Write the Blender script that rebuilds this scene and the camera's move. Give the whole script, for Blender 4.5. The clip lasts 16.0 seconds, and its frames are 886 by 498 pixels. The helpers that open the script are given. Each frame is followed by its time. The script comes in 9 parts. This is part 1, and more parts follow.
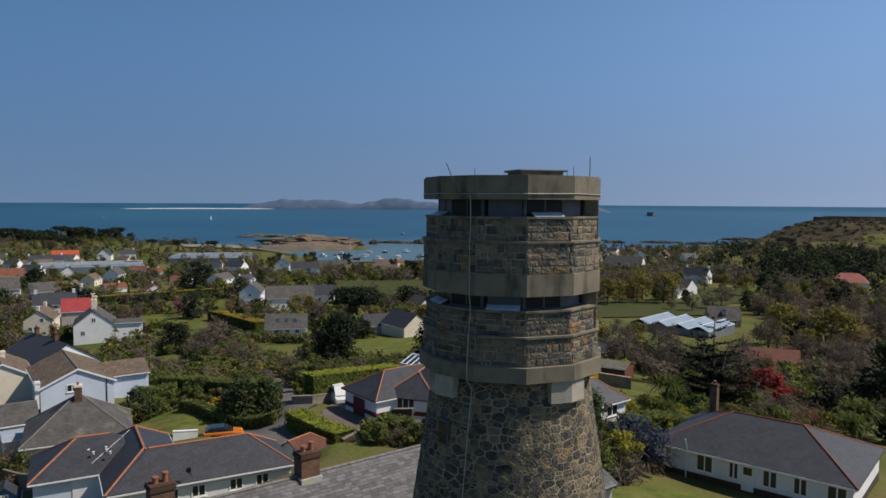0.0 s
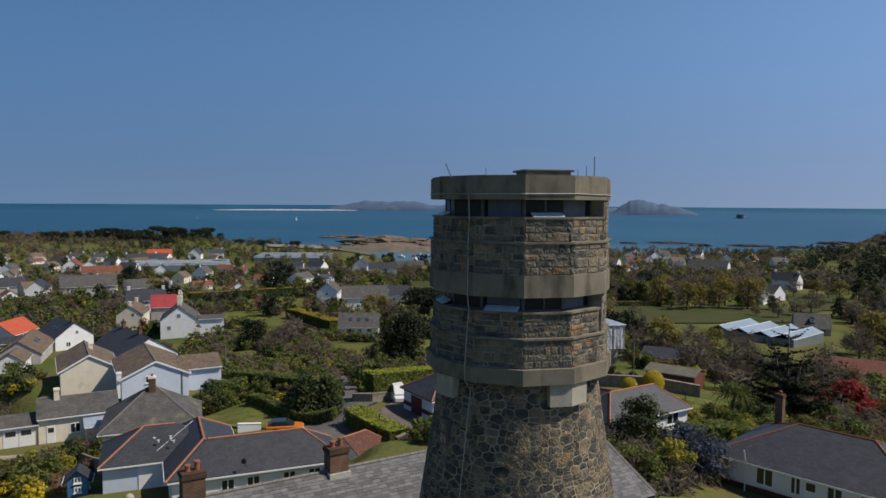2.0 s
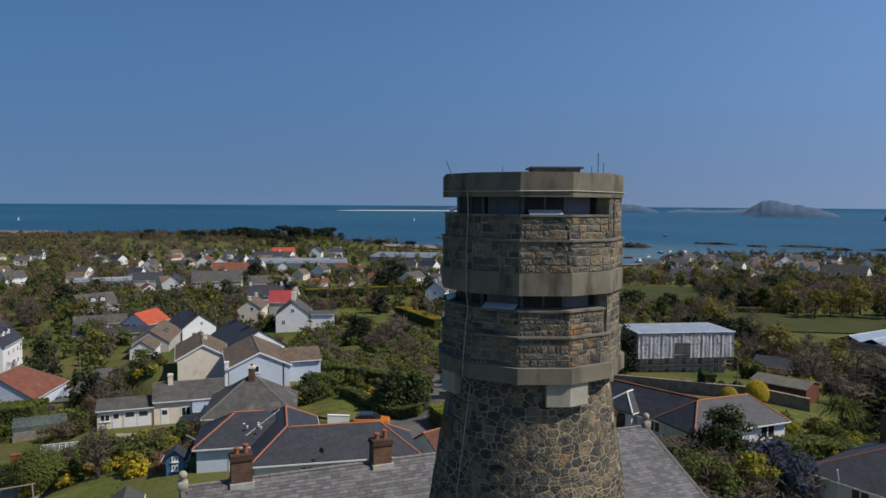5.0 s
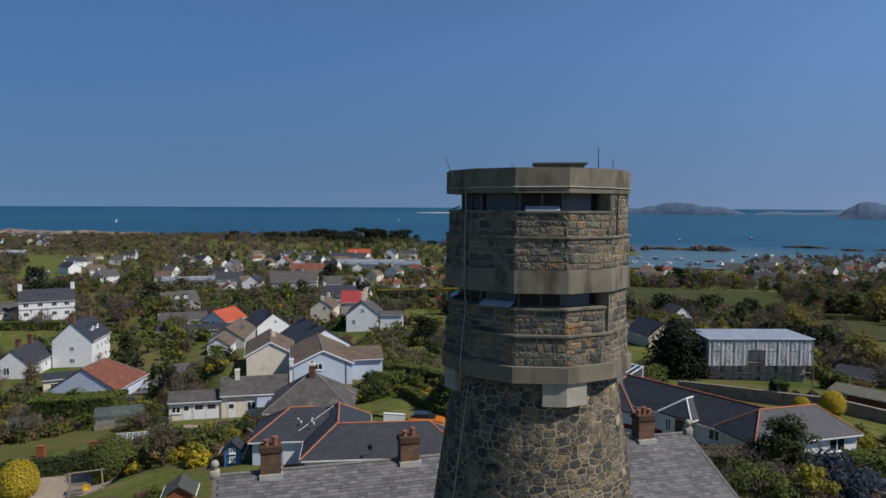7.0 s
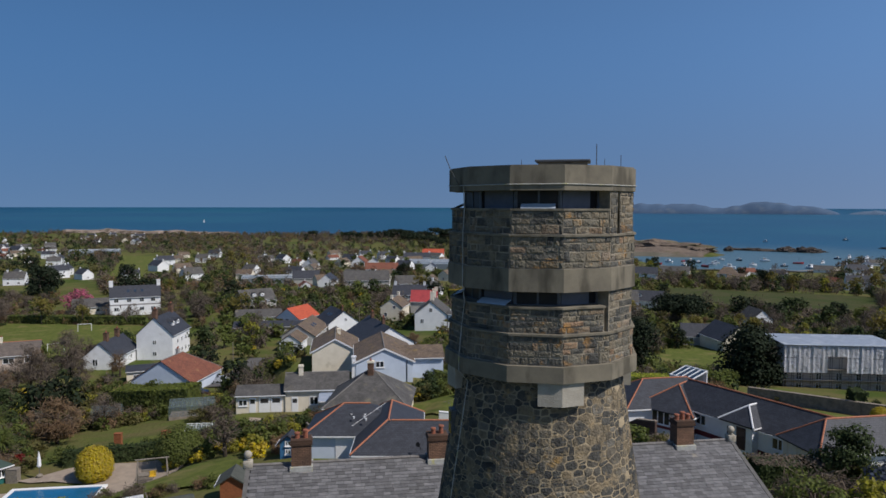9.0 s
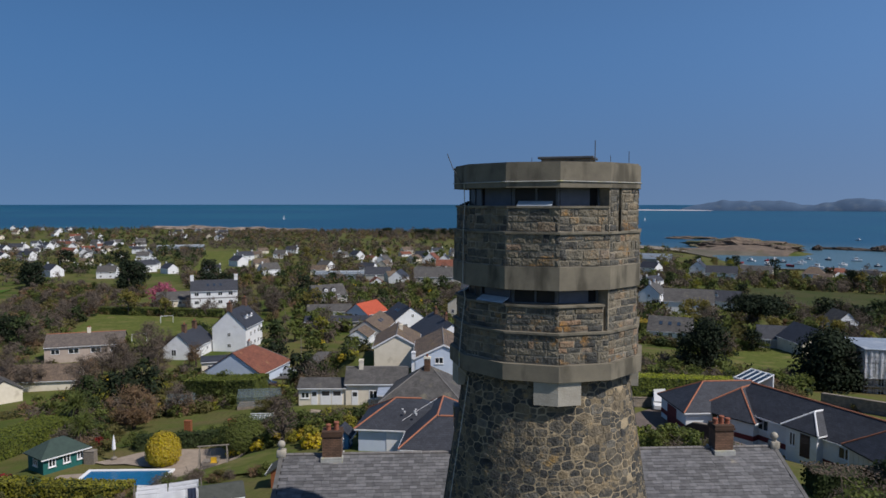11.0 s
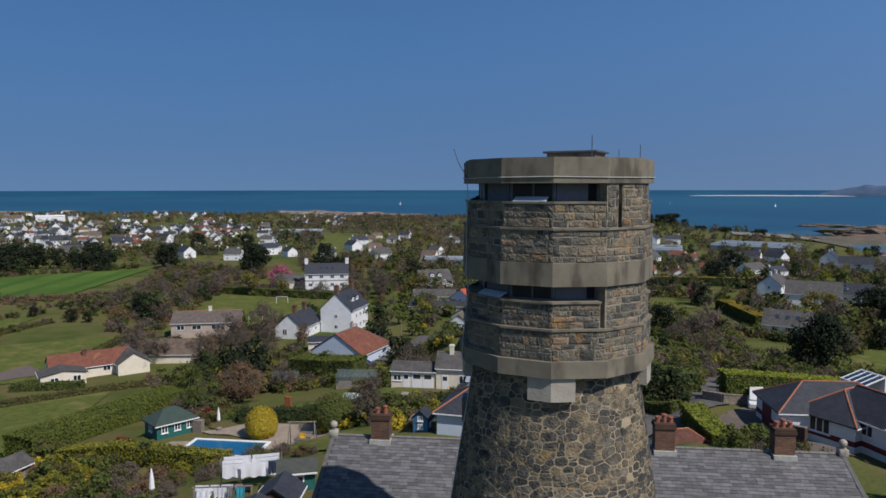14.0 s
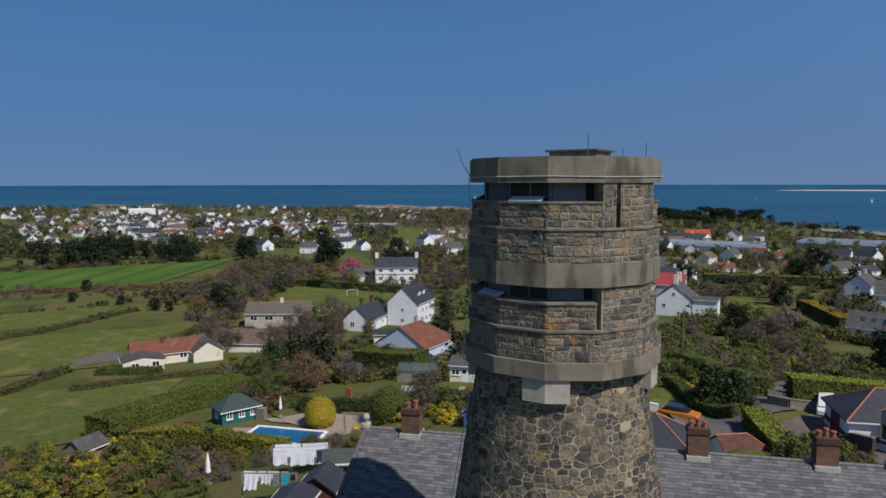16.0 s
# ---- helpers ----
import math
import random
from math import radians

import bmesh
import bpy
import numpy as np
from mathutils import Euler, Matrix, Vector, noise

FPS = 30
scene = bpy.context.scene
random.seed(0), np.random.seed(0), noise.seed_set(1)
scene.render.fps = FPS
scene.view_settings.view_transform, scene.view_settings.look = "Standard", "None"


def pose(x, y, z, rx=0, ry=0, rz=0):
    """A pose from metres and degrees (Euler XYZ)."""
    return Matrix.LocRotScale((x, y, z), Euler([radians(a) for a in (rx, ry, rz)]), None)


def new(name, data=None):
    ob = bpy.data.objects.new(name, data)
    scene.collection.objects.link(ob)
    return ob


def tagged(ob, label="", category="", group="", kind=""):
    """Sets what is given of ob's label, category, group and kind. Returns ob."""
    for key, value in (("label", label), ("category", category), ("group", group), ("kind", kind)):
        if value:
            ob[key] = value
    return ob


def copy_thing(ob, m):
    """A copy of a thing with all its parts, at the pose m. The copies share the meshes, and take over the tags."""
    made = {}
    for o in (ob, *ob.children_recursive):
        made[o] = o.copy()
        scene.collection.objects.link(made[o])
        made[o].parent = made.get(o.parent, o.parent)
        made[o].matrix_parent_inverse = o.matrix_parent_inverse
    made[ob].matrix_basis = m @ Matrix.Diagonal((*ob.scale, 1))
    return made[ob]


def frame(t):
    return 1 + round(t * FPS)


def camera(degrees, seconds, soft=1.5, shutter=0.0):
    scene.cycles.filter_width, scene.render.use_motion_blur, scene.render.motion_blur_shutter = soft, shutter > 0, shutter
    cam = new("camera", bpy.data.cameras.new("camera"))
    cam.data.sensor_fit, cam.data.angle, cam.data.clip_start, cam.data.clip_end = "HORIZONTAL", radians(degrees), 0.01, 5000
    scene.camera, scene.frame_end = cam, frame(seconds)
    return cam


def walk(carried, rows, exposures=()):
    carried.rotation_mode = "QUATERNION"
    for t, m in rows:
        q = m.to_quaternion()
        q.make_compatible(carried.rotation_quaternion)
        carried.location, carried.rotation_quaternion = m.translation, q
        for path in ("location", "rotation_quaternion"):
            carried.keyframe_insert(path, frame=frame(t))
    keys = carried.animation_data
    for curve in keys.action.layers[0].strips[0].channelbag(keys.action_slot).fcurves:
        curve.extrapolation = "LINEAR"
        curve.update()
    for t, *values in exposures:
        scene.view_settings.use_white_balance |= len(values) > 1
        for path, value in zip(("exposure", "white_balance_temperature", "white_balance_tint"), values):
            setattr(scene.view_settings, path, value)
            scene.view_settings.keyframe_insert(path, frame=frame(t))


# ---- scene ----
cam = camera(64.28, 16.0, 1.58)
# seconds, eye (x, y, z), yaw, pitch, roll
ROWS = [
    (0, -0.880, -24.033, 15.076, 3.489, -3.827, 0.314),
    (0.5, -0.272, -23.986, 15.059, 5.089, -3.657, 0.314),
    (1, 0.365, -23.917, 15.064, 6.760, -3.701, 0.338),
    (1.5, 0.954, -23.891, 15.056, 8.317, -3.718, 0.350),
    (2, 1.587, -23.810, 15.042, 10.010, -3.728, 0.355),
    (2.5, 2.172, -23.739, 15.047, 11.577, -3.708, 0.381),
    (3, 2.813, -23.610, 15.038, 13.276, -3.707, 0.355),
    (3.5, 3.385, -23.490, 15.018, 14.838, -3.673, 0.365),
    (4, 3.981, -23.404, 15.027, 16.459, -3.727, 0.376),
    (6.5, 6.777, -22.508, 14.801, 24.138, -3.563, 0.304),
    (7, 7.342, -22.229, 14.792, 25.780, -3.563, 0.274),
    (7.5, 7.876, -22.007, 14.779, 27.283, -3.552, 0.198),
    (8, 8.429, -21.756, 14.768, 28.895, -3.537, 0.173),
    (8.5, 8.935, -21.500, 14.742, 30.387, -3.551, 0.147),
    (9, 9.470, -21.184, 14.733, 31.992, -3.567, 0.114),
    (11.5, 11.901, -19.725, 14.761, 39.630, -3.955, 0.038),
    (12, 12.390, -19.403, 14.818, 41.238, -4.143, 0.042),
    (12.5, 12.854, -19.099, 14.863, 42.735, -4.347, 0.047),
    (13, 13.329, -18.735, 14.937, 44.323, -4.610, -0.008),
    (13.5, 13.772, -18.391, 14.990, 45.824, -4.803, -0.023),
    (14, 14.206, -18.004, 15.037, 47.403, -4.978, -0.052),
    (14.5, 14.588, -17.607, 15.060, 48.876, -5.124, -0.085),
    (15, 14.970, -17.167, 15.097, 50.415, -5.285, -0.087),
    (15.5, 15.346, -16.764, 15.139, 51.902, -5.390, -0.137),
    (16, 15.751, -16.318, 15.178, 53.521, -5.416, -0.074),
]
walk(cam, [(t, pose(x, y, z, 90 + pitch, 0, yaw) @ pose(0, 0, 0, 0, 0, roll)) for t, x, y, z, yaw, pitch, roll in ROWS], [(0.0, -0.12, 6800, 12), (7.0, -0.24, 6350, 13), (16.0, -0.26, 6200, 14)])

# ---- world, sun ----
SUN_AZ, SUN_EL = 5.0, 49.0
world = bpy.data.worlds.new("sky")
scene.world = world
world.use_nodes = True
wn = world.node_tree
sky = wn.nodes.new("ShaderNodeTexSky")
sky.sky_type, sky.sun_disc = "NISHITA", False
sky.sun_elevation, sky.sun_rotation = radians(SUN_EL), radians(90 - SUN_AZ)
sky.altitude, sky.air_density, sky.dust_density, sky.ozone_density = 1000, 0.85, 0.3, 3.2
tcw = wn.nodes.new("ShaderNodeTexCoord")
lift = wn.nodes.new("ShaderNodeMapping")
lift.inputs["Scale"].default_value, lift.inputs["Location"].default_value = (1, 1, 0.95), (0, 0, 0.27)
wn.links.new(tcw.outputs["Generated"], lift.inputs["Vector"])
wn.links.new(lift.outputs[0], sky.inputs[0])
tone = wn.nodes.new("ShaderNodeHueSaturation")
tone.inputs["Hue"].default_value, tone.inputs["Saturation"].default_value = 0.4965, 1.06
wn.links.new(sky.outputs[0], tone.inputs["Color"])
# sea haze: greyer and dimmer towards the horizon, brighter towards the sun, deeper overhead
gaze = wn.nodes.new("ShaderNodeSeparateXYZ")
wn.links.new(tcw.outputs["Generated"], gaze.inputs[0])
haze = wn.nodes.new("ShaderNodeMapRange")
haze.interpolation_type = "SMOOTHSTEP"
haze.inputs["From Min"].default_value, haze.inputs["From Max"].default_value = -0.06, 0.24
wn.links.new(gaze.outputs["Z"], haze.inputs["Value"])
veil = wn.nodes.new("ShaderNodeMix")
veil.data_type = "RGBA"
veil.inputs["A"].default_value, veil.inputs["B"].default_value = (0.86, 0.66, 0.58, 1), (0.96, 1.0, 1.0, 1)
wn.links.new(haze.outputs[0], veil.inputs["Factor"])
deep = wn.nodes.new("ShaderNodeMapRange")
deep.inputs["From Min"].default_value, deep.inputs["From Max"].default_value = 0.3, 0.9
deep.inputs["To Min"].default_value, deep.inputs["To Max"].default_value = 1.31, 0.72
wn.links.new(gaze.outputs["Z"], deep.inputs["Value"])
sunward = wn.nodes.new("ShaderNodeMath")
sunward.operation = "MULTIPLY_ADD"
sunward.inputs[1].default_value = 0.26
wn.links.new(gaze.outputs["X"], sunward.inputs[0])
wn.links.new(deep.outputs[0], sunward.inputs[2])
veiled = wn.nodes.new("ShaderNodeMix")
veiled.data_type, veiled.blend_type = "RGBA", "MULTIPLY"
veiled.inputs["Factor"].default_value = 1.0
wn.links.new(tone.outputs[0], veiled.inputs["A"])
wn.links.new(veil.outputs["Result"], veiled.inputs["B"])
# paler and warmer air towards the sun, clearer blue away from it
air = wn.nodes.new("ShaderNodeMapRange")
air.inputs["From Min"].default_value, air.inputs["From Max"].default_value = -0.9, 0.5
wn.links.new(gaze.outputs["X"], air.inputs["Value"])
warmth = wn.nodes.new("ShaderNodeMix")
warmth.data_type = "RGBA"
warmth.inputs["A"].default_value, warmth.inputs["B"].default_value = (0.87, 1.03, 1.05, 1), (1.12, 1.0, 0.91, 1)
wn.links.new(air.outputs[0], warmth.inputs["Factor"])
aired = wn.nodes.new("ShaderNodeMix")
aired.data_type, aired.blend_type = "RGBA", "MULTIPLY"
aired.inputs["Factor"].default_value = 1.0
wn.links.new(veiled.outputs["Result"], aired.inputs["A"])
wn.links.new(warmth.outputs["Result"], aired.inputs["B"])
lit = wn.nodes.new("ShaderNodeVectorMath")
lit.operation = "SCALE"
wn.links.new(aired.outputs["Result"], lit.inputs[0])
wn.links.new(sunward.outputs[0], lit.inputs["Scale"])
wn.links.new(lit.outputs[0], wn.nodes["Background"].inputs[0])
wn.nodes["Background"].inputs[1].default_value = 0.138
sun = new("sun", bpy.data.lights.new("sun", "SUN"))
sun.data.energy, sun.data.angle, sun.data.color = 5.0, radians(0.5), (1.0, 0.93, 0.82)
sd = Vector((math.cos(radians(SUN_AZ)) * math.cos(radians(SUN_EL)), math.sin(radians(SUN_AZ)) * math.cos(radians(SUN_EL)), math.sin(radians(SUN_EL))))
sun.rotation_euler = sd.to_track_quat("Z", "Y").to_euler()

# ---- materials ----
MATS = {}


def mat(name, c1, c2=None, rough=0.8, scale=2.0, bump=0.0, bscale=20.0, rand="", amount=0.25, metal=0.0, spec=0.35, dirt=None, dscale=0.4, dlow=0.55, runs=1.0):
    """A surface: two colours by noise, a second, broader stain, fine relief, and a shift from piece to piece (object or island)."""
    if name in MATS:
        return MATS[name]
    m = MATS[name] = bpy.data.materials.new(name)
    m.use_nodes = True
    nt = m.node_tree
    nd, lk = nt.nodes, nt.links
    b = nd["Principled BSDF"]
    b.inputs["Roughness"].default_value, b.inputs["Metallic"].default_value, b.inputs["Specular IOR Level"].default_value = rough, metal, spec
    tc = nd.new("ShaderNodeNewGeometry")
    n1 = nd.new("ShaderNodeTexNoise")
    n1.inputs["Scale"].default_value, n1.inputs["Detail"].default_value, n1.inputs["Roughness"].default_value = scale, 6, 0.65
    lk.new(tc.outputs["Position"], n1.inputs["Vector"])
    mix = nd.new("ShaderNodeMix")
    mix.data_type = "RGBA"
    mix.inputs["A"].default_value, mix.inputs["B"].default_value = (*c1, 1), (*(c2 or [v * 0.7 for v in c1]), 1)
    ramp = nd.new("ShaderNodeMapRange")
    ramp.inputs["From Min"].default_value, ramp.inputs["From Max"].default_value = 0.35, 0.65
    lk.new(n1.outputs["Fac"], ramp.inputs["Value"])
    lk.new(ramp.outputs[0], mix.inputs["Factor"])
    col = mix.outputs["Result"]
    if dirt:
        n2 = nd.new("ShaderNodeTexNoise")
        n2.inputs["Scale"].default_value, n2.inputs["Detail"].default_value = dscale, 5
        mp = nd.new("ShaderNodeMapping")
        mp.inputs["Scale"].default_value = (1, 1, runs)
        lk.new(tc.outputs["Position"], mp.inputs["Vector"])
        lk.new(mp.outputs[0], n2.inputs["Vector"])
        r2 = nd.new("ShaderNodeMapRange")
        r2.inputs["From Min"].default_value, r2.inputs["From Max"].default_value = dlow, dlow + 0.15
        lk.new(n2.outputs["Fac"], r2.inputs["Value"])
        m2 = nd.new("ShaderNodeMix")
        m2.data_type = "RGBA"
        m2.inputs["B"].default_value = (*dirt, 1)
        lk.new(r2.outputs[0], m2.inputs["Factor"])
        lk.new(col, m2.inputs["A"])
        col = m2.outputs["Result"]
    if rand:
        hsv = nd.new("ShaderNodeHueSaturation")
        src = nd.new("ShaderNodeObjectInfo").outputs["Random"] if rand == "object" else tc.outputs["Random Per Island"]
        for socket, lo, hi, k in (("Value", 1 - amount, 1 + amount, 1.0), ("Hue", 0.5 - amount * 0.05, 0.5 + amount * 0.05, 7.31), ("Saturation", 1 - amount * 0.8, 1 + amount * 0.3, 3.7)):
            mu = nd.new("ShaderNodeMath")
            mu.operation = "MULTIPLY"
            mu.inputs[1].default_value = k
            fr = nd.new("ShaderNodeMath")
            fr.operation = "FRACT"
            mr = nd.new("ShaderNodeMapRange")
            mr.inputs["To Min"].default_value, mr.inputs["To Max"].default_value = lo, hi
            lk.new(src, mu.inputs[0])
            lk.new(mu.outputs[0], fr.inputs[0])
            lk.new(fr.outputs[0], mr.inputs["Value"])
            lk.new(mr.outputs[0], hsv.inputs[socket])
        lk.new(col, hsv.inputs["Color"])
        col = hsv.outputs["Color"]
    lk.new(col, b.inputs["Base Color"])
    if bump:
        n3 = nd.new("ShaderNodeTexNoise")
        n3.inputs["Scale"].default_value, n3.inputs["Detail"].default_value = bscale, 4
        lk.new(tc.outputs["Position"], n3.inputs["Vector"])
        bp = nd.new("ShaderNodeBump")
        bp.inputs["Strength"].default_value, bp.inputs["Distance"].default_value = bump, 1.0 / bscale
        lk.new(n3.outputs["Fac"], bp.inputs["Height"])
        lk.new(bp.outputs[0], b.inputs["Normal"])
    return m


def thin_sheet(m, thin):
    """Lets part of the light through a thin surface."""
    nd, lk = m.node_tree.nodes, m.node_tree.links
    b = nd["Principled BSDF"]
    tr, mx = nd.new("ShaderNodeBsdfTranslucent"), nd.new("ShaderNodeMixShader")
    lk.new(b.inputs["Base Color"].links[0].from_socket, tr.inputs["Color"])
    mx.inputs[0].default_value = thin
    lk.new(b.outputs[0], mx.inputs[1])
    lk.new(tr.outputs[0], mx.inputs[2])
    lk.new(mx.outputs[0], nd["Material Output"].inputs["Surface"])
    return m


def glass(name, tint=(0.02, 0.025, 0.03)):
    m = mat(name, tint, tint, rough=0.08, spec=0.6)
    return m


M_CONC = mat("weathered_concrete", (0.215, 0.190, 0.140), (0.150, 0.134, 0.102), 0.92, 1.5, 0.16, 26, dirt=(0.085, 0.076, 0.056), dscale=1.9, dlow=0.52, runs=0.3)
M_CONC_PALE = mat("pale_concrete", (0.40, 0.37, 0.31), (0.31, 0.285, 0.235), 0.92, 2.5, 0.25, 20, dirt=(0.2, 0.18, 0.14), dscale=1.3)
M_MORTAR = mat("old_mortar", (0.38, 0.305, 0.195), (0.235, 0.19, 0.125), 0.95, 2.6, 0.6, 25, dirt=(0.115, 0.095, 0.065), dscale=1.7, dlow=0.54)
M_MORTAR_GREY = mat("grey_mortar", (0.34, 0.295, 0.22), (0.16, 0.142, 0.11), 0.95, 2.6, 0.5, 25)


def masonry(name, stops, rand, lichen, lscale, llow, smear):
    """Stones of several colours, picked stone by stone, mottled, with lichen and smears of mortar that run over the joints."""
    m = mat(name, (0.92, 0.89, 0.83), (0.36, 0.35, 0.34), 0.9, 4.5, 0.8, 14)
    nd, lk = m.node_tree.nodes, m.node_tree.links
    b = nd["Principled BSDF"]
    mottle = b.inputs["Base Color"].links[0].from_socket
    geo = nd.new("ShaderNodeNewGeometry")
    src = nd.new("ShaderNodeObjectInfo").outputs["Random"] if rand == "object" else geo.outputs["Random Per Island"]
    ramp = nd.new("ShaderNodeValToRGB")
    ramp.color_ramp.elements[0].position, ramp.color_ramp.elements[0].color = stops[0][0], (*stops[0][1], 1)
    ramp.color_ramp.elements[1].position, ramp.color_ramp.elements[1].color = stops[-1][0], (*stops[-1][1], 1)
    for p, c in stops[1:-1]:
        ramp.color_ramp.elements.new(p).color = (*c, 1)
    lk.new(src, ramp.inputs["Fac"])
    mul = nd.new("ShaderNodeMix")
    mul.data_type, mul.blend_type = "RGBA", "MULTIPLY"
    mul.inputs["Factor"].default_value = 1.0
    lk.new(ramp.outputs["Color"], mul.inputs["A"])
    lk.new(mottle, mul.inputs["B"])
    col = mul.outputs["Result"]
    for colour, scale, low, width in ((smear, 2.6, 0.53, 0.12), (lichen, lscale, llow, 0.10)):
        n = nd.new("ShaderNodeTexNoise")
        n.inputs["Scale"].default_value, n.inputs["Detail"].default_value, n.inputs["Roughness"].default_value = scale, 7, 0.68
        lk.new(geo.outputs["Position"], n.inputs["Vector"])
        r = nd.new("ShaderNodeMapRange")
        r.inputs["From Min"].default_value, r.inputs["From Max"].default_value, r.inputs["To Max"].default_value = low, low + width, 0.85
        lk.new(n.outputs["Fac"], r.inputs["Value"])
        mx = nd.new("ShaderNodeMix")
        mx.data_type = "RGBA"
        mx.inputs["B"].default_value = (*colour, 1)
        lk.new(r.outputs[0], mx.inputs["Factor"])
        lk.new(col, mx.inputs["A"])
        col = mx.outputs["Result"]
    lk.new(col, b.inputs["Base Color"])
    return m


RUBBLE_HUES = ((0.0, (0.062, 0.064, 0.066)), (0.4, (0.105, 0.105, 0.098)), (0.68, (0.165, 0.150, 0.122)), (0.88, (0.29, 0.235, 0.155)), (1.0, (0.22, 0.21, 0.185)))
ASHLAR_HUES = ((0.0, (0.075, 0.079, 0.080)), (0.3, (0.155, 0.154, 0.140)), (0.6, (0.225, 0.210, 0.170)), (0.88, (0.30, 0.255, 0.185)), (0.96, (0.37, 0.25, 0.165)), (1.0, (0.33, 0.31, 0.265)))
M_STONE = masonry("rubble_stone", RUBBLE_HUES, "object", (0.32, 0.19, 0.055), 1.3, 0.61, (0.27, 0.21, 0.125))
M_STONE_I = masonry("rubble_stone_bulk", RUBBLE_HUES, "island", (0.32, 0.19, 0.055), 1.3, 0.61, (0.27, 0.21, 0.125))
M_ASHLAR = masonry("squared_stone", ASHLAR_HUES, "object", (0.33, 0.175, 0.05), 1.5, 0.565, (0.20, 0.175, 0.125))
M_ASHLAR_I = masonry("squared_stone_bulk", ASHLAR_HUES, "island", (0.33, 0.175, 0.05), 1.5, 0.565, (0.20, 0.175, 0.125))
M_STEEL = mat("grey_steel", (0.12, 0.13, 0.14), (0.08, 0.085, 0.09), 0.5, 4, 0.05, 30, metal=0.3)
M_PANEL = mat("blue_grey_panel", (0.13, 0.14, 0.165), (0.10, 0.11, 0.13), 0.6, 3, spec=0.2)
M_SLIT_GLASS = mat("dim_lookout_glass", (0.025, 0.025, 0.025), (0.04, 0.035, 0.03), 0.35, 2, spec=0.15)
M_HOPPER = mat("pale_blue_panel", (0.50, 0.56, 0.60), (0.42, 0.48, 0.52), 0.4, 3)
M_DARK = mat("dark_finish_and_room_shade", (0.02, 0.02, 0.022), (0.012, 0.012, 0.013), 0.9)
M_GLASS = glass("window_glass")
M_GLASS_SKY = mat("skylight_glass", (0.03, 0.05, 0.08), (0.03, 0.05, 0.08), 0.05, spec=0.8)
M_WHITE = mat("white_paint", (0.76, 0.77, 0.78), (0.68, 0.69, 0.70), 0.75, 0.7, dirt=(0.55, 0.54, 0.5), dscale=0.35, dlow=0.62)
M_TRIM = mat("white_trim", (0.78, 0.79, 0.8), (0.72, 0.73, 0.74), 0.5, 3)
M_CREAM = mat("cream_render", (0.72, 0.66, 0.54), (0.64, 0.58, 0.46), 0.85, 0.8, dirt=(0.45, 0.4, 0.3), dscale=0.4, dlow=0.62)
M_BLUEWALL = mat("pale_blue_render", (0.54, 0.61, 0.72), (0.48, 0.55, 0.66), 0.85, 0.8)
M_GREYWALL = mat("grey_render", (0.42, 0.41, 0.39), (0.34, 0.33, 0.31), 0.9, 0.8)
M_BROWNSTONE = mat("brown_plinth", (0.08, 0.05, 0.04), (0.05, 0.035, 0.03), 0.9, 4, 0.4, 15)
M_REDBAND = mat("dark_red_paint", (0.16, 0.03, 0.035), (0.12, 0.02, 0.025), 0.7, 3)


def tiled(name, c1, c2, course=0.22, width=0.3, rough=0.75, gap=0.75, dirt=None):
    """A slate or tile roof seen from afar: courses and joints as relief and shade of the material itself, laid by the object's own axes."""
    if name in MATS:
        return MATS[name]
    m = mat(name, c1, c2, rough, 0.9, dirt=dirt, dscale=0.6, dlow=0.6)
    nt = m.node_tree
    nd, lk = nt.nodes, nt.links
    b = nd["Principled BSDF"]
    tx = nd.new("ShaderNodeTexCoord")
    br = nd.new("ShaderNodeTexBrick")
    br.inputs["Scale"].default_value = 1.0
    br.inputs["Color1"].default_value, br.inputs["Color2"].default_value, br.inputs["Mortar"].default_value = (1, 1, 1, 1), (0.72, 0.72, 0.72, 1), (gap * 0.6, gap * 0.6, gap * 0.6, 1)
    br.inputs["Brick Width"].default_value, br.inputs["Row Height"].default_value, br.inputs["Mortar Size"].default_value = width, course, 0.012
    lk.new(tx.outputs["UV"], br.inputs["Vector"])
    mu = nd.new("ShaderNodeMix")
    mu.data_type, mu.blend_type = "RGBA", "MULTIPLY"
    mu.inputs["Factor"].default_value = 1.0
    old = b.inputs["Base Color"].links[0].from_socket
    lk.new(old, mu.inputs["A"])
    lk.new(br.outputs["Color"], mu.inputs["B"])
    lk.new(mu.outputs["Result"], b.inputs["Base Color"])
    bp = nd.new("ShaderNodeBump")
    bp.inputs["Strength"].default_value, bp.inputs["Distance"].default_value = 0.6, 0.02
    lk.new(br.outputs["Color"], bp.inputs["Height"])
    lk.new(bp.outputs[0], b.inputs["Normal"])
    return m


M_SLATE = tiled("dark_blue_slate", (0.055, 0.060, 0.075), (0.04, 0.044, 0.056), 0.22, 0.3, 0.6, 0.5)
M_SLATE_OLD = tiled("old_grey_slate", (0.12, 0.115, 0.11), (0.075, 0.072, 0.07), 0.2, 0.3, 0.8, dirt=(0.2, 0.18, 0.13))
M_TILE_BROWN = tiled("brown_concrete_tile", (0.19, 0.14, 0.10), (0.115, 0.088, 0.07), 0.42, 0.36, 0.85, 0.45, dirt=(0.26, 0.18, 0.06))
M_TILE_RED = tiled("weathered_red_tile", (0.24, 0.09, 0.055), (0.17, 0.065, 0.045), 0.3, 0.3, 0.85, dirt=(0.3, 0.16, 0.08))
M_TILE_ORANGE = tiled("bright_red_tile", (0.55, 0.11, 0.05), (0.45, 0.085, 0.045), 0.3, 0.3, 0.8)
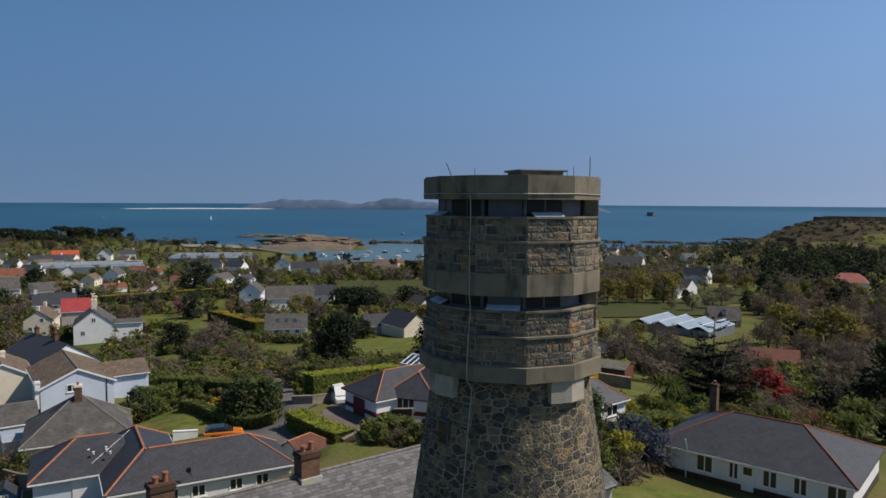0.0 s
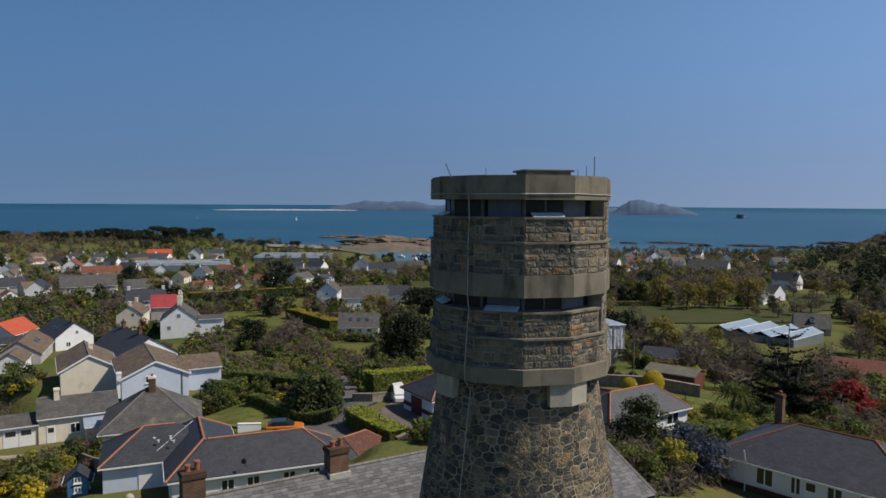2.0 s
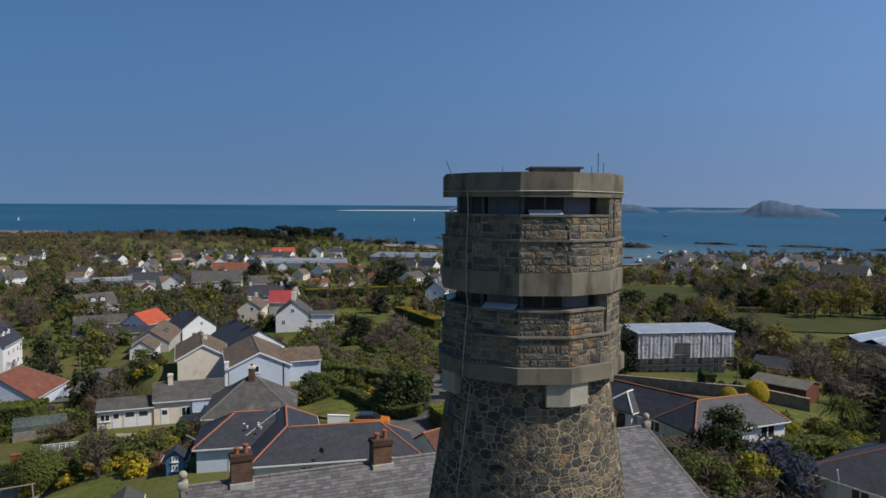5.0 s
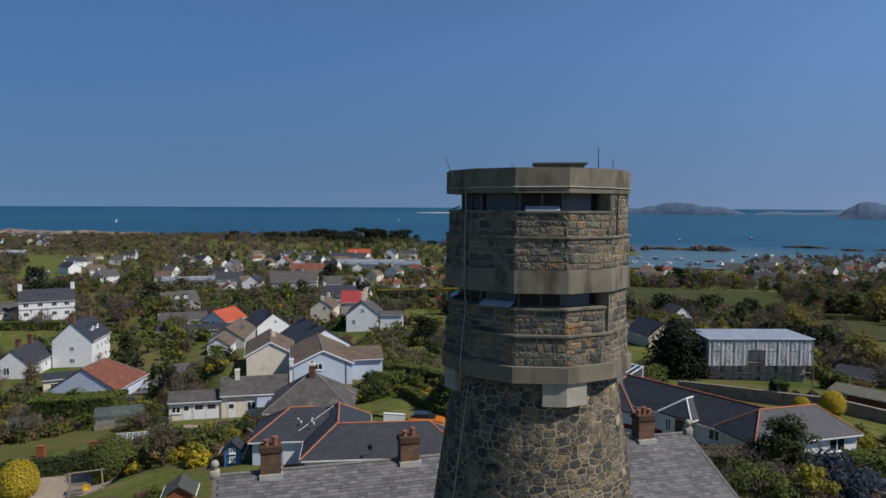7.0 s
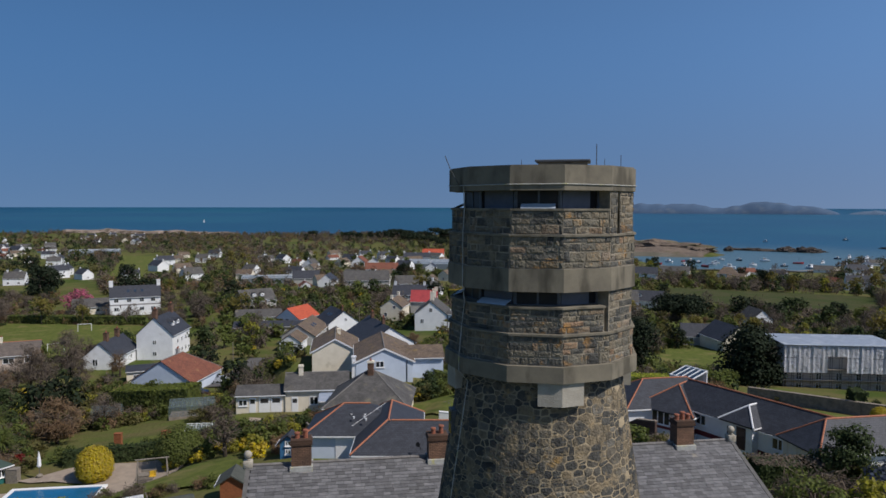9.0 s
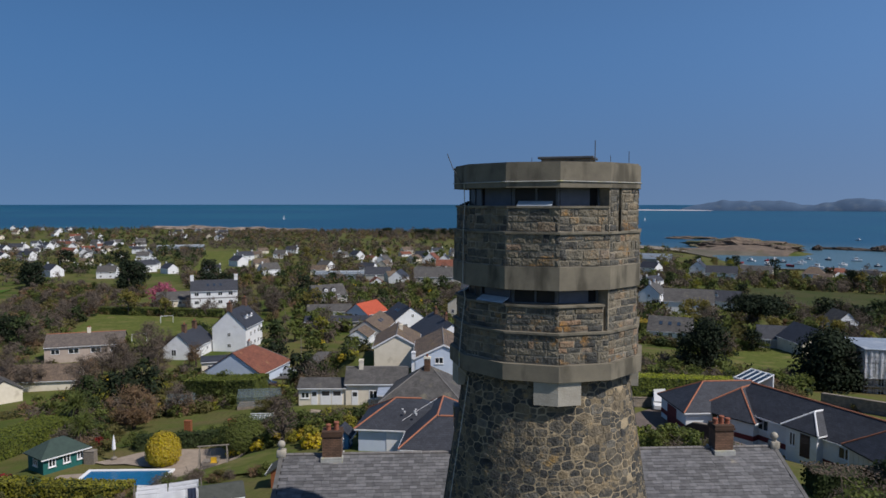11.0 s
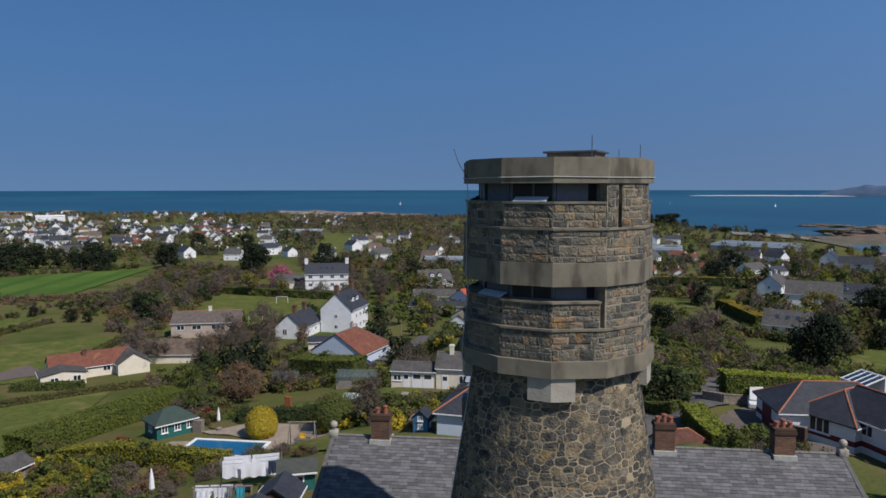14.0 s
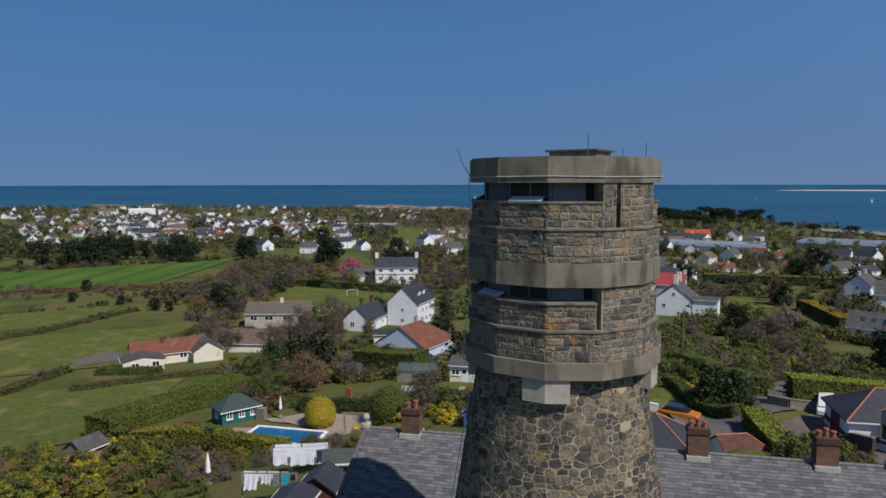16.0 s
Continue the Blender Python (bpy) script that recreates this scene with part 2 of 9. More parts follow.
M_RIDGE = mat("terracotta_ridge", (0.42, 0.165, 0.09), (0.32, 0.125, 0.07), 0.8, 3, 0.2, 20)
M_RIDGE_GREY = mat("grey_ridge", (0.2, 0.19, 0.18), (0.13, 0.12, 0.115), 0.85, 3, 0.2, 20)
M_BRICK = tiled("chimney_brick", (0.24, 0.135, 0.085), (0.13, 0.08, 0.055), 0.085, 0.23, 0.9, 0.6)
M_POT = mat("terracotta_pot", (0.30, 0.105, 0.06), (0.20, 0.075, 0.045), 0.8, 6)
M_LEAD = mat("lead_flashing", (0.45, 0.45, 0.42), (0.3, 0.3, 0.28), 0.6, 5, dirt=(0.45, 0.42, 0.15), dscale=3)
M_WOOD = mat("stained_wood", (0.28, 0.10, 0.04), (0.2, 0.07, 0.03), 0.8, 6, 0.2, 30)
M_WOODGREY = mat("grey_timber", (0.25, 0.22, 0.18), (0.16, 0.14, 0.12), 0.85, 6, 0.2, 30)
M_GREENWOOD = mat("green_painted_wood", (0.02, 0.13, 0.12), (0.015, 0.10, 0.09), 0.7, 4)
M_GRAVEL = mat("tarmac", (0.12, 0.115, 0.11), (0.085, 0.08, 0.078), 0.9, 0.8, 0.3, 30, dirt=(0.16, 0.15, 0.13), dscale=0.25)
M_PAVING = mat("pale_paving", (0.34, 0.28, 0.22), (0.26, 0.21, 0.17), 0.9, 1.2, 0.3, 20)
M_POOL = mat("pool_water", (0.011, 0.12, 0.26), (0.009, 0.10, 0.215), 0.12, 0.6, 0.15, 2.5, spec=0.4)
M_GLASSHOUSE = mat("glasshouse_glazing", (0.19, 0.225, 0.26), (0.14, 0.17, 0.20), 0.35, 0.25, spec=0.6)
M_SAND = mat("beach_sand", (0.27, 0.23, 0.18), (0.19, 0.165, 0.13), 0.95, 0.05, dirt=(0.16, 0.15, 0.1), dscale=0.03)
M_ROCK = mat("shore_rock", (0.20, 0.15, 0.11), (0.10, 0.08, 0.065), 0.95, 0.12, 0.8, 0.6, dirt=(0.10, 0.10, 0.04), dscale=0.06)
M_BARK = mat("bark", (0.11, 0.085, 0.065), (0.06, 0.048, 0.04), 0.95, 6, 0.5, 20)
M_WALLSTONE = mat("garden_wall_stone", (0.30, 0.25, 0.20), (0.16, 0.14, 0.115), 0.95, 1.6, 0.6, 5)

# ---- mesh helpers ----
def obj(name, bm, material, parent=None, label="", smooth=False, m=None):
    me = bpy.data.meshes.new(name)
    bm.to_mesh(me)
    bm.free()
    for x in material if isinstance(material, (list, tuple)) else [material]:
        me.materials.append(x)
    if smooth:
        me.polygons.foreach_set("use_smooth", [True] * len(me.polygons))
    ob = new(name, me)
    if m is not None:
        ob.matrix_basis = m
    if parent:
        ob.parent = parent
    if label:
        tagged(ob, label)
    return ob


def part(name, bm, material, parent, label="", smooth=False, m=None):
    return obj(name, bm, material, parent, label, smooth, m)


def raw(name, verts, faces, material, parent=None, smooth=False, label=""):
    me = bpy.data.meshes.new(name)
    me.from_pydata(verts, [], faces)
    me.update()
    for x in material if isinstance(material, (list, tuple)) else [material]:
        me.materials.append(x)
    if smooth:
        me.polygons.foreach_set("use_smooth", [True] * len(me.polygons))
    ob = new(name, me)
    ob.parent = parent
    if label:
        tagged(ob, label)
    return ob


def thing(name, label, category, x=0, y=0, z=0, rz=0, group="", kind=""):
    ob = new(name)
    ob.empty_display_size = 0.2
    ob.matrix_basis = pose(x, y, z, 0, 0, rz)
    return tagged(ob, label, category, group, kind)


def box(bm, x0, x1, y0, y1, z0, z1, bevel=0.0):
    v = [bm.verts.new((x, y, z)) for x in (x0, x1) for y in (y0, y1) for z in (z0, z1)]
    fs = [bm.faces.new([v[i] for i in q]) for q in ((0, 1, 3, 2), (4, 6, 7, 5), (0, 4, 5, 1), (2, 3, 7, 6), (0, 2, 6, 4), (1, 5, 7, 3))]
    if bevel:
        bmesh.ops.bevel(bm, geom=list({e for f in fs for e in f.edges}), offset=bevel, segments=1, affect="EDGES")
    return bm


def boxes(*dims, bevel=0.0):
    bm = bmesh.new()
    for d in dims:
        box(bm, *d, bevel=bevel)
    return bm


def prism(bm, outline, z0, z1):
    a, b = [bm.verts.new((x, y, z0)) for x, y in outline], [bm.verts.new((x, y, z1)) for x, y in outline]
    n = len(outline)
    for i in range(n):
        bm.faces.new((a[i], a[(i + 1) % n], b[(i + 1) % n], b[i]))
    bm.faces.new(b)
    bm.faces.new(a[::-1])
    return bm


def tube(bm, pts, radii, sides=6):
    """A tapered tube along points."""
    rings = []
    for i, p in enumerate(pts):
        d = (Vector(pts[min(i + 1, len(pts) - 1)]) - Vector(pts[max(i - 1, 0)])).normalized()
        a = d.orthogonal().normalized()
        b = d.cross(a)
        r = radii[i] if isinstance(radii, (list, tuple)) else radii
        rings.append([bm.verts.new(Vector(p) + (a * math.cos(k * math.tau / sides) + b * math.sin(k * math.tau / sides)) * r) for k in range(sides)])
    for q, w in zip(rings, rings[1:]):
        for k in range(sides):
            bm.faces.new((q[k], q[(k + 1) % sides], w[(k + 1) % sides], w[k]))
    bm.faces.new(rings[-1])
    bm.faces.new(rings[0][::-1])
    return bm


def ball(bm, c, r, u=10, v=8, sz=1.0):
    bmesh.ops.create_uvsphere(bm, u_segments=u, v_segments=v, radius=r, matrix=Matrix.Translation(c) @ Matrix.Diagonal((1, 1, sz, 1)))
    return bm


# ---- the lie of the land ----
SEA = -33.0
HILL_AZ = [0, 60, 80, 100, 120, 130, 140, 160, 180, 270, 360]
HILL_L = [86, 90, 116, 106, 106, 88, 80, 72, 66, 72, 86]
COAST_AZ = [0, 58, 63, 68, 75, 90, 94, 103, 107, 112, 118, 122, 141, 150, 161, 170, 176, 220, 360]
COAST_R = [900, 1000, 1080, 950, 770, 690, 560, 540, 640, 780, 860, 1130, 1150, 1290, 1400, 1500, 1560, 1400, 900]


# levelled plots, heights fitted to the camera's view: x, y, height, radius
PLOTS = [(-57, 11, -14.7, 7.5), (-50.5, 7, -13.0, 6), (-62.3, 19.2, -15.0, 12), (-71, 16, -15.4, 6), (-29, 32, -9.0, 10), (-22.5, 33, -8.95, 7), (-19.5, 45, -9.9, 8), (-31, 52, -10.6, 7), (-13, 54, -9.3, 7), (-45, 48.5, -12.0, 8), (-57, 66, -12.0, 10),
         (-74, 70, -12.2, 8), (-60, 46.5, -13.9, 9), (22.5, 34.5, -7.1, 11), (-9, 56, -9.15, 8), (2, 53, -9.15, 9), (10, 47.5, -7.7, 7)]


def coast(az):
    return float(np.interp(az % 360, COAST_AZ, COAST_R))


def G(x, y):
    """Height of the ground."""
    r, az = math.hypot(x, y), math.degrees(math.atan2(y, x)) % 360
    z = -22 + 18 * math.exp(-((r / float(np.interp(az, HILL_AZ, HILL_L))) ** 2)) - 4.5 * min(1, max(0, (r - 170) / 250))
    c = coast(az)
    if r > 330:
        z -= 4.0 * min(1, (r - 330) / (c - 330))
    if r > c - 60:
        z -= 7 * min(1, max(0, (r - c + 60) / 120))
    z += 26 * math.exp(-(((x - 452) / 105) ** 4) - ((y - 830) / 85) ** 4)
    z += 11 * math.exp(-(((x + 175) / 62) ** 2) - ((y - 690) / 45) ** 2)
    if r < 120:
        for px, py, pz, pr in PLOTS:
            d = math.hypot(x - px, y - py) / pr
            if d < 2:
                k = math.exp(-(d ** 6))
                z = z * (1 - k) + pz * k
    return z


def ground_sheet():
    radii = [0.0] + [6 * 1.026 ** i for i in range(115)]
    while radii[-1] < 1700:
        radii.append(radii[-1] * 1.05)
    n = 360
    verts, faces = [(0, 0, G(0, 0))], []
    for r in radii[1:]:
        for k in range(n):
            a = math.tau * k / n
            x, y = r * math.cos(a), r * math.sin(a)
            verts.append((x, y, G(x, y) - (2.2 if math.hypot((x + 60.9) * 0.766 + (y - 16.8) * 0.643, ((y - 16.8) * 0.766 - (x + 60.9) * 0.643) * 2.2) < 4.6 else 0)))
    for k in range(n):
        faces.append((0, 1 + k, 1 + (k + 1) % n))
    for i in range(len(radii) - 2):
        for k in range(n):
            a, b = 1 + i * n + k, 1 + i * n + (k + 1) % n
            faces.append((a, a + n, b + n, b))
    g = raw("ground", verts, faces, M_GROUND, smooth=True)
    return tagged(g, "rough grass and scrub ground of the sloping parish", "ground", kind="structure")


M_GROUND = mat("rough_grass", (0.095, 0.115, 0.03), (0.13, 0.105, 0.05), 0.95, 0.16, 0.3, 1.5, dirt=(0.06, 0.085, 0.02), dscale=0.06, dlow=0.48, spec=0.05)
M_LAWN = mat("mown_grass", (0.122, 0.138, 0.036), (0.070, 0.092, 0.022), 0.95, 0.9, 0.5, 8, dirt=(0.165, 0.150, 0.058), dscale=0.22, dlow=0.52, spec=0.05)
M_FIELD = mat("green_crop_field", (0.078, 0.138, 0.028), (0.064, 0.115, 0.024), 0.95, 0.03, 0.3, 2, dirt=(0.092, 0.15, 0.032), dscale=0.02, spec=0.05)
ground_sheet()

M_SEA = mat("sea_water", (0.010, 0.070, 0.128), (0.008, 0.058, 0.112), 0.38, 0.003, 0.25, 0.35, spec=0.25, dirt=(0.012, 0.082, 0.130), dscale=0.0012, dlow=0.46)


def shallows(m, x, y, near, far, colour):
    """Paler water over the sand of a bay."""
    nd, lk = m.node_tree.nodes, m.node_tree.links
    base = nd["Principled BSDF"].inputs["Base Color"]
    deep_water = base.links[0].from_socket
    gap = nd.new("ShaderNodeVectorMath")
    gap.operation = "DISTANCE"
    gap.inputs[1].default_value = (x, y, SEA)
    lk.new(nd.new("ShaderNodeNewGeometry").outputs["Position"], gap.inputs[0])
    ripple = nd.new("ShaderNodeTexNoise")
    ripple.inputs["Scale"].default_value, ripple.inputs["Detail"].default_value = 0.012, 5
    uneven = nd.new("ShaderNodeMath")
    uneven.operation = "MULTIPLY_ADD"
    uneven.inputs[1].default_value = 160
    lk.new(nd.new("ShaderNodeNewGeometry").outputs["Position"], ripple.inputs["Vector"])
    lk.new(ripple.outputs["Fac"], uneven.inputs[0])
    lk.new(gap.outputs["Value"], uneven.inputs[2])
    fade = nd.new("ShaderNodeMapRange")
    fade.interpolation_type = "SMOOTHSTEP"
    fade.inputs["From Min"].default_value, fade.inputs["From Max"].default_value = near, far
    fade.inputs["To Min"].default_value, fade.inputs["To Max"].default_value = 1.0, 0.0
    lk.new(uneven.outputs[0], fade.inputs["Value"])
    mx = nd.new("ShaderNodeMix")
    mx.data_type = "RGBA"
    mx.inputs["B"].default_value = (*colour, 1)
    lk.new(fade.outputs[0], mx.inputs["Factor"])
    lk.new(deep_water, mx.inputs["A"])
    lk.new(mx.outputs["Result"], base)


shallows(M_SEA, -70, 640, 120, 420, (0.075, 0.135, 0.165))


def sea_sheet():
    radii = [380, 600, 900, 1300, 1900, 2700, 3600, 4560, 4700, 4800, 4900, 4960]
    high = [SEA] * 8 + [SEA + 2, SEA + 9, SEA + 20, SEA + 29.5]
    n = 180
    verts, faces = [], []
    for r, z in zip(radii, high):
        verts += [(r * math.cos(math.tau * k / n), r * math.sin(math.tau * k / n), z) for k in range(n)]
    for i in range(len(radii) - 1):
        faces += [(i * n + k, (i + 1) * n + k, (i + 1) * n + (k + 1) % n, i * n + (k + 1) % n) for k in range(n)]
    s = raw("water", verts, faces, M_SEA, smooth=True)
    return tagged(s, "calm deep blue sea reaching to the horizon", "sea", kind="structure")


sea_sheet()


def polar(az, r):
    return r * math.cos(radians(az)), r * math.sin(radians(az))


# distance haze is painted into the blue base colours of islands and far coast
M_ISLE = mat("haze_tinted_island", (0.070, 0.115, 0.185), (0.055, 0.095, 0.160), 1.0, 0.012, dirt=(0.095, 0.135, 0.19), dscale=0.02)
M_ISLE_SAND = mat("distant_sand", (0.52, 0.48, 0.48), (0.42, 0.40, 0.42), 1.0, 0.01)


def island(name, label, az0, az1, r, height, seed, material, depth=160, rough=0.35, profile=None):
    n, verts, faces = 90, [], []
    for i in range(n + 1):
        f = i / n
        az = az0 + (az1 - az0) * f
        env = min(1, f * 5, (1 - f) * 5) ** 0.6
        h = height * env * (0.72 + rough * noise.noise((f * 5 + seed, seed, 0)) * 1.6 + 0.12 * noise.noise((f * 25, seed, 1)))
        if profile:
            h = height * float(np.interp(f, profile[0], profile[1])) * (1 + 0.1 * noise.noise((f * 14, seed, 1)))
        for d, k in ((0, -0.3), (0.06, 0.35), (0.3, 0.8), (0.6, 1.0), (1.0, -0.3)):
            x, y = polar(az, r + depth * d)
            verts.append((x, y, SEA + h * k if k > 0 else SEA - 2))
    for i in range(n):
        faces += [(i * 5 + k, (i + 1) * 5 + k, (i + 1) * 5 + k + 1, i * 5 + k + 1) for k in range(4)]
    o = raw(name, verts, faces, material, smooth=True)
    return tagged(o, label, "island", kind="structure")


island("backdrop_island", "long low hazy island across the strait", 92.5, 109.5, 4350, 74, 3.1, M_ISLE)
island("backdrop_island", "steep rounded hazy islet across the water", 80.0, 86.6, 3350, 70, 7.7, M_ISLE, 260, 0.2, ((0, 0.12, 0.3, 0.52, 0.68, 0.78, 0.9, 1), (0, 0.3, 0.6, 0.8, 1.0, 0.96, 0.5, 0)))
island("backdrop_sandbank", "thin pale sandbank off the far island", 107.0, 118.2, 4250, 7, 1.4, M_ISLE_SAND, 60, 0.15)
island("backdrop_island", "faint distant coast on the horizon", 84, 92, 4500, 26, 5.5, mat("haze_tinted_coast", (0.09, 0.14, 0.21), (0.08, 0.125, 0.19), 1.0, 0.01))

# ---- the tower ----
A0 = -83.3


def ngon(r, k0=0, k1=12):
    return [(r * math.cos(radians(A0 + 30 * k)), r * math.sin(radians(A0 + 30 * k))) for k in range(k0, k1)]


def ring_band(bm, r, ri, z0, z1, a0=None, a1=None):
    """A twelve-sided ring, or the stretch of it between two bearings given in steps of 30 degrees from the first corner."""
    ks = list(range(13)) if a0 is None else sorted({a0, a1, *range(math.ceil(a0), math.floor(a1) + 1)})

    def at(k, rr):
        i = math.floor(k + 1e-9)
        f = k - i
        p = [rr * (math.cos(radians(A0 + 30 * i)) * (1 - f) + math.cos(radians(A0 + 30 * (i + 1))) * f), rr * (math.sin(radians(A0 + 30 * i)) * (1 - f) + math.sin(radians(A0 + 30 * (i + 1))) * f)]
        return p

    rows = []
    for k in ks:
        o, n = at(k, r), at(k, ri)
        rows.append([bm.verts.new((*o, z0)), bm.verts.new((*o, z1)), bm.verts.new((*n, z1)), bm.verts.new((*n, z0))])
    for q, w in zip(rows, rows[1:]):
        for i in range(4):
            bm.faces.new((q[i], w[i], w[(i + 1) % 4], q[(i + 1) % 4]))
    if a0 is not None:
        bm.faces.new(rows[0])
        bm.faces.new(rows[-1][::-1])
    bmesh.ops.recalc_face_normals(bm, faces=bm.faces)
    return bm


PIER0, PIER1 = 1.98, 3.62
GROOVE0, GROOVE1 = 0.32, 0.43
tower = thing("stone_tower", "old round rubble windmill tower with twelve-sided stone and concrete lookout storeys", "tower", 0, 0, 0)
# solid core, its near-black colour standing for the unlit rooms behind the slits
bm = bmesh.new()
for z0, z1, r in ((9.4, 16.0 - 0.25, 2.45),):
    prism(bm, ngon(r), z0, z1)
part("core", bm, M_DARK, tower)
slab = bmesh.new()
ring_band(slab, 3.0, 0.4, 15.16, 15.89)
prism(slab, ngon(1.4), 15.3, 15.88)
bmesh.ops.bevel(slab, geom=[e for e in slab.edges if abs(e.verts[0].co.z - 15.89) < 0.01 and abs(e.verts[1].co.z - 15.89) < 0.01 and min(v.co.xy.length for v in e.verts) > 2.5], offset=0.05, segments=2, affect="EDGES")
part("roof_slab", slab, M_CONC, tower, "thick weathered twelve-sided concrete roof slab")
part("upper_parapet_backing", ring_band(ring_band(bmesh.new(), 2.90, 2.5, 13.88, 14.60, 2 + GROOVE1, 14 + GROOVE0), 2.985, 2.4, 12.9, 13.88), M_MORTAR_GREY, tower)
part("parapet_sill", ring_band(bmesh.new(), 2.95, 2.5, 14.58, 14.64, PIER1, 14.0), M_CONC, tower)
part("string_course", ring_band(bmesh.new(), 3.045, 2.6, 13.84, 13.90), M_CONC, tower)
cb = ring_band(bmesh.new(), 3.03, 2.4, 12.24, 12.905)
part("concrete_band", cb, M_CONC, tower, "stained plain concrete lintel band")
part("lower_wall_backing", ring_band(ring_band(bmesh.new(), 2.90, 2.5, 11.0, 11.76, 2.0, 13.93), 2.985, 2.4, 10.1, 11.0), M_MORTAR_GREY, tower)
part("lower_sill", ring_band(bmesh.new(), 2.97, 2.5, 11.74, 11.80, PIER1, 13.93), M_CONC, tower)
part("string_course", ring_band(bmesh.new(), 3.045, 2.6, 10.96, 11.02), M_CONC, tower)
lg = ring_band(bmesh.new(), 3.13, 2.4, 9.62, 10.1)
part("corbel_ledge", lg, M_CONC, tower, "projecting weathered concrete ledge")
pb = ring_band(bmesh.new(), 2.93, 2.4, 11.0, 13.9, PIER0 + 0.03, PIER1)
ring_band(pb, 2.93, 2.4, 13.9, 15.16, PIER0 + 0.03, 2 + GROOVE0)
ring_band(pb, 2.93, 2.4, 13.9, 15.16, 2 + GROOVE1, PIER1)
ring_band(pb, 2.72, 2.3, 13.9, 15.16, 2 + GROOVE0 - 0.02, 2 + GROOVE1 + 0.02)
part("pier_backing", pb, M_MORTAR_GREY, tower)


def facet_frame(k, r):
    a = Vector((r * math.cos(radians(A0 + 30 * k)), r * math.sin(radians(A0 + 30 * k)), 0))
    b = Vector((r * math.cos(radians(A0 + 30 * (k + 1))), r * math.sin(radians(A0 + 30 * (k + 1))), 0))
    u = (b - a).normalized()
    return a, u, (b - a).length, Vector((u.y, -u.x, 0))


def stone_block(w, h, d, rng):
    """An uneven squared stone, its face chamfered; local x along, y up, z out."""
    j = lambda s: rng.uniform(-s, s)
    c = [(-w / 2, -h / 2), (w / 2, -h / 2), (w / 2, h / 2), (-w / 2, h / 2)]
    k = min(0.016, h * 0.12)
    outer = [(x + j(0.024), y + j(0.022)) for x, y in c]
    inner = [(x - math.copysign(k, x) + j(0.01), y - math.copysign(k, y) + j(0.01)) for x, y in c]
    verts = [(x, y, -0.05) for x, y in outer] + [(x, y, d * 0.45) for x, y in outer] + [(x, y, d + j(0.012)) for x, y in inner]
    verts.append((j(w * 0.15), j(h * 0.15), d + 0.008 + j(0.008)))
    faces = [(i, (i + 1) % 4, 4 + (i + 1) % 4, 4 + i) for i in range(4)] + [(4 + i, 4 + (i + 1) % 4, 8 + (i + 1) % 4, 8 + i) for i in range(4)] + [(8 + i, 8 + (i + 1) % 4, 12) for i in range(4)]
    return verts, faces


PIECES = []  # stones of the tower, as (distance from the most looked-at bearing, verts, faces, kind)


def rg_joint(rng):
    return rng.uniform(0.018, 0.042)


def course_wall(k, u0, u1, r, z0, z1, courses, rng, out=0.018):
    """Courses of squared stones on one facet of the lookout, from u0 to u1 along it."""
    a, u, w, nrm = facet_frame(k, r)
    zs = [z0]
    hs = [rng.uniform(0.65, 1.45) for _ in range(courses)]
    for h in hs:
        zs.append(zs[-1] + h * (z1 - z0) / sum(hs))
    for za, zb in zip(zs, zs[1:]):
        x = u0 * w
        while x < u1 * w - 0.02:
            x1 = min(u1 * w, x + rng.choice((0.13, 0.2, 0.28, 0.38, 0.5, 0.66)) * rng.uniform(0.85, 1.15))
            if u1 * w - x1 < 0.1:
                x1 = u1 * w
            vs, fs = stone_block(x1 - x - rg_joint(rng), zb - za - rg_joint(rng), out * rng.uniform(0.6, 1.25), rng)
            base = a + u * (x + x1) / 2 + Vector((0, 0, (za + zb) / 2))
            PIECES.append((k * 30 + A0 + 15, [base + u * p[0] + Vector((0, 0, p[1])) + nrm * p[2] for p in vs], fs, "ashlar"))
            x = x1


rng = random.Random(11)
for k in range(-4, 5):
    kk = k
    in_pier0, in_pier1 = (0.0, 1.0) if k == 2 else (0.0, PIER1 - 3) if k == 3 else (None, None)
    course_wall(kk, 0.0, 1.0, 2.985, 12.92, 13.83, 4, rng)
    course_wall(kk, 0.0, 1.0, 2.985, 10.11, 10.95, 4, rng)
    if in_pier0 is None:
        course_wall(kk, 0.0, 1.0, 2.90, 13.91, 14.57, 3, rng)
        course_wall(kk, 0.0, 0.92 if k == 1 else 1.0, 2.90, 11.03, 11.73, 4, rng)
    else:
        if k == 2:
            course_wall(kk, 0.03, GROOVE0, 2.93, 13.91, 15.14, 6, rng)
            course_wall(kk, GROOVE1, 1.0, 2.93, 13.91, 15.14, 6, rng)
        else:
            course_wall(kk, in_pier0, in_pier1, 2.93, 13.91, 15.14, 6, rng)
        course_wall(kk, in_pier0 + (0.05 if k == 2 else 0), in_pier1, 2.93, 11.03, 12.22, 6, rng)
        if in_pier1 < 1:
            course_wall(kk, in_pier1, 1.0, 2.90, 13.91, 14.57, 3, rng)
            course_wall(kk, in_pier1, 1.0, 2.90, 11.03, 11.73, 4, rng)


# round rubble shaft
def shaft_r(z):
    return 2.66 + (9.62 - z) * 0.152


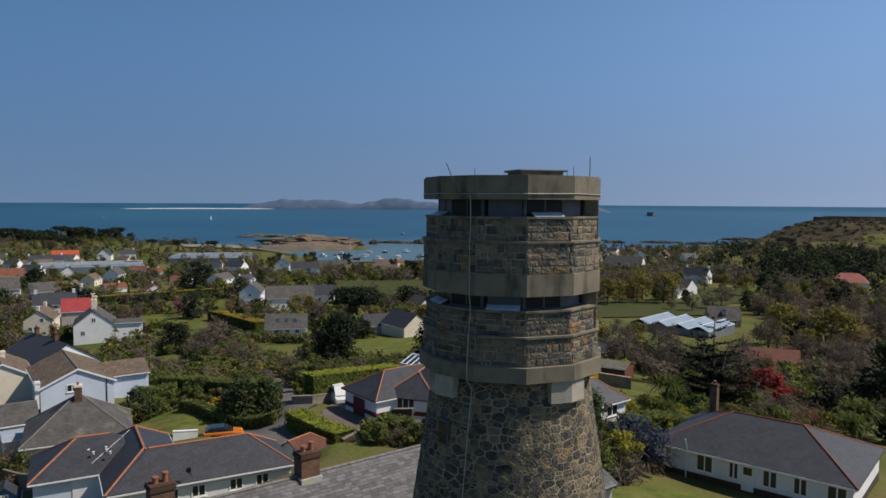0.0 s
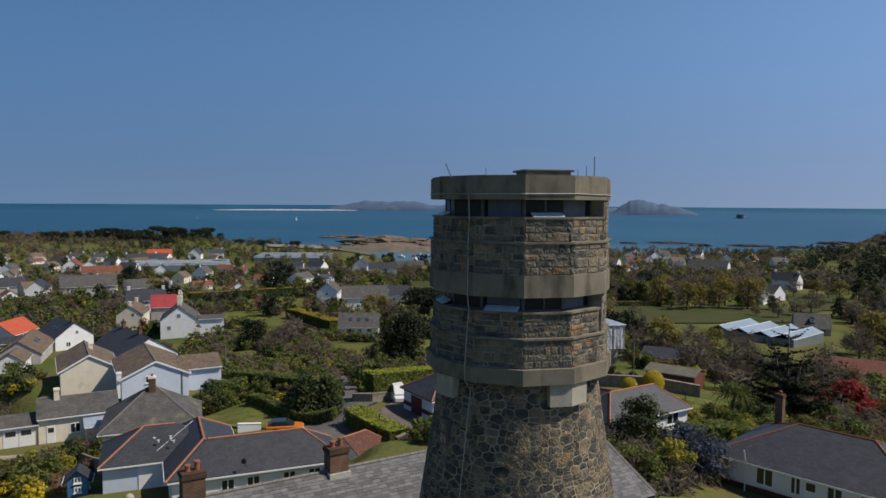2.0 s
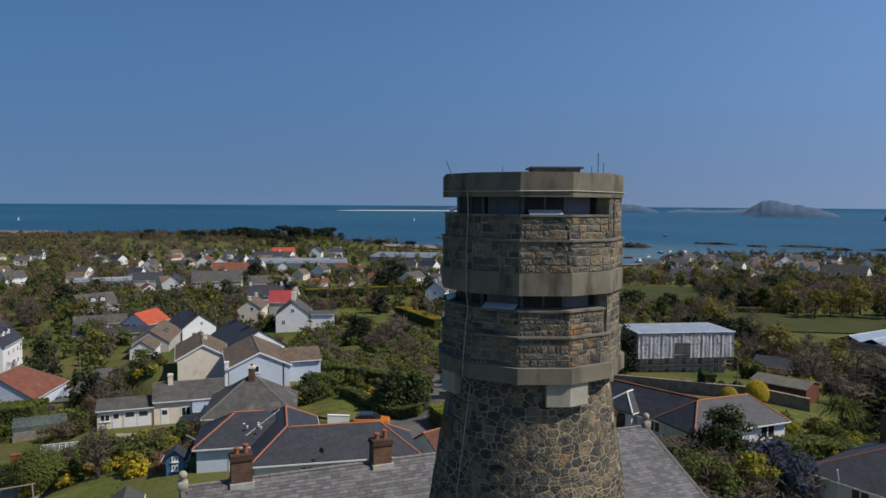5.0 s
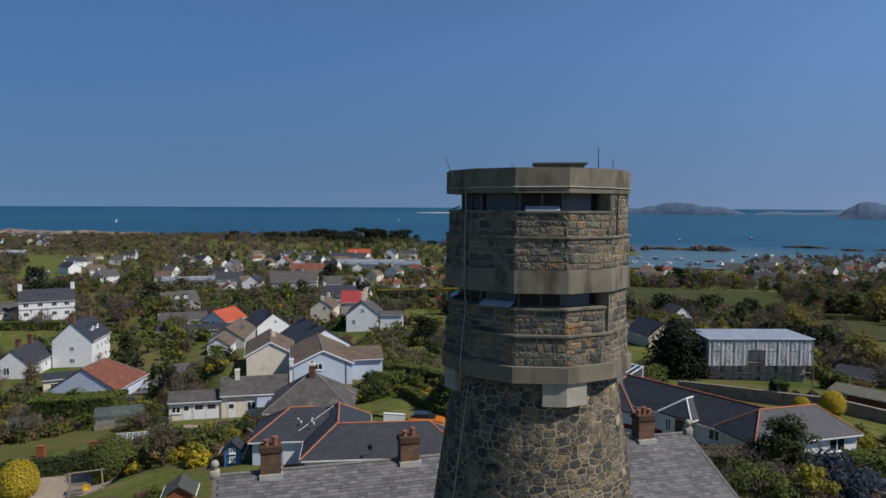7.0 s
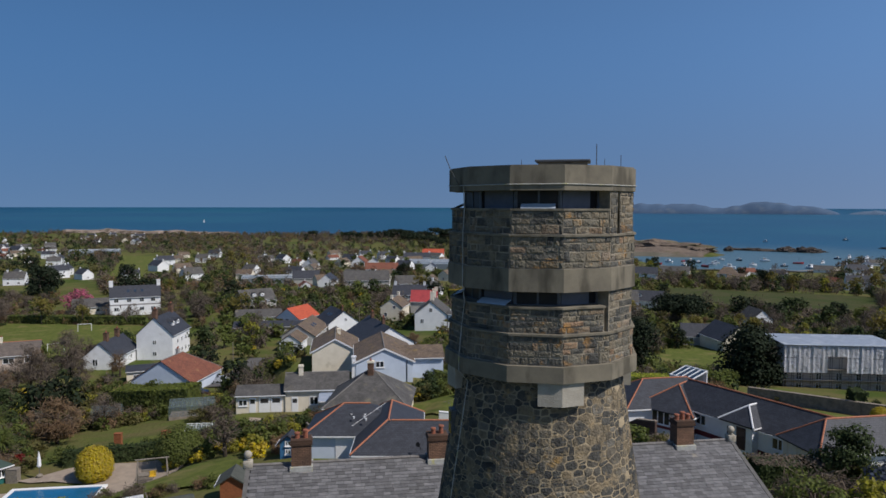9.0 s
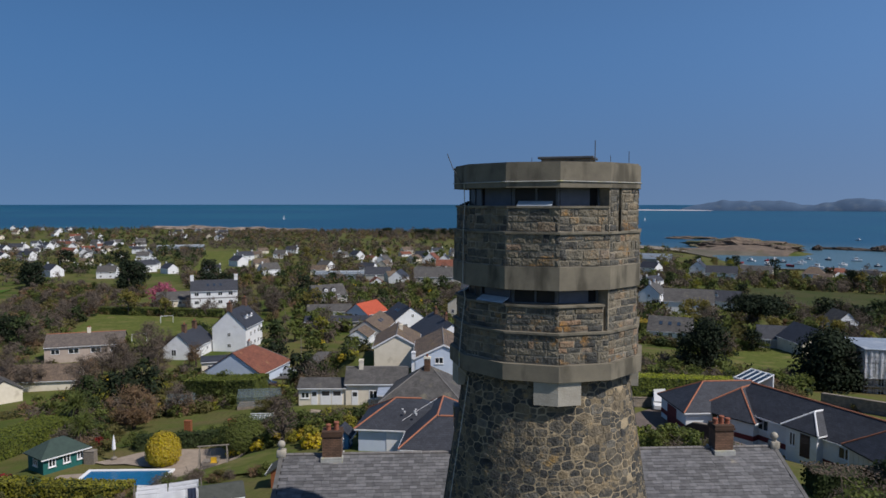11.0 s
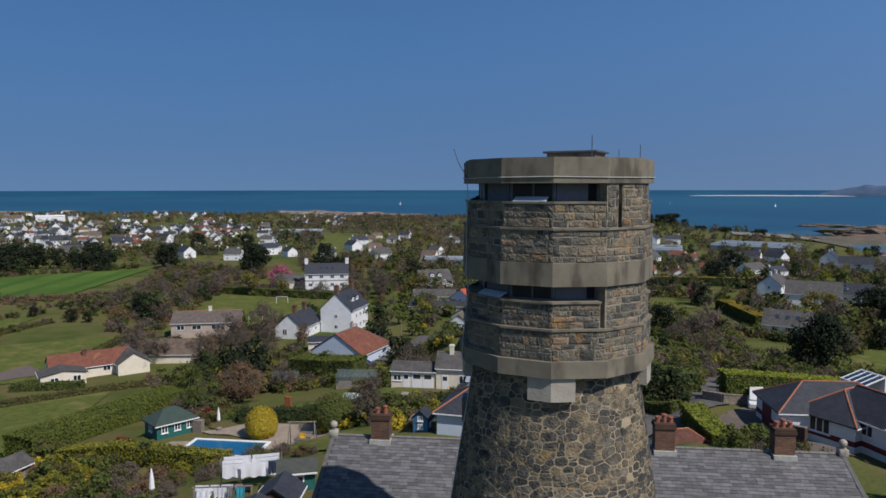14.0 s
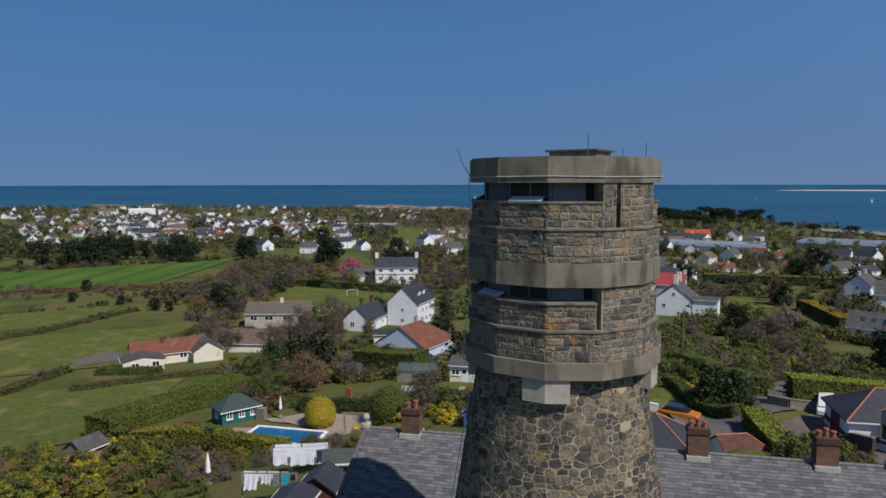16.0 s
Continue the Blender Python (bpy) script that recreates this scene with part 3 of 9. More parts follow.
bm = bmesh.new()
n = 72
rings = []
for z in [-6 + i * 1.05 for i in range(15)] + [9.63]:
    rings.append([bm.verts.new(((shaft_r(z) - 0.05) * math.cos(math.tau * k / n), (shaft_r(z) - 0.05) * math.sin(math.tau * k / n), z)) for k in range(n)])
for q, w in zip(rings, rings[1:]):
    for k in range(n):
        bm.faces.new((q[k], q[(k + 1) % n], w[(k + 1) % n], w[k]))
bm.faces.new(rings[-1])
part("shaft_mortar", bm, M_MORTAR, tower, "tapering rubble shaft in buff mortar", True)


def clip(poly, nx, ny, d):
    out = []
    for i in range(len(poly)):
        p, q = poly[i], poly[(i + 1) % len(poly)]
        a, b = p[0] * nx + p[1] * ny - d, q[0] * nx + q[1] * ny - d
        if a <= 0:
            out.append(p)
        if a * b < 0:
            t = a / (a - b)
            out.append((p[0] + t * (q[0] - p[0]), p[1] + t * (q[1] - p[1])))
    return out


def rubble(z_lo, z_hi, seed):
    """Irregular stones round the shaft: cells of scattered seeds, flattened a little, each shrunk for its joint and rounded."""
    rg = random.Random(seed)
    pts, size, sx = [], [], 1.45
    span = math.tau * 3.0 / sx
    z, row = z_lo, 0
    while z < z_hi:
        x = rg.uniform(0, 0.2)
        while x < span:
            w = rg.choice((0.11, 0.16, 0.2, 0.24, 0.29, 0.36)) * rg.uniform(0.9, 1.1)
            if w > 0.15 and rg.random() < 0.26:
                for dz in (-0.06, 0.06):
                    pts.append(((x + w / 2 + rg.uniform(-0.02, 0.02)) % span, z + dz + rg.uniform(-0.02, 0.02)))
                    size.append(0.05)
            else:
                pts.append(((x + w / 2) % span, z + rg.uniform(-0.035, 0.035)))
                size.append(w * 0.5)
            x += w
        z += rg.choice((0.17, 0.2, 0.23, 0.26))
    arr, wt = np.array(pts), np.array(size) ** 2
    for i, (px, pz) in enumerate(pts):
        ang = px / span * 360 - 180
        if not -185 < ang < 70 or rg.random() < 0.012:
            continue
        dx = (arr[:, 0] - px + span / 2) % span - span / 2
        dz = arr[:, 1] - pz
        near = np.argsort(dx * dx + dz * dz)[1:20]
        poly = [(-0.4, -0.4), (0.4, -0.4), (0.4, 0.4), (-0.4, 0.4)]
        joint = rg.choice((0.005, 0.008, 0.011, 0.015, 0.022))
        for j in near:
            l = math.hypot(dx[j], dz[j]) + 1e-6
            poly = clip(poly, dx[j] / l, dz[j] / l, l / 2 + (wt[i] - wt[j]) / (2 * l) - joint)
            if len(poly) < 3:
                break
        if len(poly) < 3:
            continue
        m = len(poly)
        soft = []
        for q in range(m):
            p0, p1, p2 = poly[q - 1], poly[q], poly[(q + 1) % m]
            soft += [(p1[0] * 0.88 + p0[0] * 0.12, p1[1] * 0.88 + p0[1] * 0.12), (p1[0] * 0.88 + p2[0] * 0.12, p1[1] * 0.88 + p2[1] * 0.12)]
        soft = [p for q, p in enumerate(soft) if math.dist(p, soft[q - 1]) > 0.012]
        m = len(soft)
        if m < 3:
            continue
        d = rg.uniform(0.003, 0.015)
        tilt = rg.uniform(-0.03, 0.03)

        def place(x, zz, out):
            zz_ = pz + zz
            a = (px + x) / span * math.tau - math.pi
            rr = shaft_r(zz_) - 0.05 + out
            return Vector((rr * math.cos(a), rr * math.sin(a), zz_))

        vs = [place(x, y, -0.02) for x, y in soft] + [place(x * 0.97, y * 0.97, d * 0.7) for x, y in soft] + [place(x * 0.93 + rg.uniform(-0.006, 0.006), y * 0.93 + rg.uniform(-0.006, 0.006), d + tilt * (x + y)) for x, y in soft] + [place(0, 0, d + 0.003)]
        fs = [(q, (q + 1) % m, m + (q + 1) % m, m + q) for q in range(m)] + [(m + q, m + (q + 1) % m, 2 * m + (q + 1) % m, 2 * m + q) for q in range(m)] + [(2 * m + q, 2 * m + (q + 1) % m, 3 * m) for q in range(m)]
        PIECES.append((ang, vs, fs, "rubble"))


rubble(2.0, 9.6, 5)


def lay_stones():
    """The stones of the most seen stretch are parts of their own; the rest are joined."""
    for kind, own, bulk, zmin in (("ashlar", M_ASHLAR, M_ASHLAR_I, 10.0), ("rubble", M_STONE, M_STONE_I, 6.6)):
        mine = [p for p in PIECES if p[3] == kind]
        order = sorted(mine, key=lambda p: abs(p[0] + 62) + (0 if p[1][0][2] > zmin else 400))
        verts, faces = [], []
        for i, (_, vs, fs, _) in enumerate(order):
            if i < 300:
                c = sum(vs, Vector()) / len(vs)
                o = raw("stone", [v - c for v in vs], fs, own, tower)
                o.location = c
            else:
                n0 = len(verts)
                verts += vs
                faces += [tuple(q + n0 for q in f) for f in fs]
        tagged(raw("stonework", verts, faces, bulk, tower), kind="stuff")


def arc_box(bm, k, u0, u1, r, z0, z1, thick):
    """A flat slab standing on a facet at radius r: from u0 to u1 along it."""
    a, u, w, nrm = facet_frame(k, r)
    pts = []
    for uu in (u0, u1):
        for t in (0, -thick):
            for z in (z0, z1):
                pts.append(bm.verts.new(a + u * (uu * w) + nrm * t + Vector((0, 0, z))))
    for q in ((0, 1, 3, 2), (4, 6, 7, 5), (0, 4, 5, 1), (2, 3, 7, 6), (0, 2, 6, 4), (1, 5, 7, 3)):
        bm.faces.new([pts[i] for i in q])
    bmesh.ops.recalc_face_normals(bm, faces=bm.faces)
    return bm


# windows behind the two lookout slits
for z0, z1, tag in ((14.6, 15.16, "upper"), (11.78, 12.24, "lower")):
    for k in range(-4, 6):
        if k == 2:
            continue
        u0 = (PIER1 - 3 + 0.03) if k == 3 else 0.0
        win = part("lookout_window", arc_box(bmesh.new(), k, u0, 1.0, 2.50, z0 - 0.04, z0 + 0.04, 0.06), M_STEEL, tower)
        for uu in (u0, 0.5 if k != 3 else 0.8, 0.955):
            part("mullion", arc_box(bmesh.new(), k, uu, uu + 0.045, 2.51, z0, z1, 0.06), M_STEEL, win)
        if k == -1:
            part("shutter_panel", arc_box(bmesh.new(), k, 0.14, 0.93, 2.515, z0 + 0.04, z1, 0.03), M_PANEL, win)
        elif k == 1:
            part("shutter_panel", arc_box(bmesh.new(), k, 0.06, 0.76, 2.515, z0 + 0.04, z1, 0.03), M_PANEL, win)
        else:
            part("pane", arc_box(bmesh.new(), k, u0 + 0.04, 0.5, 2.49, z0 + 0.03, z1, 0.02), M_SLIT_GLASS, win)
            part("pane", arc_box(bmesh.new(), k, 0.54, 0.96, 2.49, z0 + 0.03, z1, 0.02), M_SLIT_GLASS, win)
# pale hopper panels hinged out over the sills
for k, u0, u1, z in ((0, 0.16, 0.87, 14.64), (-1, 0.16, 0.9, 11.8), (-3, 0.22, 0.9, 14.64), (-3, 0.2, 0.95, 11.8), (4, 0.2, 0.8, 11.8)):
    a, u, w, nrm = facet_frame(k, 2.72)
    bm = bmesh.new()
    pts = [bm.verts.new(a + u * (uu * w) + nrm * (o) + Vector((0, 0, z + h))) for uu in (u0, u1) for o, h in ((0.16, 0.02), (-0.12, 0.14), (0.16, -0.01), (-0.12, 0.11))]
    for q in ((0, 1, 5, 4), (2, 6, 7, 3), (0, 4, 6, 2), (1, 3, 7, 5), (0, 2, 3, 1), (4, 5, 7, 6)):
        bm.faces.new([pts[i] for i in q])
    bmesh.ops.recalc_face_normals(bm, faces=bm.faces)
    part("sill_panel", bm, M_HOPPER, tower, "pale blue-grey panel lying over the slit sill")

# corbels under the ledge, at every third corner
for k in (-2, 1, 4, 7):
    bm = bmesh.new()
    ring_band(bm, 3.04, 2.5, 8.92, 9.63, k - 0.45, k + 0.45)
    part("corbel", bm, M_CONC_PALE, tower, "smooth pale concrete corbel block")

# small window in the shaft
a = radians(-137.5)
win = part("shaft_window", boxes((-0.24, 0.24, -0.07, 0.12, -0.42, 0.42), bevel=0.01), M_STEEL, tower, "", False, pose(2.93 * math.cos(a), 2.93 * math.sin(a), 7.75, 0, 0, math.degrees(a) + 90))
part("pane", boxes((-0.18, 0.18, -0.085, -0.05, -0.35, -0.02), (-0.18, 0.18, -0.085, -0.05, 0.03, 0.35)), M_GLASS, win)

# hatch, aerials and lightning conductor
hatch = part("roof_hatch", boxes((-0.75, 0.75, -0.6, 0.6, 15.86, 16.08)), M_CONC, tower, "", False, pose(0.75, 0.0, 0, 0, 0, 20))
part("hatch_lid", boxes((-0.85, 0.85, -0.7, 0.7, 16.08, 16.15), bevel=0.015), M_STEEL, hatch, "grey sheet metal hatch lid")
for name, pts, r in (("aerial", [(2.37, -1.45, 15.4), (2.37, -1.45, 16.5)], 0.014), ("aerial", [(-1.75, -2.3, 15.35), (-1.92, -2.5, 15.8), (-2.1, -2.55, 16.25)], 0.014),
                     ("aerial", [(2.2, 1.3, 15.85), (2.2, 1.3, 16.35)], 0.012), ("aerial", [(-1.3, 1.2, 15.85), (-1.3, 1.2, 16.3)], 0.01), ("aerial", [(1.9, 0.6, 15.85), (1.9, 0.6, 16.2)], 0.01)):
    part(name, tube(bmesh.new(), pts, r, 5), M_STEEL, tower, "thin metal rod aerial")
loop = [(3.02 * math.cos(radians(A0 + 30 * k)), 3.02 * math.sin(radians(A0 + 30 * k)), 15.33 + 0.012 * math.sin(k * 2)) for k in range(-4, 6)]
part("conductor_tape", tube(bmesh.new(), loop, 0.016, 5), M_LEAD, tower, "pale metal conductor tape round the slab")
a = radians(-117)
down = [(r * math.cos(a), r * math.sin(a), z) for r, z in ((3.0, 15.3), (2.97, 14.6), (3.02, 13.9), (3.03, 12.3), (2.95, 11.8), (3.06, 11.0), (3.15, 10.1), (3.15, 9.65), (2.82, 9.3), (3.35, 6.2), (4.2, 1.2), (4.9, -3.5))]
part("conductor_cable", tube(bmesh.new(), down, 0.014, 5), M_LEAD, tower, "pale cable running down the shaft")

# ---- buildings ----
def roof_solid(L, W, rise, hip0, hip1, over=0.35, goff=0.2, thick=0.12):
    """A gabled or hipped roof over an L x W plan, ridge along x, the wall head at z = 0. hip0, hip1: how far each ridge end is drawn in (0: gable)."""
    s = rise / (W / 2)
    ye, ze = W / 2 + over, -over * s
    ends = []
    for sgn, hip in ((-1, hip0), (1, hip1)):
        ends.append((sgn * (L / 2 + (over if hip else goff)), sgn * (L / 2 - hip if hip else L / 2 + goff)))
    (xe0, xr0), (xe1, xr1) = ends
    top = [(xe0, -ye, ze), (xe1, -ye, ze), (xe1, ye, ze), (xe0, ye, ze), (xr0, 0, rise), (xr1, 0, rise)]
    faces = [(0, 1, 5, 4), (2, 3, 4, 5)]
    if hip0:
        faces.append((3, 0, 4))
    if hip1:
        faces.append((1, 2, 5))
    bm = bmesh.new()
    uv = bm.loops.layers.uv.new("UVMap")
    a = [bm.verts.new(p) for p in top]
    b = [bm.verts.new((p[0], p[1], p[2] - thick)) for p in top]
    for f in faces:
        face = bm.faces.new([a[i] for i in f])
        face.normal_update()
        n = face.normal
        u = Vector((0, 0, 1)).cross(n).normalized()
        v = n.cross(u)
        for loop in face.loops:
            loop[uv].uv = (loop.vert.co.dot(u), loop.vert.co.dot(v))
        bm.faces.new([b[i] for i in f][::-1])
    rim = [(0, 1), (2, 3)] + ([(3, 0)] if hip0 else [(3, 4), (4, 0)]) + ([(1, 2)] if hip1 else [(1, 5), (5, 2)])
    for i, j in rim:
        bm.faces.new((a[j], a[i], b[i], b[j]))
    return bm, top


def ridge_run(bm, p, q, r=0.1):
    """Half-round tiles laid end to end along a ridge or hip."""
    p, q = Vector(p), Vector(q)
    n = max(1, int((q - p).length / 0.45))
    d = (q - p) / n
    for i in range(n):
        tube(bm, [p + d * i, p + d * (i + 0.97)], [r, r * 0.93], 6)


def far_window(parent, m, w, h):
    """A distant window: frame and dark pane in one small mesh."""
    bm = boxes((-w / 2, w / 2, -0.05, 0.06, -h / 2, h / 2))
    n = len(bm.faces)
    box(bm, -w / 2 + 0.1, -0.04, -0.065, 0.02, -h / 2 + 0.1, h / 2 - 0.1)
    box(bm, 0.04, w / 2 - 0.1, -0.065, 0.02, -h / 2 + 0.1, h / 2 - 0.1)
    bm.faces.ensure_lookup_table()
    for f in bm.faces[n:]:
        f.material_index = 1
    return part("window", bm, [M_TRIM, M_GLASS], parent, "", False, m)


def window(parent, m, w, h, frame=None, bars=1, dark=None):
    """A framed window set on a wall: m has x along the wall, y into it."""
    t = 0.1
    xs, zs = [-w / 2, -w / 2 + t], [-h / 2, -h / 2 + t, h / 2 - t, h / 2]
    for i in range(bars):
        c = -w / 2 + w * (i + 1) / (bars + 1)
        xs += [c - 0.05, c + 0.05]
    xs += [w / 2 - t, w / 2]
    bm = bmesh.new()
    grid = [[[bm.verts.new((x, y, z)) for z in zs] for x in xs] for y in (-0.05, 0.08)]
    solid = lambda i, k: 0 <= i < len(xs) - 1 and 0 <= k < 3 and (k != 1 or i % 2 == 0)
    for i in range(len(xs) - 1):
        for k in range(3):
            if solid(i, k):
                a, b = [[g[i][k], g[i + 1][k], g[i + 1][k + 1], g[i][k + 1]] for g in grid]
                bm.faces.new(a)
                bm.faces.new(b[::-1])
                for e, (di, dk) in enumerate(((0, -1), (1, 0), (0, 1), (-1, 0))):
                    if not solid(i + di, k + dk):
                        bm.faces.new((a[(e + 1) % 4], a[e], b[e], b[(e + 1) % 4]))
    o = part("window", bm, frame or M_TRIM, parent, "", False, m)
    if parent.location.length < 130:
        part("sill", boxes((-w / 2 - 0.06, w / 2 + 0.06, -0.12, 0.05, -h / 2 - 0.07, -h / 2 - 0.003)), frame or M_TRIM, o)
    part("pane", boxes((-w / 2 + t, w / 2 - t, -0.015, 0.03, -h / 2 + t, h / 2 - t)), dark or M_GLASS, o)
    return o


def door(parent, m, w, h, material, lights=True):
    o = part("door", boxes((-w / 2, w / 2, -0.05, 0.06, 0, h), bevel=0.01), material, parent, "", False, m)
    if lights:
        part("pane", boxes((-w * 0.35, w * 0.35, -0.06, -0.03, h * 0.6, h * 0.88)), M_GLASS, o)
    return o


def chimney(parent, m, w, d, h, material, pots=2, base=1.2, cap=None):
    bm = boxes((-w / 2, w / 2, -d / 2, d / 2, -base, h))
    uv = bm.loops.layers.uv.new("UVMap")
    bm.normal_update()
    for f in bm.faces:
        for l in f.loops:
            c = l.vert.co
            l[uv].uv = (c.x + c.y, c.z)
    ch = part("chimney", bm, material, parent, "", False, m)
    part("chimney_cap", boxes((-w / 2 - 0.06, w / 2 + 0.06, -d / 2 - 0.06, d / 2 + 0.06, h - 0.22, h - 0.10), (-w / 2 - 0.03, w / 2 + 0.03, -d / 2 - 0.03, d / 2 + 0.03, h - 0.10, h + 0.03)), cap or material, ch)
    for i in range(pots):
        x = (i - (pots - 1) / 2) * min(0.4, w / max(1, pots))
        part("chimney_pot", tube(bmesh.new(), [(x, 0, h), (x, 0, h + 0.04), (x, 0, h + 0.24 + 0.12 * (i % 2)), (x, 0, h + 0.26 + 0.12 * (i % 2)), (x, 0, h + 0.31 + 0.12 * (i % 2))], [0.15, 0.12, 0.11, 0.15, 0.13], 10), M_POT, ch)
    return ch


def block(th, x, y, rz, L, W, eave, rise, wall, roof, hips=(0, 0), ridge=None, foot=2.0, over=0.35, plinth=None, band=None, name="wall", tile=(1, 1)):
    """Walls and a roof on one plan; heights from the thing's own zero."""
    m = pose(x, y, 0, 0, 0, rz)
    bm = bmesh.new()
    prof = [(-W / 2, -foot), (W / 2, -foot), (W / 2, eave), (-W / 2, eave)]
    rows = []
    k = [0 if h else 1 for h in hips]
    for xx, g in ((-L / 2, k[0]), (L / 2, k[1])):
        rows.append([bm.verts.new((xx, a, b)) for a, b in prof] + ([bm.verts.new((xx, 0, eave + rise - 0.13))] if g else []))
    a, b = rows
    for i, j in ((0, 1), (1, 2), (3, 0)):
        bm.faces.new((a[i], a[j], b[j], b[i]))
    bm.faces.new((a[0], a[3], *a[4:], a[2], a[1]))
    bm.faces.new((b[0], b[1], b[2], *b[4:], b[3]))
    bmesh.ops.recalc_face_normals(bm, faces=bm.faces)
    wl = part(name, bm, wall, th, "", False, m)
    rb, top = roof_solid(L, W, rise, *hips, over=over)
    rf = part("roof", rb, roof, th, "", False, m @ pose(0, 0, eave))
    if ridge:
        rb = bmesh.new()
        ridge_run(rb, top[4], top[5])
        if hips[0] and tile[0]:
            ridge_run(rb, top[0], top[4], 0.085), ridge_run(rb, top[3], top[4], 0.085)
        if hips[1] and tile[1]:
            ridge_run(rb, top[1], top[5], 0.085), ridge_run(rb, top[2], top[5], 0.085)
        part("ridge_tiles", rb, ridge, rf)
    s = rise / (W / 2)
    fz = -over * s
    gut = [(-L / 2 - over * (1 if hips[0] else 0.4), L / 2 + over * (1 if hips[1] else 0.4), sg * (W / 2 + over) - 0.05, sg * (W / 2 + over) + 0.07, fz - 0.16, fz - 0.04) for sg in (-1, 1)]
    for g in gut:
        part("gutter", boxes(g), M_TRIM, rf)
    if plinth:
        part("plinth", boxes((-L / 2 - 0.03, L / 2 + 0.03, -W / 2 - 0.03, W / 2 + 0.03, -foot - 0.1, 0.55)), plinth, th, "", False, m)
    if band:
        part("wall_band", boxes((-L / 2 - 0.025, L / 2 + 0.025, -W / 2 - 0.025, W / 2 + 0.025, 0.6, 1.1)), band, th, "", False, m)
    return m


def on_wall(m, L, W, side, u, z):
    """A frame on a wall of a block: side F (front), B, L or R; u along it from its middle."""
    if side == "F":
        return m @ pose(u, -W / 2, z)
    if side == "B":
        return m @ pose(u, W / 2, z, 0, 0, 180)
    if side == "L":
        return m @ pose(-L / 2, u, z, 0, 0, -90)
    return m @ pose(L / 2, u, z, 0, 0, 90)


def villa(label, x, y, rz, L, W, eave, rise, wall, roof, hips=(0, 0), ridge=None, chim=(), wins=(), z=None, group="", cmat=None, cbig=1.0, cat="house", name="house", skyl=0, dormers=0, band=None, plinth=None, wins_frame=None, far=False):
    """A plain house: walls, roof, chimneys (u along the ridge, v across), windows (side, u, z, w, h), roof lights, dormers."""
    th = thing(name, label, cat, x, y, G(x, y) if z is None else z, rz, group)
    m = block(th, 0, 0, 0, L, W, eave, rise, wall, roof, hips, ridge, band=band, plinth=plinth)
    for u, v in chim:
        if far:
            part("chimney", boxes((-0.45, 0.45, -0.35, 0.35, -1.0, 1.0), (-0.5, 0.5, -0.4, 0.4, 0.85, 1.05)), cmat or wall, th, "", False, pose(u, v, eave + rise))
        else:
            chimney(th, pose(u, v, eave + rise * (1 - abs(v) / (W / 2))), 0.75 * cbig, 0.55 * cbig, 1.1 * cbig, cmat or wall, 2, 1.0)
    for side, u, zz, w, h in wins:
        (far_window if far else window)(th, on_wall(m, L, W, side, u, zz), w, h)
    pitch = math.degrees(math.atan2(rise, W / 2))
    for i in range(skyl):
        u = (i - (skyl - 1) / 2) * 2.2
        part("roof_light", boxes((-0.4, 0.4, -0.55, 0.55, -0.04, 0.09), bevel=0.01), M_GLASS_SKY, th, "", False, pose(u, -W / 4, eave + rise / 2 + 0.03, pitch))
    for i in range(dormers):
        u = (i - (dormers - 1) / 2) * 3.0
        dm = pose(u, -W / 4 - 0.3, eave + rise * 0.35)
        bm = bmesh.new()
        prism(bm, [(-0.65, -0.6), (0.65, -0.6), (0.65, 1.2), (-0.65, 1.2)], 0, 1.0)
        d = part("dormer", bm, M_WHITE, th, "", False, dm)
        rb, _ = roof_solid(1.9, 1.5, 0.55, 0, 0, 0.15, 0.1, 0.08)
        part("dormer_roof", rb, roof, d, "", False, pose(0, 0.3, 1.0, 0, 0, 90))
        window(d, pose(0, -0.6, 0.5), 0.8, 0.7)
    return th


# the slate-roofed mill house behind the tower
RX0, RY0, RX1, RY1, RZ = -16.27, 2.22, 2.83, 18.87, 2.07
RUN = math.hypot(RX1 - RX0, RY1 - RY0)
RANG = math.degrees(math.atan2(RY1 - RY0, RX1 - RX0))
HALF, DROP = 5.6, 5.6 * 0.46
M_VERGE = mat("dark_verge_mortar", (0.13, 0.125, 0.12), (0.09, 0.088, 0.085), 0.9, 3)
mill = thing("mill_house", "long house with old grey slate roof and brick chimneys", "house", (RX0 + RX1) / 2, (RY0 + RY1) / 2, RZ, RANG)
bm = bmesh.new()
prof = [(-HALF + 0.3, -7.6), (HALF - 0.3, -7.6), (HALF - 0.3, -DROP + 0.05), (0, -0.16), (-HALF + 0.3, -DROP + 0.05)]
ra, rb_ = [bm.verts.new((-RUN / 2 + 0.05, a, b)) for a, b in prof], [bm.verts.new((RUN / 2 - 0.05, a, b)) for a, b in prof]
for i in range(5):
    bm.faces.new((ra[i], ra[(i + 1) % 5], rb_[(i + 1) % 5], rb_[i]))
bm.faces.new(ra[::-1])
bm.faces.new(rb_)
bmesh.ops.recalc_face_normals(bm, faces=bm.faces)
part("wall", bm, M_GREYWALL, mill)
rb, top = roof_solid(RUN, HALF * 2, DROP, 0, 0, 0.0, 0.06, 0.10)
mill_roof = part("roof", rb, mat("slate_underlay", (0.05, 0.05, 0.05), (0.03, 0.03, 0.03), 0.9), mill, "old grey lichen-spotted slate roof", False, pose(0, 0, -DROP - 0.03))
rb = bmesh.new()
ridge_run(rb, (-RUN / 2 + 0.2, 0, 0.02), (RUN / 2 - 0.2, 0, 0.02), 0.10)
part("ridge_tiles", rb, M_RIDGE_GREY, mill)
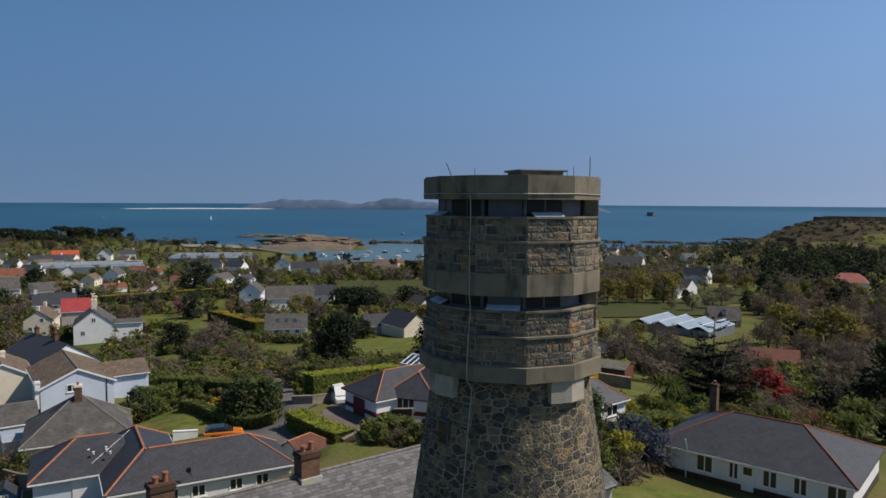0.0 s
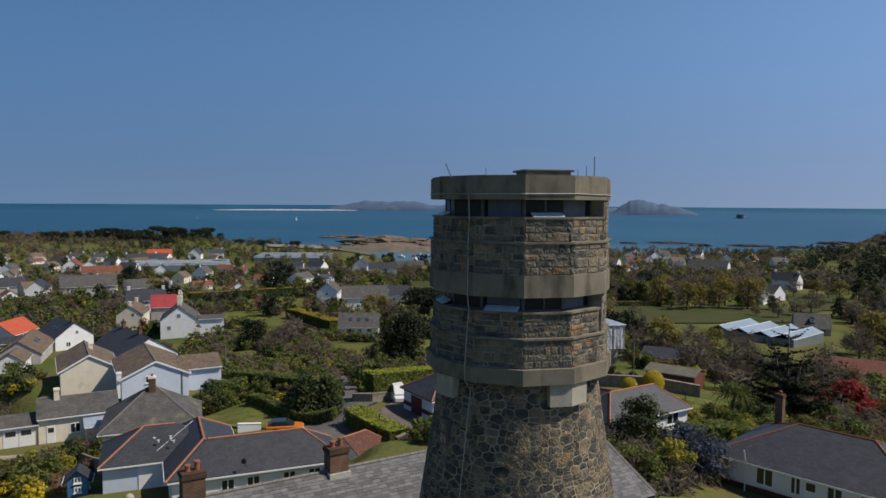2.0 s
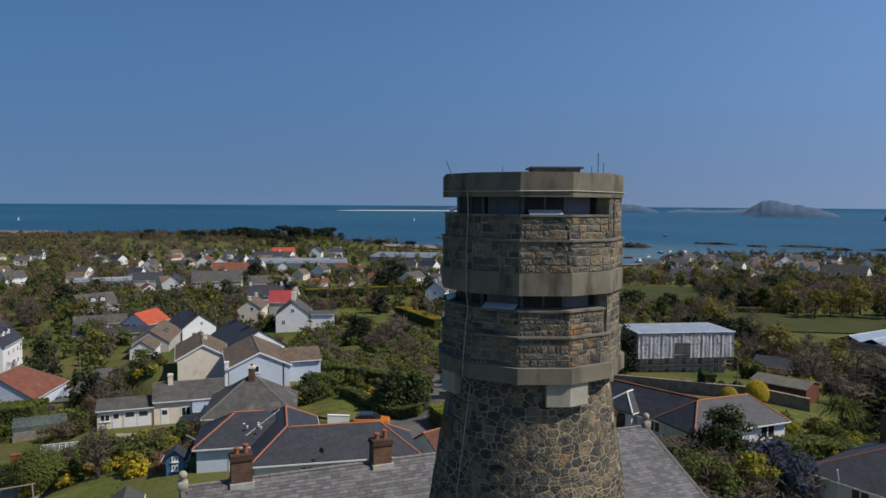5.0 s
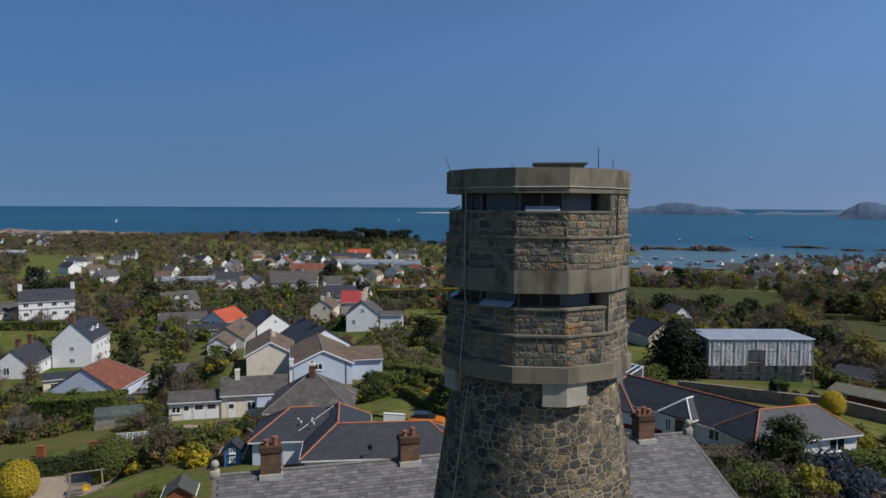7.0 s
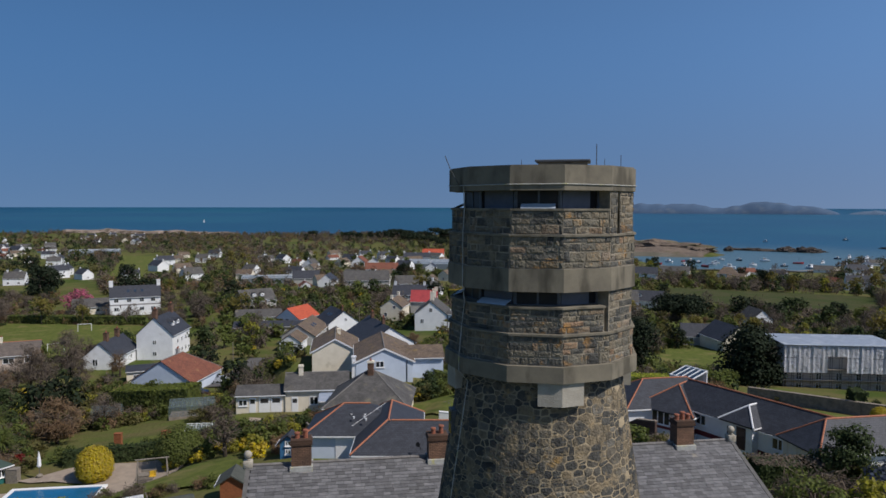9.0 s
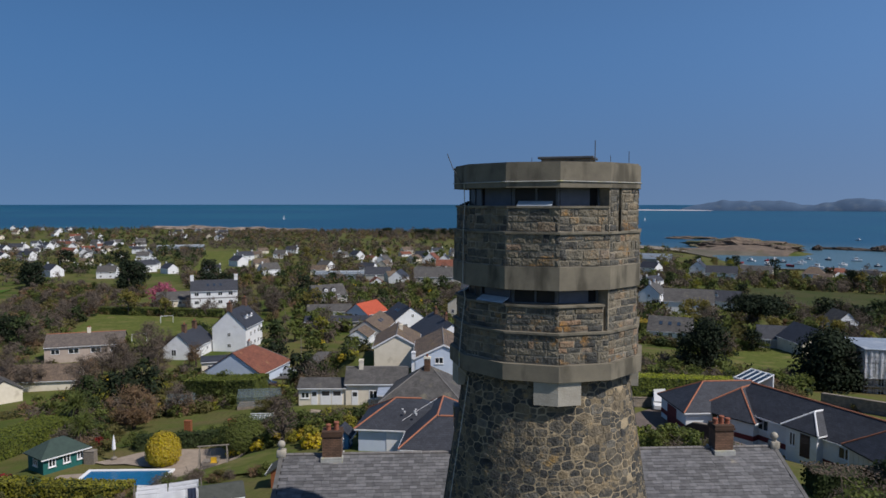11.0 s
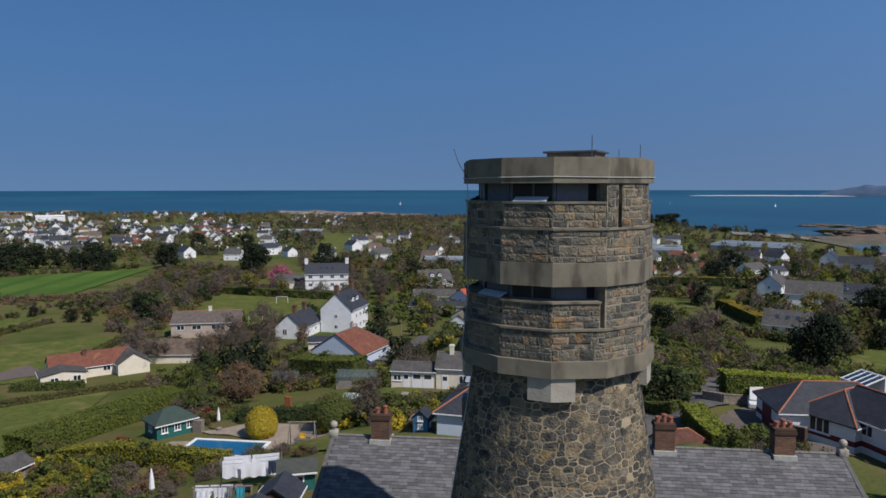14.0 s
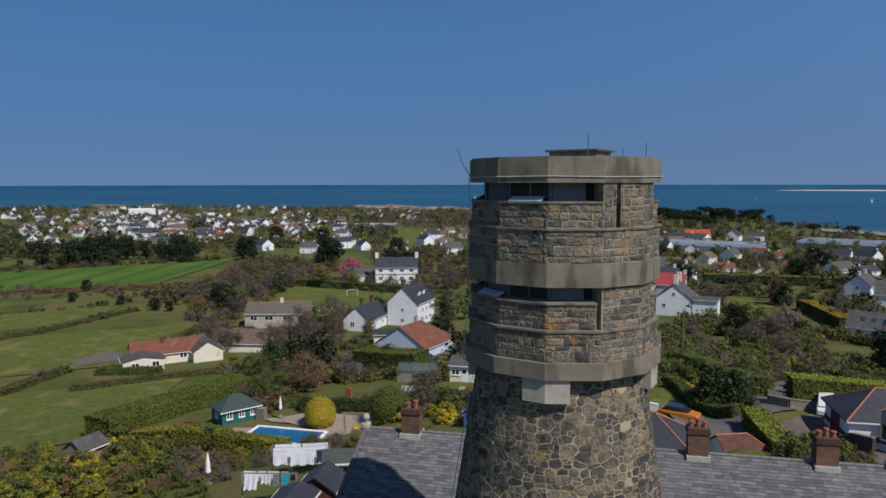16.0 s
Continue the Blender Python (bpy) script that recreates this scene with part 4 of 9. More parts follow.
for sx in (-1, 1):
    bm = bmesh.new()
    for sy in (-1, 1):
        x = sx * RUN / 2
        pts = [(x - 0.1, 0, 0.05), (x + 0.1, 0, 0.05), (x + 0.1, sy * HALF, -DROP + 0.05), (x - 0.1, sy * HALF, -DROP + 0.05)]
        a = [bm.verts.new(p) for p in pts]
        b = [bm.verts.new((p[0], p[1], p[2] - 0.3)) for p in pts]
        for q in ([0, 1, 2, 3],):
            bm.faces.new([a[i] for i in q])
            bm.faces.new([b[i] for i in q][::-1])
        for i in range(4):
            bm.faces.new((a[i], a[(i + 1) % 4], b[(i + 1) % 4], b[i]))
    bmesh.ops.recalc_face_normals(bm, faces=bm.faces)
    part("gable_coping", bm, M_VERGE, mill)
    bm = boxes((-0.22, 0.22, -0.22, 0.22, -0.1, 0.28), bevel=0.03)
    tube(bm, [(0, 0, 0.27), (0, 0, 0.40)], [0.12, 0.08], 8)
    ball(bm, (0, 0, 0.55), 0.2, 12, 8)
    part("ball_finial", bm, M_CONC_PALE, mill, "round stone ball finial", True, pose(sx * RUN / 2, 0, 0.02))
for x, w, h, pots in ((-14.35, 0.95, 1.25, 2), (-9.28, 0.95, 1.15, 2), (-3.57, 0.95, 1.3, 3), (0.70, 0.95, 1.25, 3)):
    u = (x - RX0) / (RX1 - RX0) * RUN - RUN / 2
    c = chimney(mill, pose(u, 0, 0), w, 0.8, h, M_BRICK, pots, 0.9, M_BRICK)
    part("lead_flashing", boxes((-w / 2 - 0.07, w / 2 + 0.07, -0.55, 0.55, -0.35, 0.0)), M_LEAD, c)


def slate_roof(material, bulk):
    """Slates of the camera-facing slope, lapped, uneven, each proud of the one below."""
    rg = random.Random(3)
    slope = math.hypot(HALF, DROP)
    e = Vector((0, -HALF, -DROP)) / slope
    nrm = Vector((0, -DROP, HALF)).normalized()
    verts, faces, count = [], [], 0
    rows = int(slope / 0.205)
    made = []
    for r in range(rows):
        x = -RUN / 2 + (0.16 if r % 2 else 0.02)
        while x < RUN / 2 - 0.15:
            w = rg.uniform(0.34, 0.50)
            d0, d1 = 0.06 + r * 0.205, 0.06 + r * 0.205 + 0.235 + rg.uniform(-0.008, 0.012)
            lift = rg.uniform(0.0, 0.007)
            xs = (x + 0.005, min(RUN / 2 - 0.1, x + w - 0.005))
            up, lo = 0.012, 0.030 + lift
            p = [Vector((xs[i], 0, 0)) + e * d + nrm * hh for i, d, hh in ((0, d0, up), (1, d0, up), (1, d1, lo), (0, d1 + rg.uniform(-0.006, 0.006), lo))]
            q = [v - nrm * 0.011 for v in p]
            made.append((x, r, p + q))
            x += w
    fs = [(0, 1, 2, 3), (7, 6, 5, 4), (3, 2, 6, 7), (0, 3, 7, 4), (1, 0, 4, 5), (2, 1, 5, 6)]
    fs = [f[::-1] for f in fs]
    made.sort(key=lambda s: (0 if -11.5 < s[0] < -5.0 else 1, s[1]))
    for i, (x, r, vs) in enumerate(made):
        if i < 300:
            c = sum(vs, Vector()) / 8
            o = raw("slate", [v - c for v in vs], fs, material, mill_roof)
            o.location = c + Vector((0, 0, DROP + 0.03))
        else:
            n0 = len(verts)
            verts += [v + Vector((0, 0, DROP + 0.03)) for v in vs]
            faces += [tuple(n0 + k for k in f) for f in fs]
    tagged(raw("slate_bed", verts, faces, bulk, mill_roof), kind="stuff")


SL = dict(rough=0.7, scale=4.0, bump=0.2, bscale=30, amount=0.32, dirt=(0.26, 0.23, 0.15), dscale=0.9, dlow=0.67)
M_SLATE_PIECE = mat("weathered_slate", (0.145, 0.142, 0.145), (0.10, 0.10, 0.105), rand="object", **SL)
M_SLATE_BULK = mat("weathered_slate_bulk", (0.145, 0.142, 0.145), (0.10, 0.10, 0.105), rand="island", **SL)

# the orange-ridged bungalow below the mill house
ga = -9.0
bung = thing("bungalow", "white and pale blue bungalow with dark slate hips", "house", -27.3, 31.8, ga)
O = lambda x, y: (x + 28, y - 33)
EA = 2.5
m2 = block(bung, *O(-24.9, 32.6), 32, 13.6, 5.6, EA, 1.9, M_WHITE, M_SLATE, (2.9, 2.9), M_RIDGE, tile=(0, 1))
block(bung, *O(-30.3, 33.2), 123, 12.0, 5.6, EA, 1.91, M_BLUEWALL, M_SLATE, (2.9, 2.9), M_RIDGE)
m1 = block(bung, *O(-34.2, 33.1), 32, 8.8, 6.2, EA, 1.92, M_BLUEWALL, M_SLATE, (3.1, 3.1), M_RIDGE, tile=(1, 0))
for u in (-2.6, -0.6, 2.3, 4.4):
    window(bung, on_wall(m2, 13.6, 5.6, "F", u, 1.35), 1.1, 1.0)
window(bung, on_wall(m1, 8.8, 6.2, "L", 0.5, 1.35), 1.2, 1.0)
door(bung, on_wall(m1, 8.8, 6.2, "F", -0.5, 0), 2.4, 2.1, M_TRIM, False)
tubes = tube(bmesh.new(), [(0, 0, 0), (0, -0.3, 0.5)], 0.03, 5)
tube(tubes, [(0, -0.3, 0.5), (0, -0.34, 0.5), (0, -0.42, 0.52)], [0.03, 0.13, 0.22], 12)
part("satellite_dish", tubes, M_DARK, bung, "dark round satellite dish", False, pose(*O(-24.3, 29.4), EA + 0.3))
for u, v in ((-0.9, 0.2), (-0.2, -0.3), (0.5, 0.4), (0.2, 0.9), (1.1, -0.1)):
    part("roof_vent", tube(bmesh.new(), [(u, v, 0.0), (u, v, 0.16), (u, v, 0.2)], [0.07, 0.07, 0.12], 8), M_TRIM, bung, "", False, pose(*O(-33.0, 31.6), EA + 1.0))

part("valley_flashing", tube(bmesh.new(), [(-31.19 + 27.3, 33.46 - 31.8, 4.45), (-5.0, -2.3, 2.97)], 0.018, 6), M_TRIM, bung, "white flashing in the roof valley")

# bungalow with brown ridge tiles beside the lawn
bz = -7.1
bb = thing("bungalow", "cream bungalow with dark slate hipped roof, red ridge and stone plinth", "house", 22.3, 34.2, bz, -37)
mb = block(bb, 0, 0, 0, 14.4, 10.2, 2.55, 2.1, M_WHITE, M_SLATE, (4.5, 4.5), mat("dull_red_ridge", (0.24, 0.085, 0.05), (0.18, 0.065, 0.04), 0.85, 3), plinth=M_BROWNSTONE)
for u, w, h in ((-3.2, 1.35, 1.4), (1.7, 1.1, 1.35), (3.8, 1.0, 1.35), (6.2, 1.35, 1.35)):
    window(bb, on_wall(mb, 14.4, 10.2, "F", u, 1.5), w, h)
window(bb, on_wall(mb, 14.4, 10.2, "F", -0.95, 1.5), 0.8, 1.35)
door(bb, on_wall(mb, 14.4, 10.2, "F", 0.1, 0.15), 0.9, 2.1, M_TRIM)
part("downpipe", tube(bmesh.new(), [(-4.6, -5.35, -0.5), (-4.6, -5.35, 2.5), (-4.6, -5.6, 3.3)], 0.05, 6), M_TRIM, bb)
chimney(bb, pose(-5.6, 3.6, 3.2), 0.6, 0.6, 2.6, M_BRICK, 1, 1.5)

# long house with several hipped wings and a conservatory
cz = -9.1
cc = thing("bungalow", "long white bungalow with slate hips, orange ridges and conservatory", "house", 0.1, 52.6, cz)
O = lambda x, y: (x, y - 54)
EC = 2.75
mc1 = block(cc, *O(-10.6, 58.6), 42, 11.6, 6.6, EC, 2.05, M_WHITE, M_SLATE, (3.2, 3.2), M_RIDGE, band=M_REDBAND)
mc2 = block(cc, *O(-8.2, 58.0), 76, 9.0, 6.0, EC, 2.05, M_WHITE, M_SLATE, (3.0, 3.0), M_RIDGE, band=M_REDBAND)
mc3 = block(cc, -0.1, -0.6, -28, 17.0, 4.8, 3.3, 2.0, M_WHITE, M_SLATE, (0.0, 0.0), M_RIDGE, band=M_REDBAND)
mc4 = block(cc, 8.1, -5.2, 42, 10.8, 4.7, 4.1, 1.85, M_WHITE, M_SLATE, (2.35, 2.35), M_RIDGE)
mc6 = block(cc, -0.9, -1.9, 62, 3.4, 3.2, 3.6, 1.2, M_WHITE, M_SLATE, (1.6, 0), M_TRIM)
window(cc, on_wall(mc2, 9.0, 6.0, "L", 0.4, 1.75), 2.1, 1.5, None, 2)
window(cc, on_wall(mc6, 3.4, 3.2, "L", 0.9, 2.2), 0.7, 1.3)
door(cc, on_wall(mc6, 3.4, 3.2, "L", -0.4, 0.9), 1.0, 2.1, M_BROWNSTONE)
door(cc, on_wall(mc1, 11.6, 6.6, "L", 0.3, -0.2), 2.4, 2.3, M_REDBAND, False)
for u in (-5.0, 3.6):
    window(cc, on_wall(mc3, 17.0, 4.8, "F", u, 2.2), 1.3, 1.1)
window(cc, on_wall(mc4, 10.8, 4.7, "F", 3.2, 3.0), 1.8, 1.2)
for i in range(6):
    part("garage_door_panel", boxes((-1.8 + i * 0.6, -1.25 + i * 0.6, -0.06, 0.02, 0.0, 2.2)), M_CREAM, cc, "", False, on_wall(mc4, 10.8, 4.7, "L", 0.3, 1.5))
cons = part("conservatory", boxes((-1.7, 1.7, -1.25, -1.13, 0, 2.7), bevel=0.02), M_TRIM, cc, "white-framed glazed conservatory", False, pose(*O(-9.6, 65.4), 1.0, 0, 0, -30))
part("back_wall", boxes((-1.7, 1.7, 1.13, 1.25, 0, 3.5)), M_TRIM, cons)
for i in range(5):
    part("glazing_bar", boxes((-0.05, 0.05, -1.4, 1.4, -0.05, 0.06)), M_TRIM, cons, "", False, pose(-1.6 + i * 0.8, 0, 3.1, 17))
for y, z in ((-1.3, 2.72), (1.25, 3.5)):
    part("rail", boxes((-1.7, 1.7, y - 0.06, y + 0.06, z - 0.06, z + 0.06)), M_TRIM, cons)
for i in range(4):
    part("pane", boxes((-0.34, 0.34, -1.3, 1.3, -0.02, 0.01)), M_GLASS_SKY, cons, "", False, pose(-1.2 + i * 0.8, 0, 3.1, 17))

# hipped grey house with a tall chimney, behind the orange ridges
dd = thing("house", "rendered house with weathered grey slate hipped roof", "house", -45.0, 48.9, -12.0, 30)
block(dd, 0, 0, 0, 10.0, 9.4, 2.5, 3.3, M_CREAM, M_SLATE_OLD, (4.6, 4.6), M_RIDGE_GREY)
chimney(dd, pose(0.0, -0.4, 4.8), 0.75, 0.65, 2.3, M_BRICK, 1, 1.0, M_CREAM)
# blue-white house with mossy brown tiles, gable to the lawn
ee = thing("house", "pale blue house with mossy brown tiled roof and gable window", "house", -58.2, 68.9, -11.9, 129)
me = block(ee, 0, 0, 0, 14.0, 8.6, 3.1, 2.0, M_BLUEWALL, M_TILE_BROWN, (0, 0), M_RIDGE_GREY)
window(ee, on_wall(me, 14.0, 8.6, "L", 0.7, 2.6), 1.3, 1.0)
block(ee, -1.5, -5.0, 90, 8.5, 6.0, 3.1, 1.3, M_BLUEWALL, M_TILE_BROWN, (0, 0), None)
chimney(ee, pose(-6.6, 4.6, 3.0), 0.6, 0.6, 0.9, M_WHITE, 0, 2.6)
part("downpipe", tube(bmesh.new(), [(-7.05, -3.4, -0.5), (-7.05, -3.4, 3.2)], 0.06, 6), M_DARK, ee)
# cream house with brown tiles
gg = thing("house", "cream gabled house with brown tiled roof and white bargeboards", "house", -70.7, 71.9, -12.1, 130)
block(gg, 0, 0, 0, 12.0, 7.5, 2.7, 2.05, M_CREAM, M_TILE_BROWN, (0, 0), M_RIDGE_GREY)
chimney(gg, pose(0.5, -0.6, 4.3), 0.6, 0.6, 1.0, M_CREAM, 0)
for th, w, ea, ri, l in ((ee, 8.6, 3.1, 2.0, 14.0), (gg, 7.5, 2.7, 2.05, 12.0)):
    for sg in (-1, 1):
        bm = bmesh.new()
        y1, z1 = sg * (w / 2 + 0.35), ea - 0.35 * ri / (w / 2)
        pts = [(-l / 2 - 0.24, 0, ea + ri + 0.02), (-l / 2 - 0.24, y1, z1 + 0.02), (-l / 2 - 0.24, y1, z1 - 0.22), (-l / 2 - 0.24, 0, ea + ri - 0.22)]
        q0, q1 = [bm.verts.new(p) for p in pts], [bm.verts.new((p[0] + 0.06, *p[1:])) for p in pts]
        for i in range(4):
            bm.faces.new((q0[i], q0[(i + 1) % 4], q1[(i + 1) % 4], q1[i]))
        bm.faces.new(q0)
        bm.faces.new(q1[::-1])
        bmesh.ops.recalc_face_normals(bm, faces=bm.faces)
        part("bargeboard", bm, M_TRIM, th)
# cream garage row with grey tiles
ff = thing("garage_row", "cream garage and outbuilding row with grey tiled roofs and white doors", "garage", -61.5, 49.8, -13.9, 39)
mf = block(ff, -2.75, 0.5, 0, 6.6, 4.4, 2.6, 0.8, M_CREAM, M_SLATE_OLD, (0, 0), None)
mf2 = block(ff, 4.9, 0.6, 0, 8.6, 5.0, 3.3, 1.6, M_CREAM, M_SLATE_OLD, (0, 0), M_RIDGE_GREY)
block(ff, 7.3, -3.9, 0, 3.6, 3.8, 2.6, 0.3, M_CREAM, mat("grey_felt_roof", (0.30, 0.34, 0.42), (0.25, 0.29, 0.36), 0.7, 1.0), (0, 0), None)
for u in (0.5, 2.1):
    door(ff, on_wall(mf, 6.6, 4.4, "F", u, 0), 1.5, 2.2, M_TRIM)
door(ff, on_wall(mf, 6.6, 4.4, "F", -1.1, 0), 0.9, 2.1, M_TRIM)
window(ff, on_wall(mf, 6.6, 4.4, "F", -2.4, 1.4), 1.2, 0.9)
door(ff, on_wall(mf2, 8.6, 5.0, "F", -3.0, 0), 0.9, 2.1, M_TRIM)
window(ff, on_wall(mf2, 8.6, 5.0, "F", -0.4, 1.5), 1.2, 1.2)
chimney(ff, pose(2.6, 0.4, 4.9), 0.6, 0.6, 1.1, M_CREAM, 0)
WS = (("F", -2.5, 1.5, 1.1, 1.1), ("F", 0.3, 1.5, 1.1, 1.1), ("F", 2.8, 1.5, 1.1, 1.1), ("L", 0, 1.5, 1.0, 1.0), ("R", 0, 1.5, 1.0, 1.0))
W2 = WS + (("F", -2.5, 4.0, 1.0, 1.1), ("F", 0.3, 4.0, 1.0, 1.1), ("F", 2.8, 4.0, 1.0, 1.1), ("L", 0.0, 4.2, 0.9, 1.0), ("R", 0.0, 4.2, 0.9, 1.0))
WF = (("F", -3.2, 1.5, 1.3, 1.2), ("F", 2.8, 1.5, 1.3, 1.2), ("L", 0, 1.6, 1.2, 1.2), ("R", 0, 1.6, 1.2, 1.2), ("F", -3.2, 4.0, 1.2, 1.1), ("F", 2.8, 4.0, 1.2, 1.1))
# houses further down the slope
villa("dark-roofed house with white gable and brick stacks", -74.0, 88.8, 143, 15.0, 9.5, 3.6, 3.0, M_WHITE, M_SLATE, chim=((-3, 0), (5, 0)), cmat=M_BRICK, z=-14.6)
villa("brown-roofed low house with rooflights", -122.2, 119.5, 120, 17.0, 8.6, 2.7, 2.8, M_GREYWALL, M_TILE_BROWN, skyl=2, z=-21.7)
villa("white gabled house with dark slate and rooflights", -124.2, 134.9, -32, 12.2, 9.0, 3.6, 3.3, M_WHITE, M_SLATE, wins=(("R", 0.6, 4.4, 0.8, 0.9), ("R", -1.5, 1.6, 1.1, 1.2)), skyl=2, chim=((4.8, 0),), cmat=M_BRICK, z=-22.1)
h1 = villa("white house with slate roof, dormers and two tall chimneys", -103.2, 153.4, 118, 12.1, 9.3, 5.2, 3.6, M_WHITE, M_SLATE_OLD, wins=(("L", 0, 6.2, 1.0, 1.2), ("L", 2.5, 3.0, 1.0, 1.2), ("F", -4, 3, 1.2, 1.4), ("F", 0, 3, 1.2, 1.4), ("B", 0, 3, 1.2, 1.4)), chim=((-1.5, 0), (5.5, 0)), cmat=M_CREAM, cbig=2.0)
block(h1, -2.5, -8.2, 90, 6.5, 7.0, 5.2, 0.5, M_WHITE, M_SLATE_OLD)
villa("cream rendered house with stepped gable and chimney stacks", -123.6, 162.7, 112, 10.3, 7.0, 5.22, 2.43, M_CREAM, M_TILE_BROWN, wins=(("L", -1, 5, 0.9, 1.0), ("L", 1.8, 2.6, 0.9, 1.2)), chim=((-4.5, 0), (4.5, 0)), far=True)
villa("grey house with bright crimson tiled roof", -121.0, 176.0, 28, 8.6, 7.6, 5.6, 3.2, M_GREYWALL, tiled("crimson_tile", (0.42, 0.06, 0.065), (0.34, 0.05, 0.055), 0.3, 0.3, 0.8), wins=(("L", 0, 3, 1.0, 1.2),), chim=((4, 0),), cmat=M_CREAM, far=True)
villa("tall white house with dark slate roof, dormers and brick stacks", -137.9, 86.8, 123, 11.7, 8.4, 6.19, 3.94, M_WHITE, M_SLATE, wins=W2, chim=((-5.2, 0), (4.8, 0)), cmat=M_BRICK, cbig=1.7, dormers=2)
villa("low white house with slate roof and two brick chimneys", -139.2, 73.9, 123, 11.8, 7.1, 3.10, 3.01, M_WHITE, M_SLATE, wins=(("L", 1.0, 1.7, 1.2, 1.5), ("F", 2, 1.5, 1, 1)), chim=((-2.5, 0), (3.0, 0)), cmat=M_BRICK, cbig=1.5)
villa("low house with weathered red-brown hipped roof and blue gable", -106.6, 66.9, 115, 12.8, 11.9, 2.66, 3.80, M_BLUEWALL, M_TILE_RED, (0, 4.5), M_RIDGE_GREY, chim=((1, 0.5),), cmat=M_GREYWALL, z=-20.8)
villa("small pale yellow flat-roofed annexe", -117.1, 68, 55, 8.5, 5.7, 2.84, 0.57, M_CREAM, M_SLATE, wins=WS[:3])
kk = villa("big white two-storey house with slate roof and end chimneys", -211.5, 129.6, 56, 16.0, 8.4, 6.6, 3.4, M_WHITE, M_SLATE, wins=[("F", u, zz, 1.5, 1.3) for u in (-6, -2, 2, 5.6) for zz in (2.3, 5.3)] + [("R", 0, 5.3, 1.2, 1.2), ("R", 0, 2.3, 1.2, 1.2)], chim=((-7.6, 0), (7.6, 0)), cmat=M_WHITE, cbig=1.6, skyl=3)
part("upper_band", boxes((-8.03, 8.03, -4.23, 4.23, 3.55, 4.0)), mat("grey_hung_tile", (0.30, 0.29, 0.29), (0.24, 0.235, 0.235), 0.9, 3), kk)
villa("lower grey-roofed wing beside the big cream house", -225.1, 123.8, 58, 15.3, 6.7, 2.88, 2.49, M_CREAM, M_SLATE_OLD, wins=WS, far=True)
ll = villa("long cream bungalow under a red tiled roof with brick stack", -134.5, 23.4, 82, 14.5, 7.5, 2.4, 2.1, M_CREAM, M_TILE_RED, chim=((-1, -1),), cmat=M_BRICK, wins=(("F", 2.5, 1.5, 1.4, 1.1), ("F", 5.2, 1.5, 1.4, 1.1), ("L", 0, 1.5, 1.2, 1.2), ("R", 0.8, 2.0, 1.2, 1.2)), z=-21.6)
ml = block(ll, -5.5, -5.5, 90, 5.5, 7.5, 2.4, 0.7, M_CREAM, M_SLATE_OLD)
for u in (-2.2, 1.5):
    window(ll, on_wall(ml, 5.5, 7.5, "L", u, 1.4), 1.4, 1.1)
block(ll, 7.0, -2.6, 90, 7.5, 5.8, 2.5, 1.9, M_CREAM, M_SLATE_OLD)
villa("stone-faced low house with ochre-edged slate roof", -155.5, 57.5, 56, 16.5, 8.0, 4.2, 2.2, mat("pinkish_stone_render", (0.46, 0.38, 0.32), (0.38, 0.31, 0.26), 0.9, 1.2), tiled("grey_brown_slate", (0.165, 0.135, 0.115), (0.115, 0.098, 0.088), 0.3, 0.3, 0.85), ridge=M_RIDGE, chim=((0.5, 0),), cmat=M_CREAM, wins=(("F", -6, 2.9, 1.8, 1.2), ("F", -2.2, 2.9, 2.2, 1.2), ("F", 2.4, 2.9, 2.2, 1.2), ("F", 6.2, 2.9, 1.6, 1.2), ("R", 0, 3.0, 1.2, 1.2)), z=-22.2)
villa("brown-roofed barn beside the red-roofed bungalow", -135.6, 38.6, 48.5, 16.0, 7.5, 2.4, 2.3, M_CREAM, M_TILE_BROWN, z=-21.8)
villa("white house with weathered grey slate roof", -70.0, 220.0, 20, 16.0, 9.0, 4.6, 3.6, M_WHITE, M_SLATE_OLD, wins=WS, far=True)
villa("white house with twin chimneys and slate roof", -87.5, 232.0, 100, 11.4, 7.6, 5.20, 3.22, M_WHITE, M_SLATE_OLD, wins=W2, chim=((-4.5, 0), (3, 0)), far=True)
villa("white low house with grey-blue slate roof and sunroom", -66.8, 240.5, 10, 16.3, 7.7, 3.26, 3.26, M_WHITE, M_SLATE, wins=WS, dormers=1, far=True)
villa("low white cottage with pale grey roof and rooflights", -53.2, 157.5, 14, 10.6, 7.2, 2.6, 3.1, M_WHITE, M_SLATE_OLD, wins=WS, skyl=3, z=-20.2)
villa("yellow rendered house with dark roof", -22, 159.8, 130, 11.2, 8.0, 3.19, 3.19, M_CREAM, M_SLATE, wins=(("L", -1, 1.5, 1.4, 1.2), ("R", 0, 1.5, 1, 1)))
villa("dark low barn beside the yellow house", -29.4, 165, 20, 9.4, 6.5, 2.62, 2.62, M_GREYWALL, M_SLATE, wins=WS[:1])
villa("small white house with slate gables", -22, 205.2, 124, 8.8, 6.6, 3.56, 3.00, M_WHITE, M_SLATE_OLD, wins=(("L", 0, 3.8, 1.2, 1.0), ("L", 0, 1.4, 1.6, 1.2)), far=True)
villa("white two-storey house with large chimneys", 107, 342, -38, 12.5, 7.5, 4.6, 3.4, M_WHITE, M_SLATE, wins=WF, chim=((-5.5, 0), (5.5, 0)), far=True)
villa("white bungalow wing with grey slate", 83.5, 289.8, -48, 13.9, 7.9, 3.38, 3.38, M_WHITE, M_SLATE_OLD, wins=WS, dormers=2, far=True)
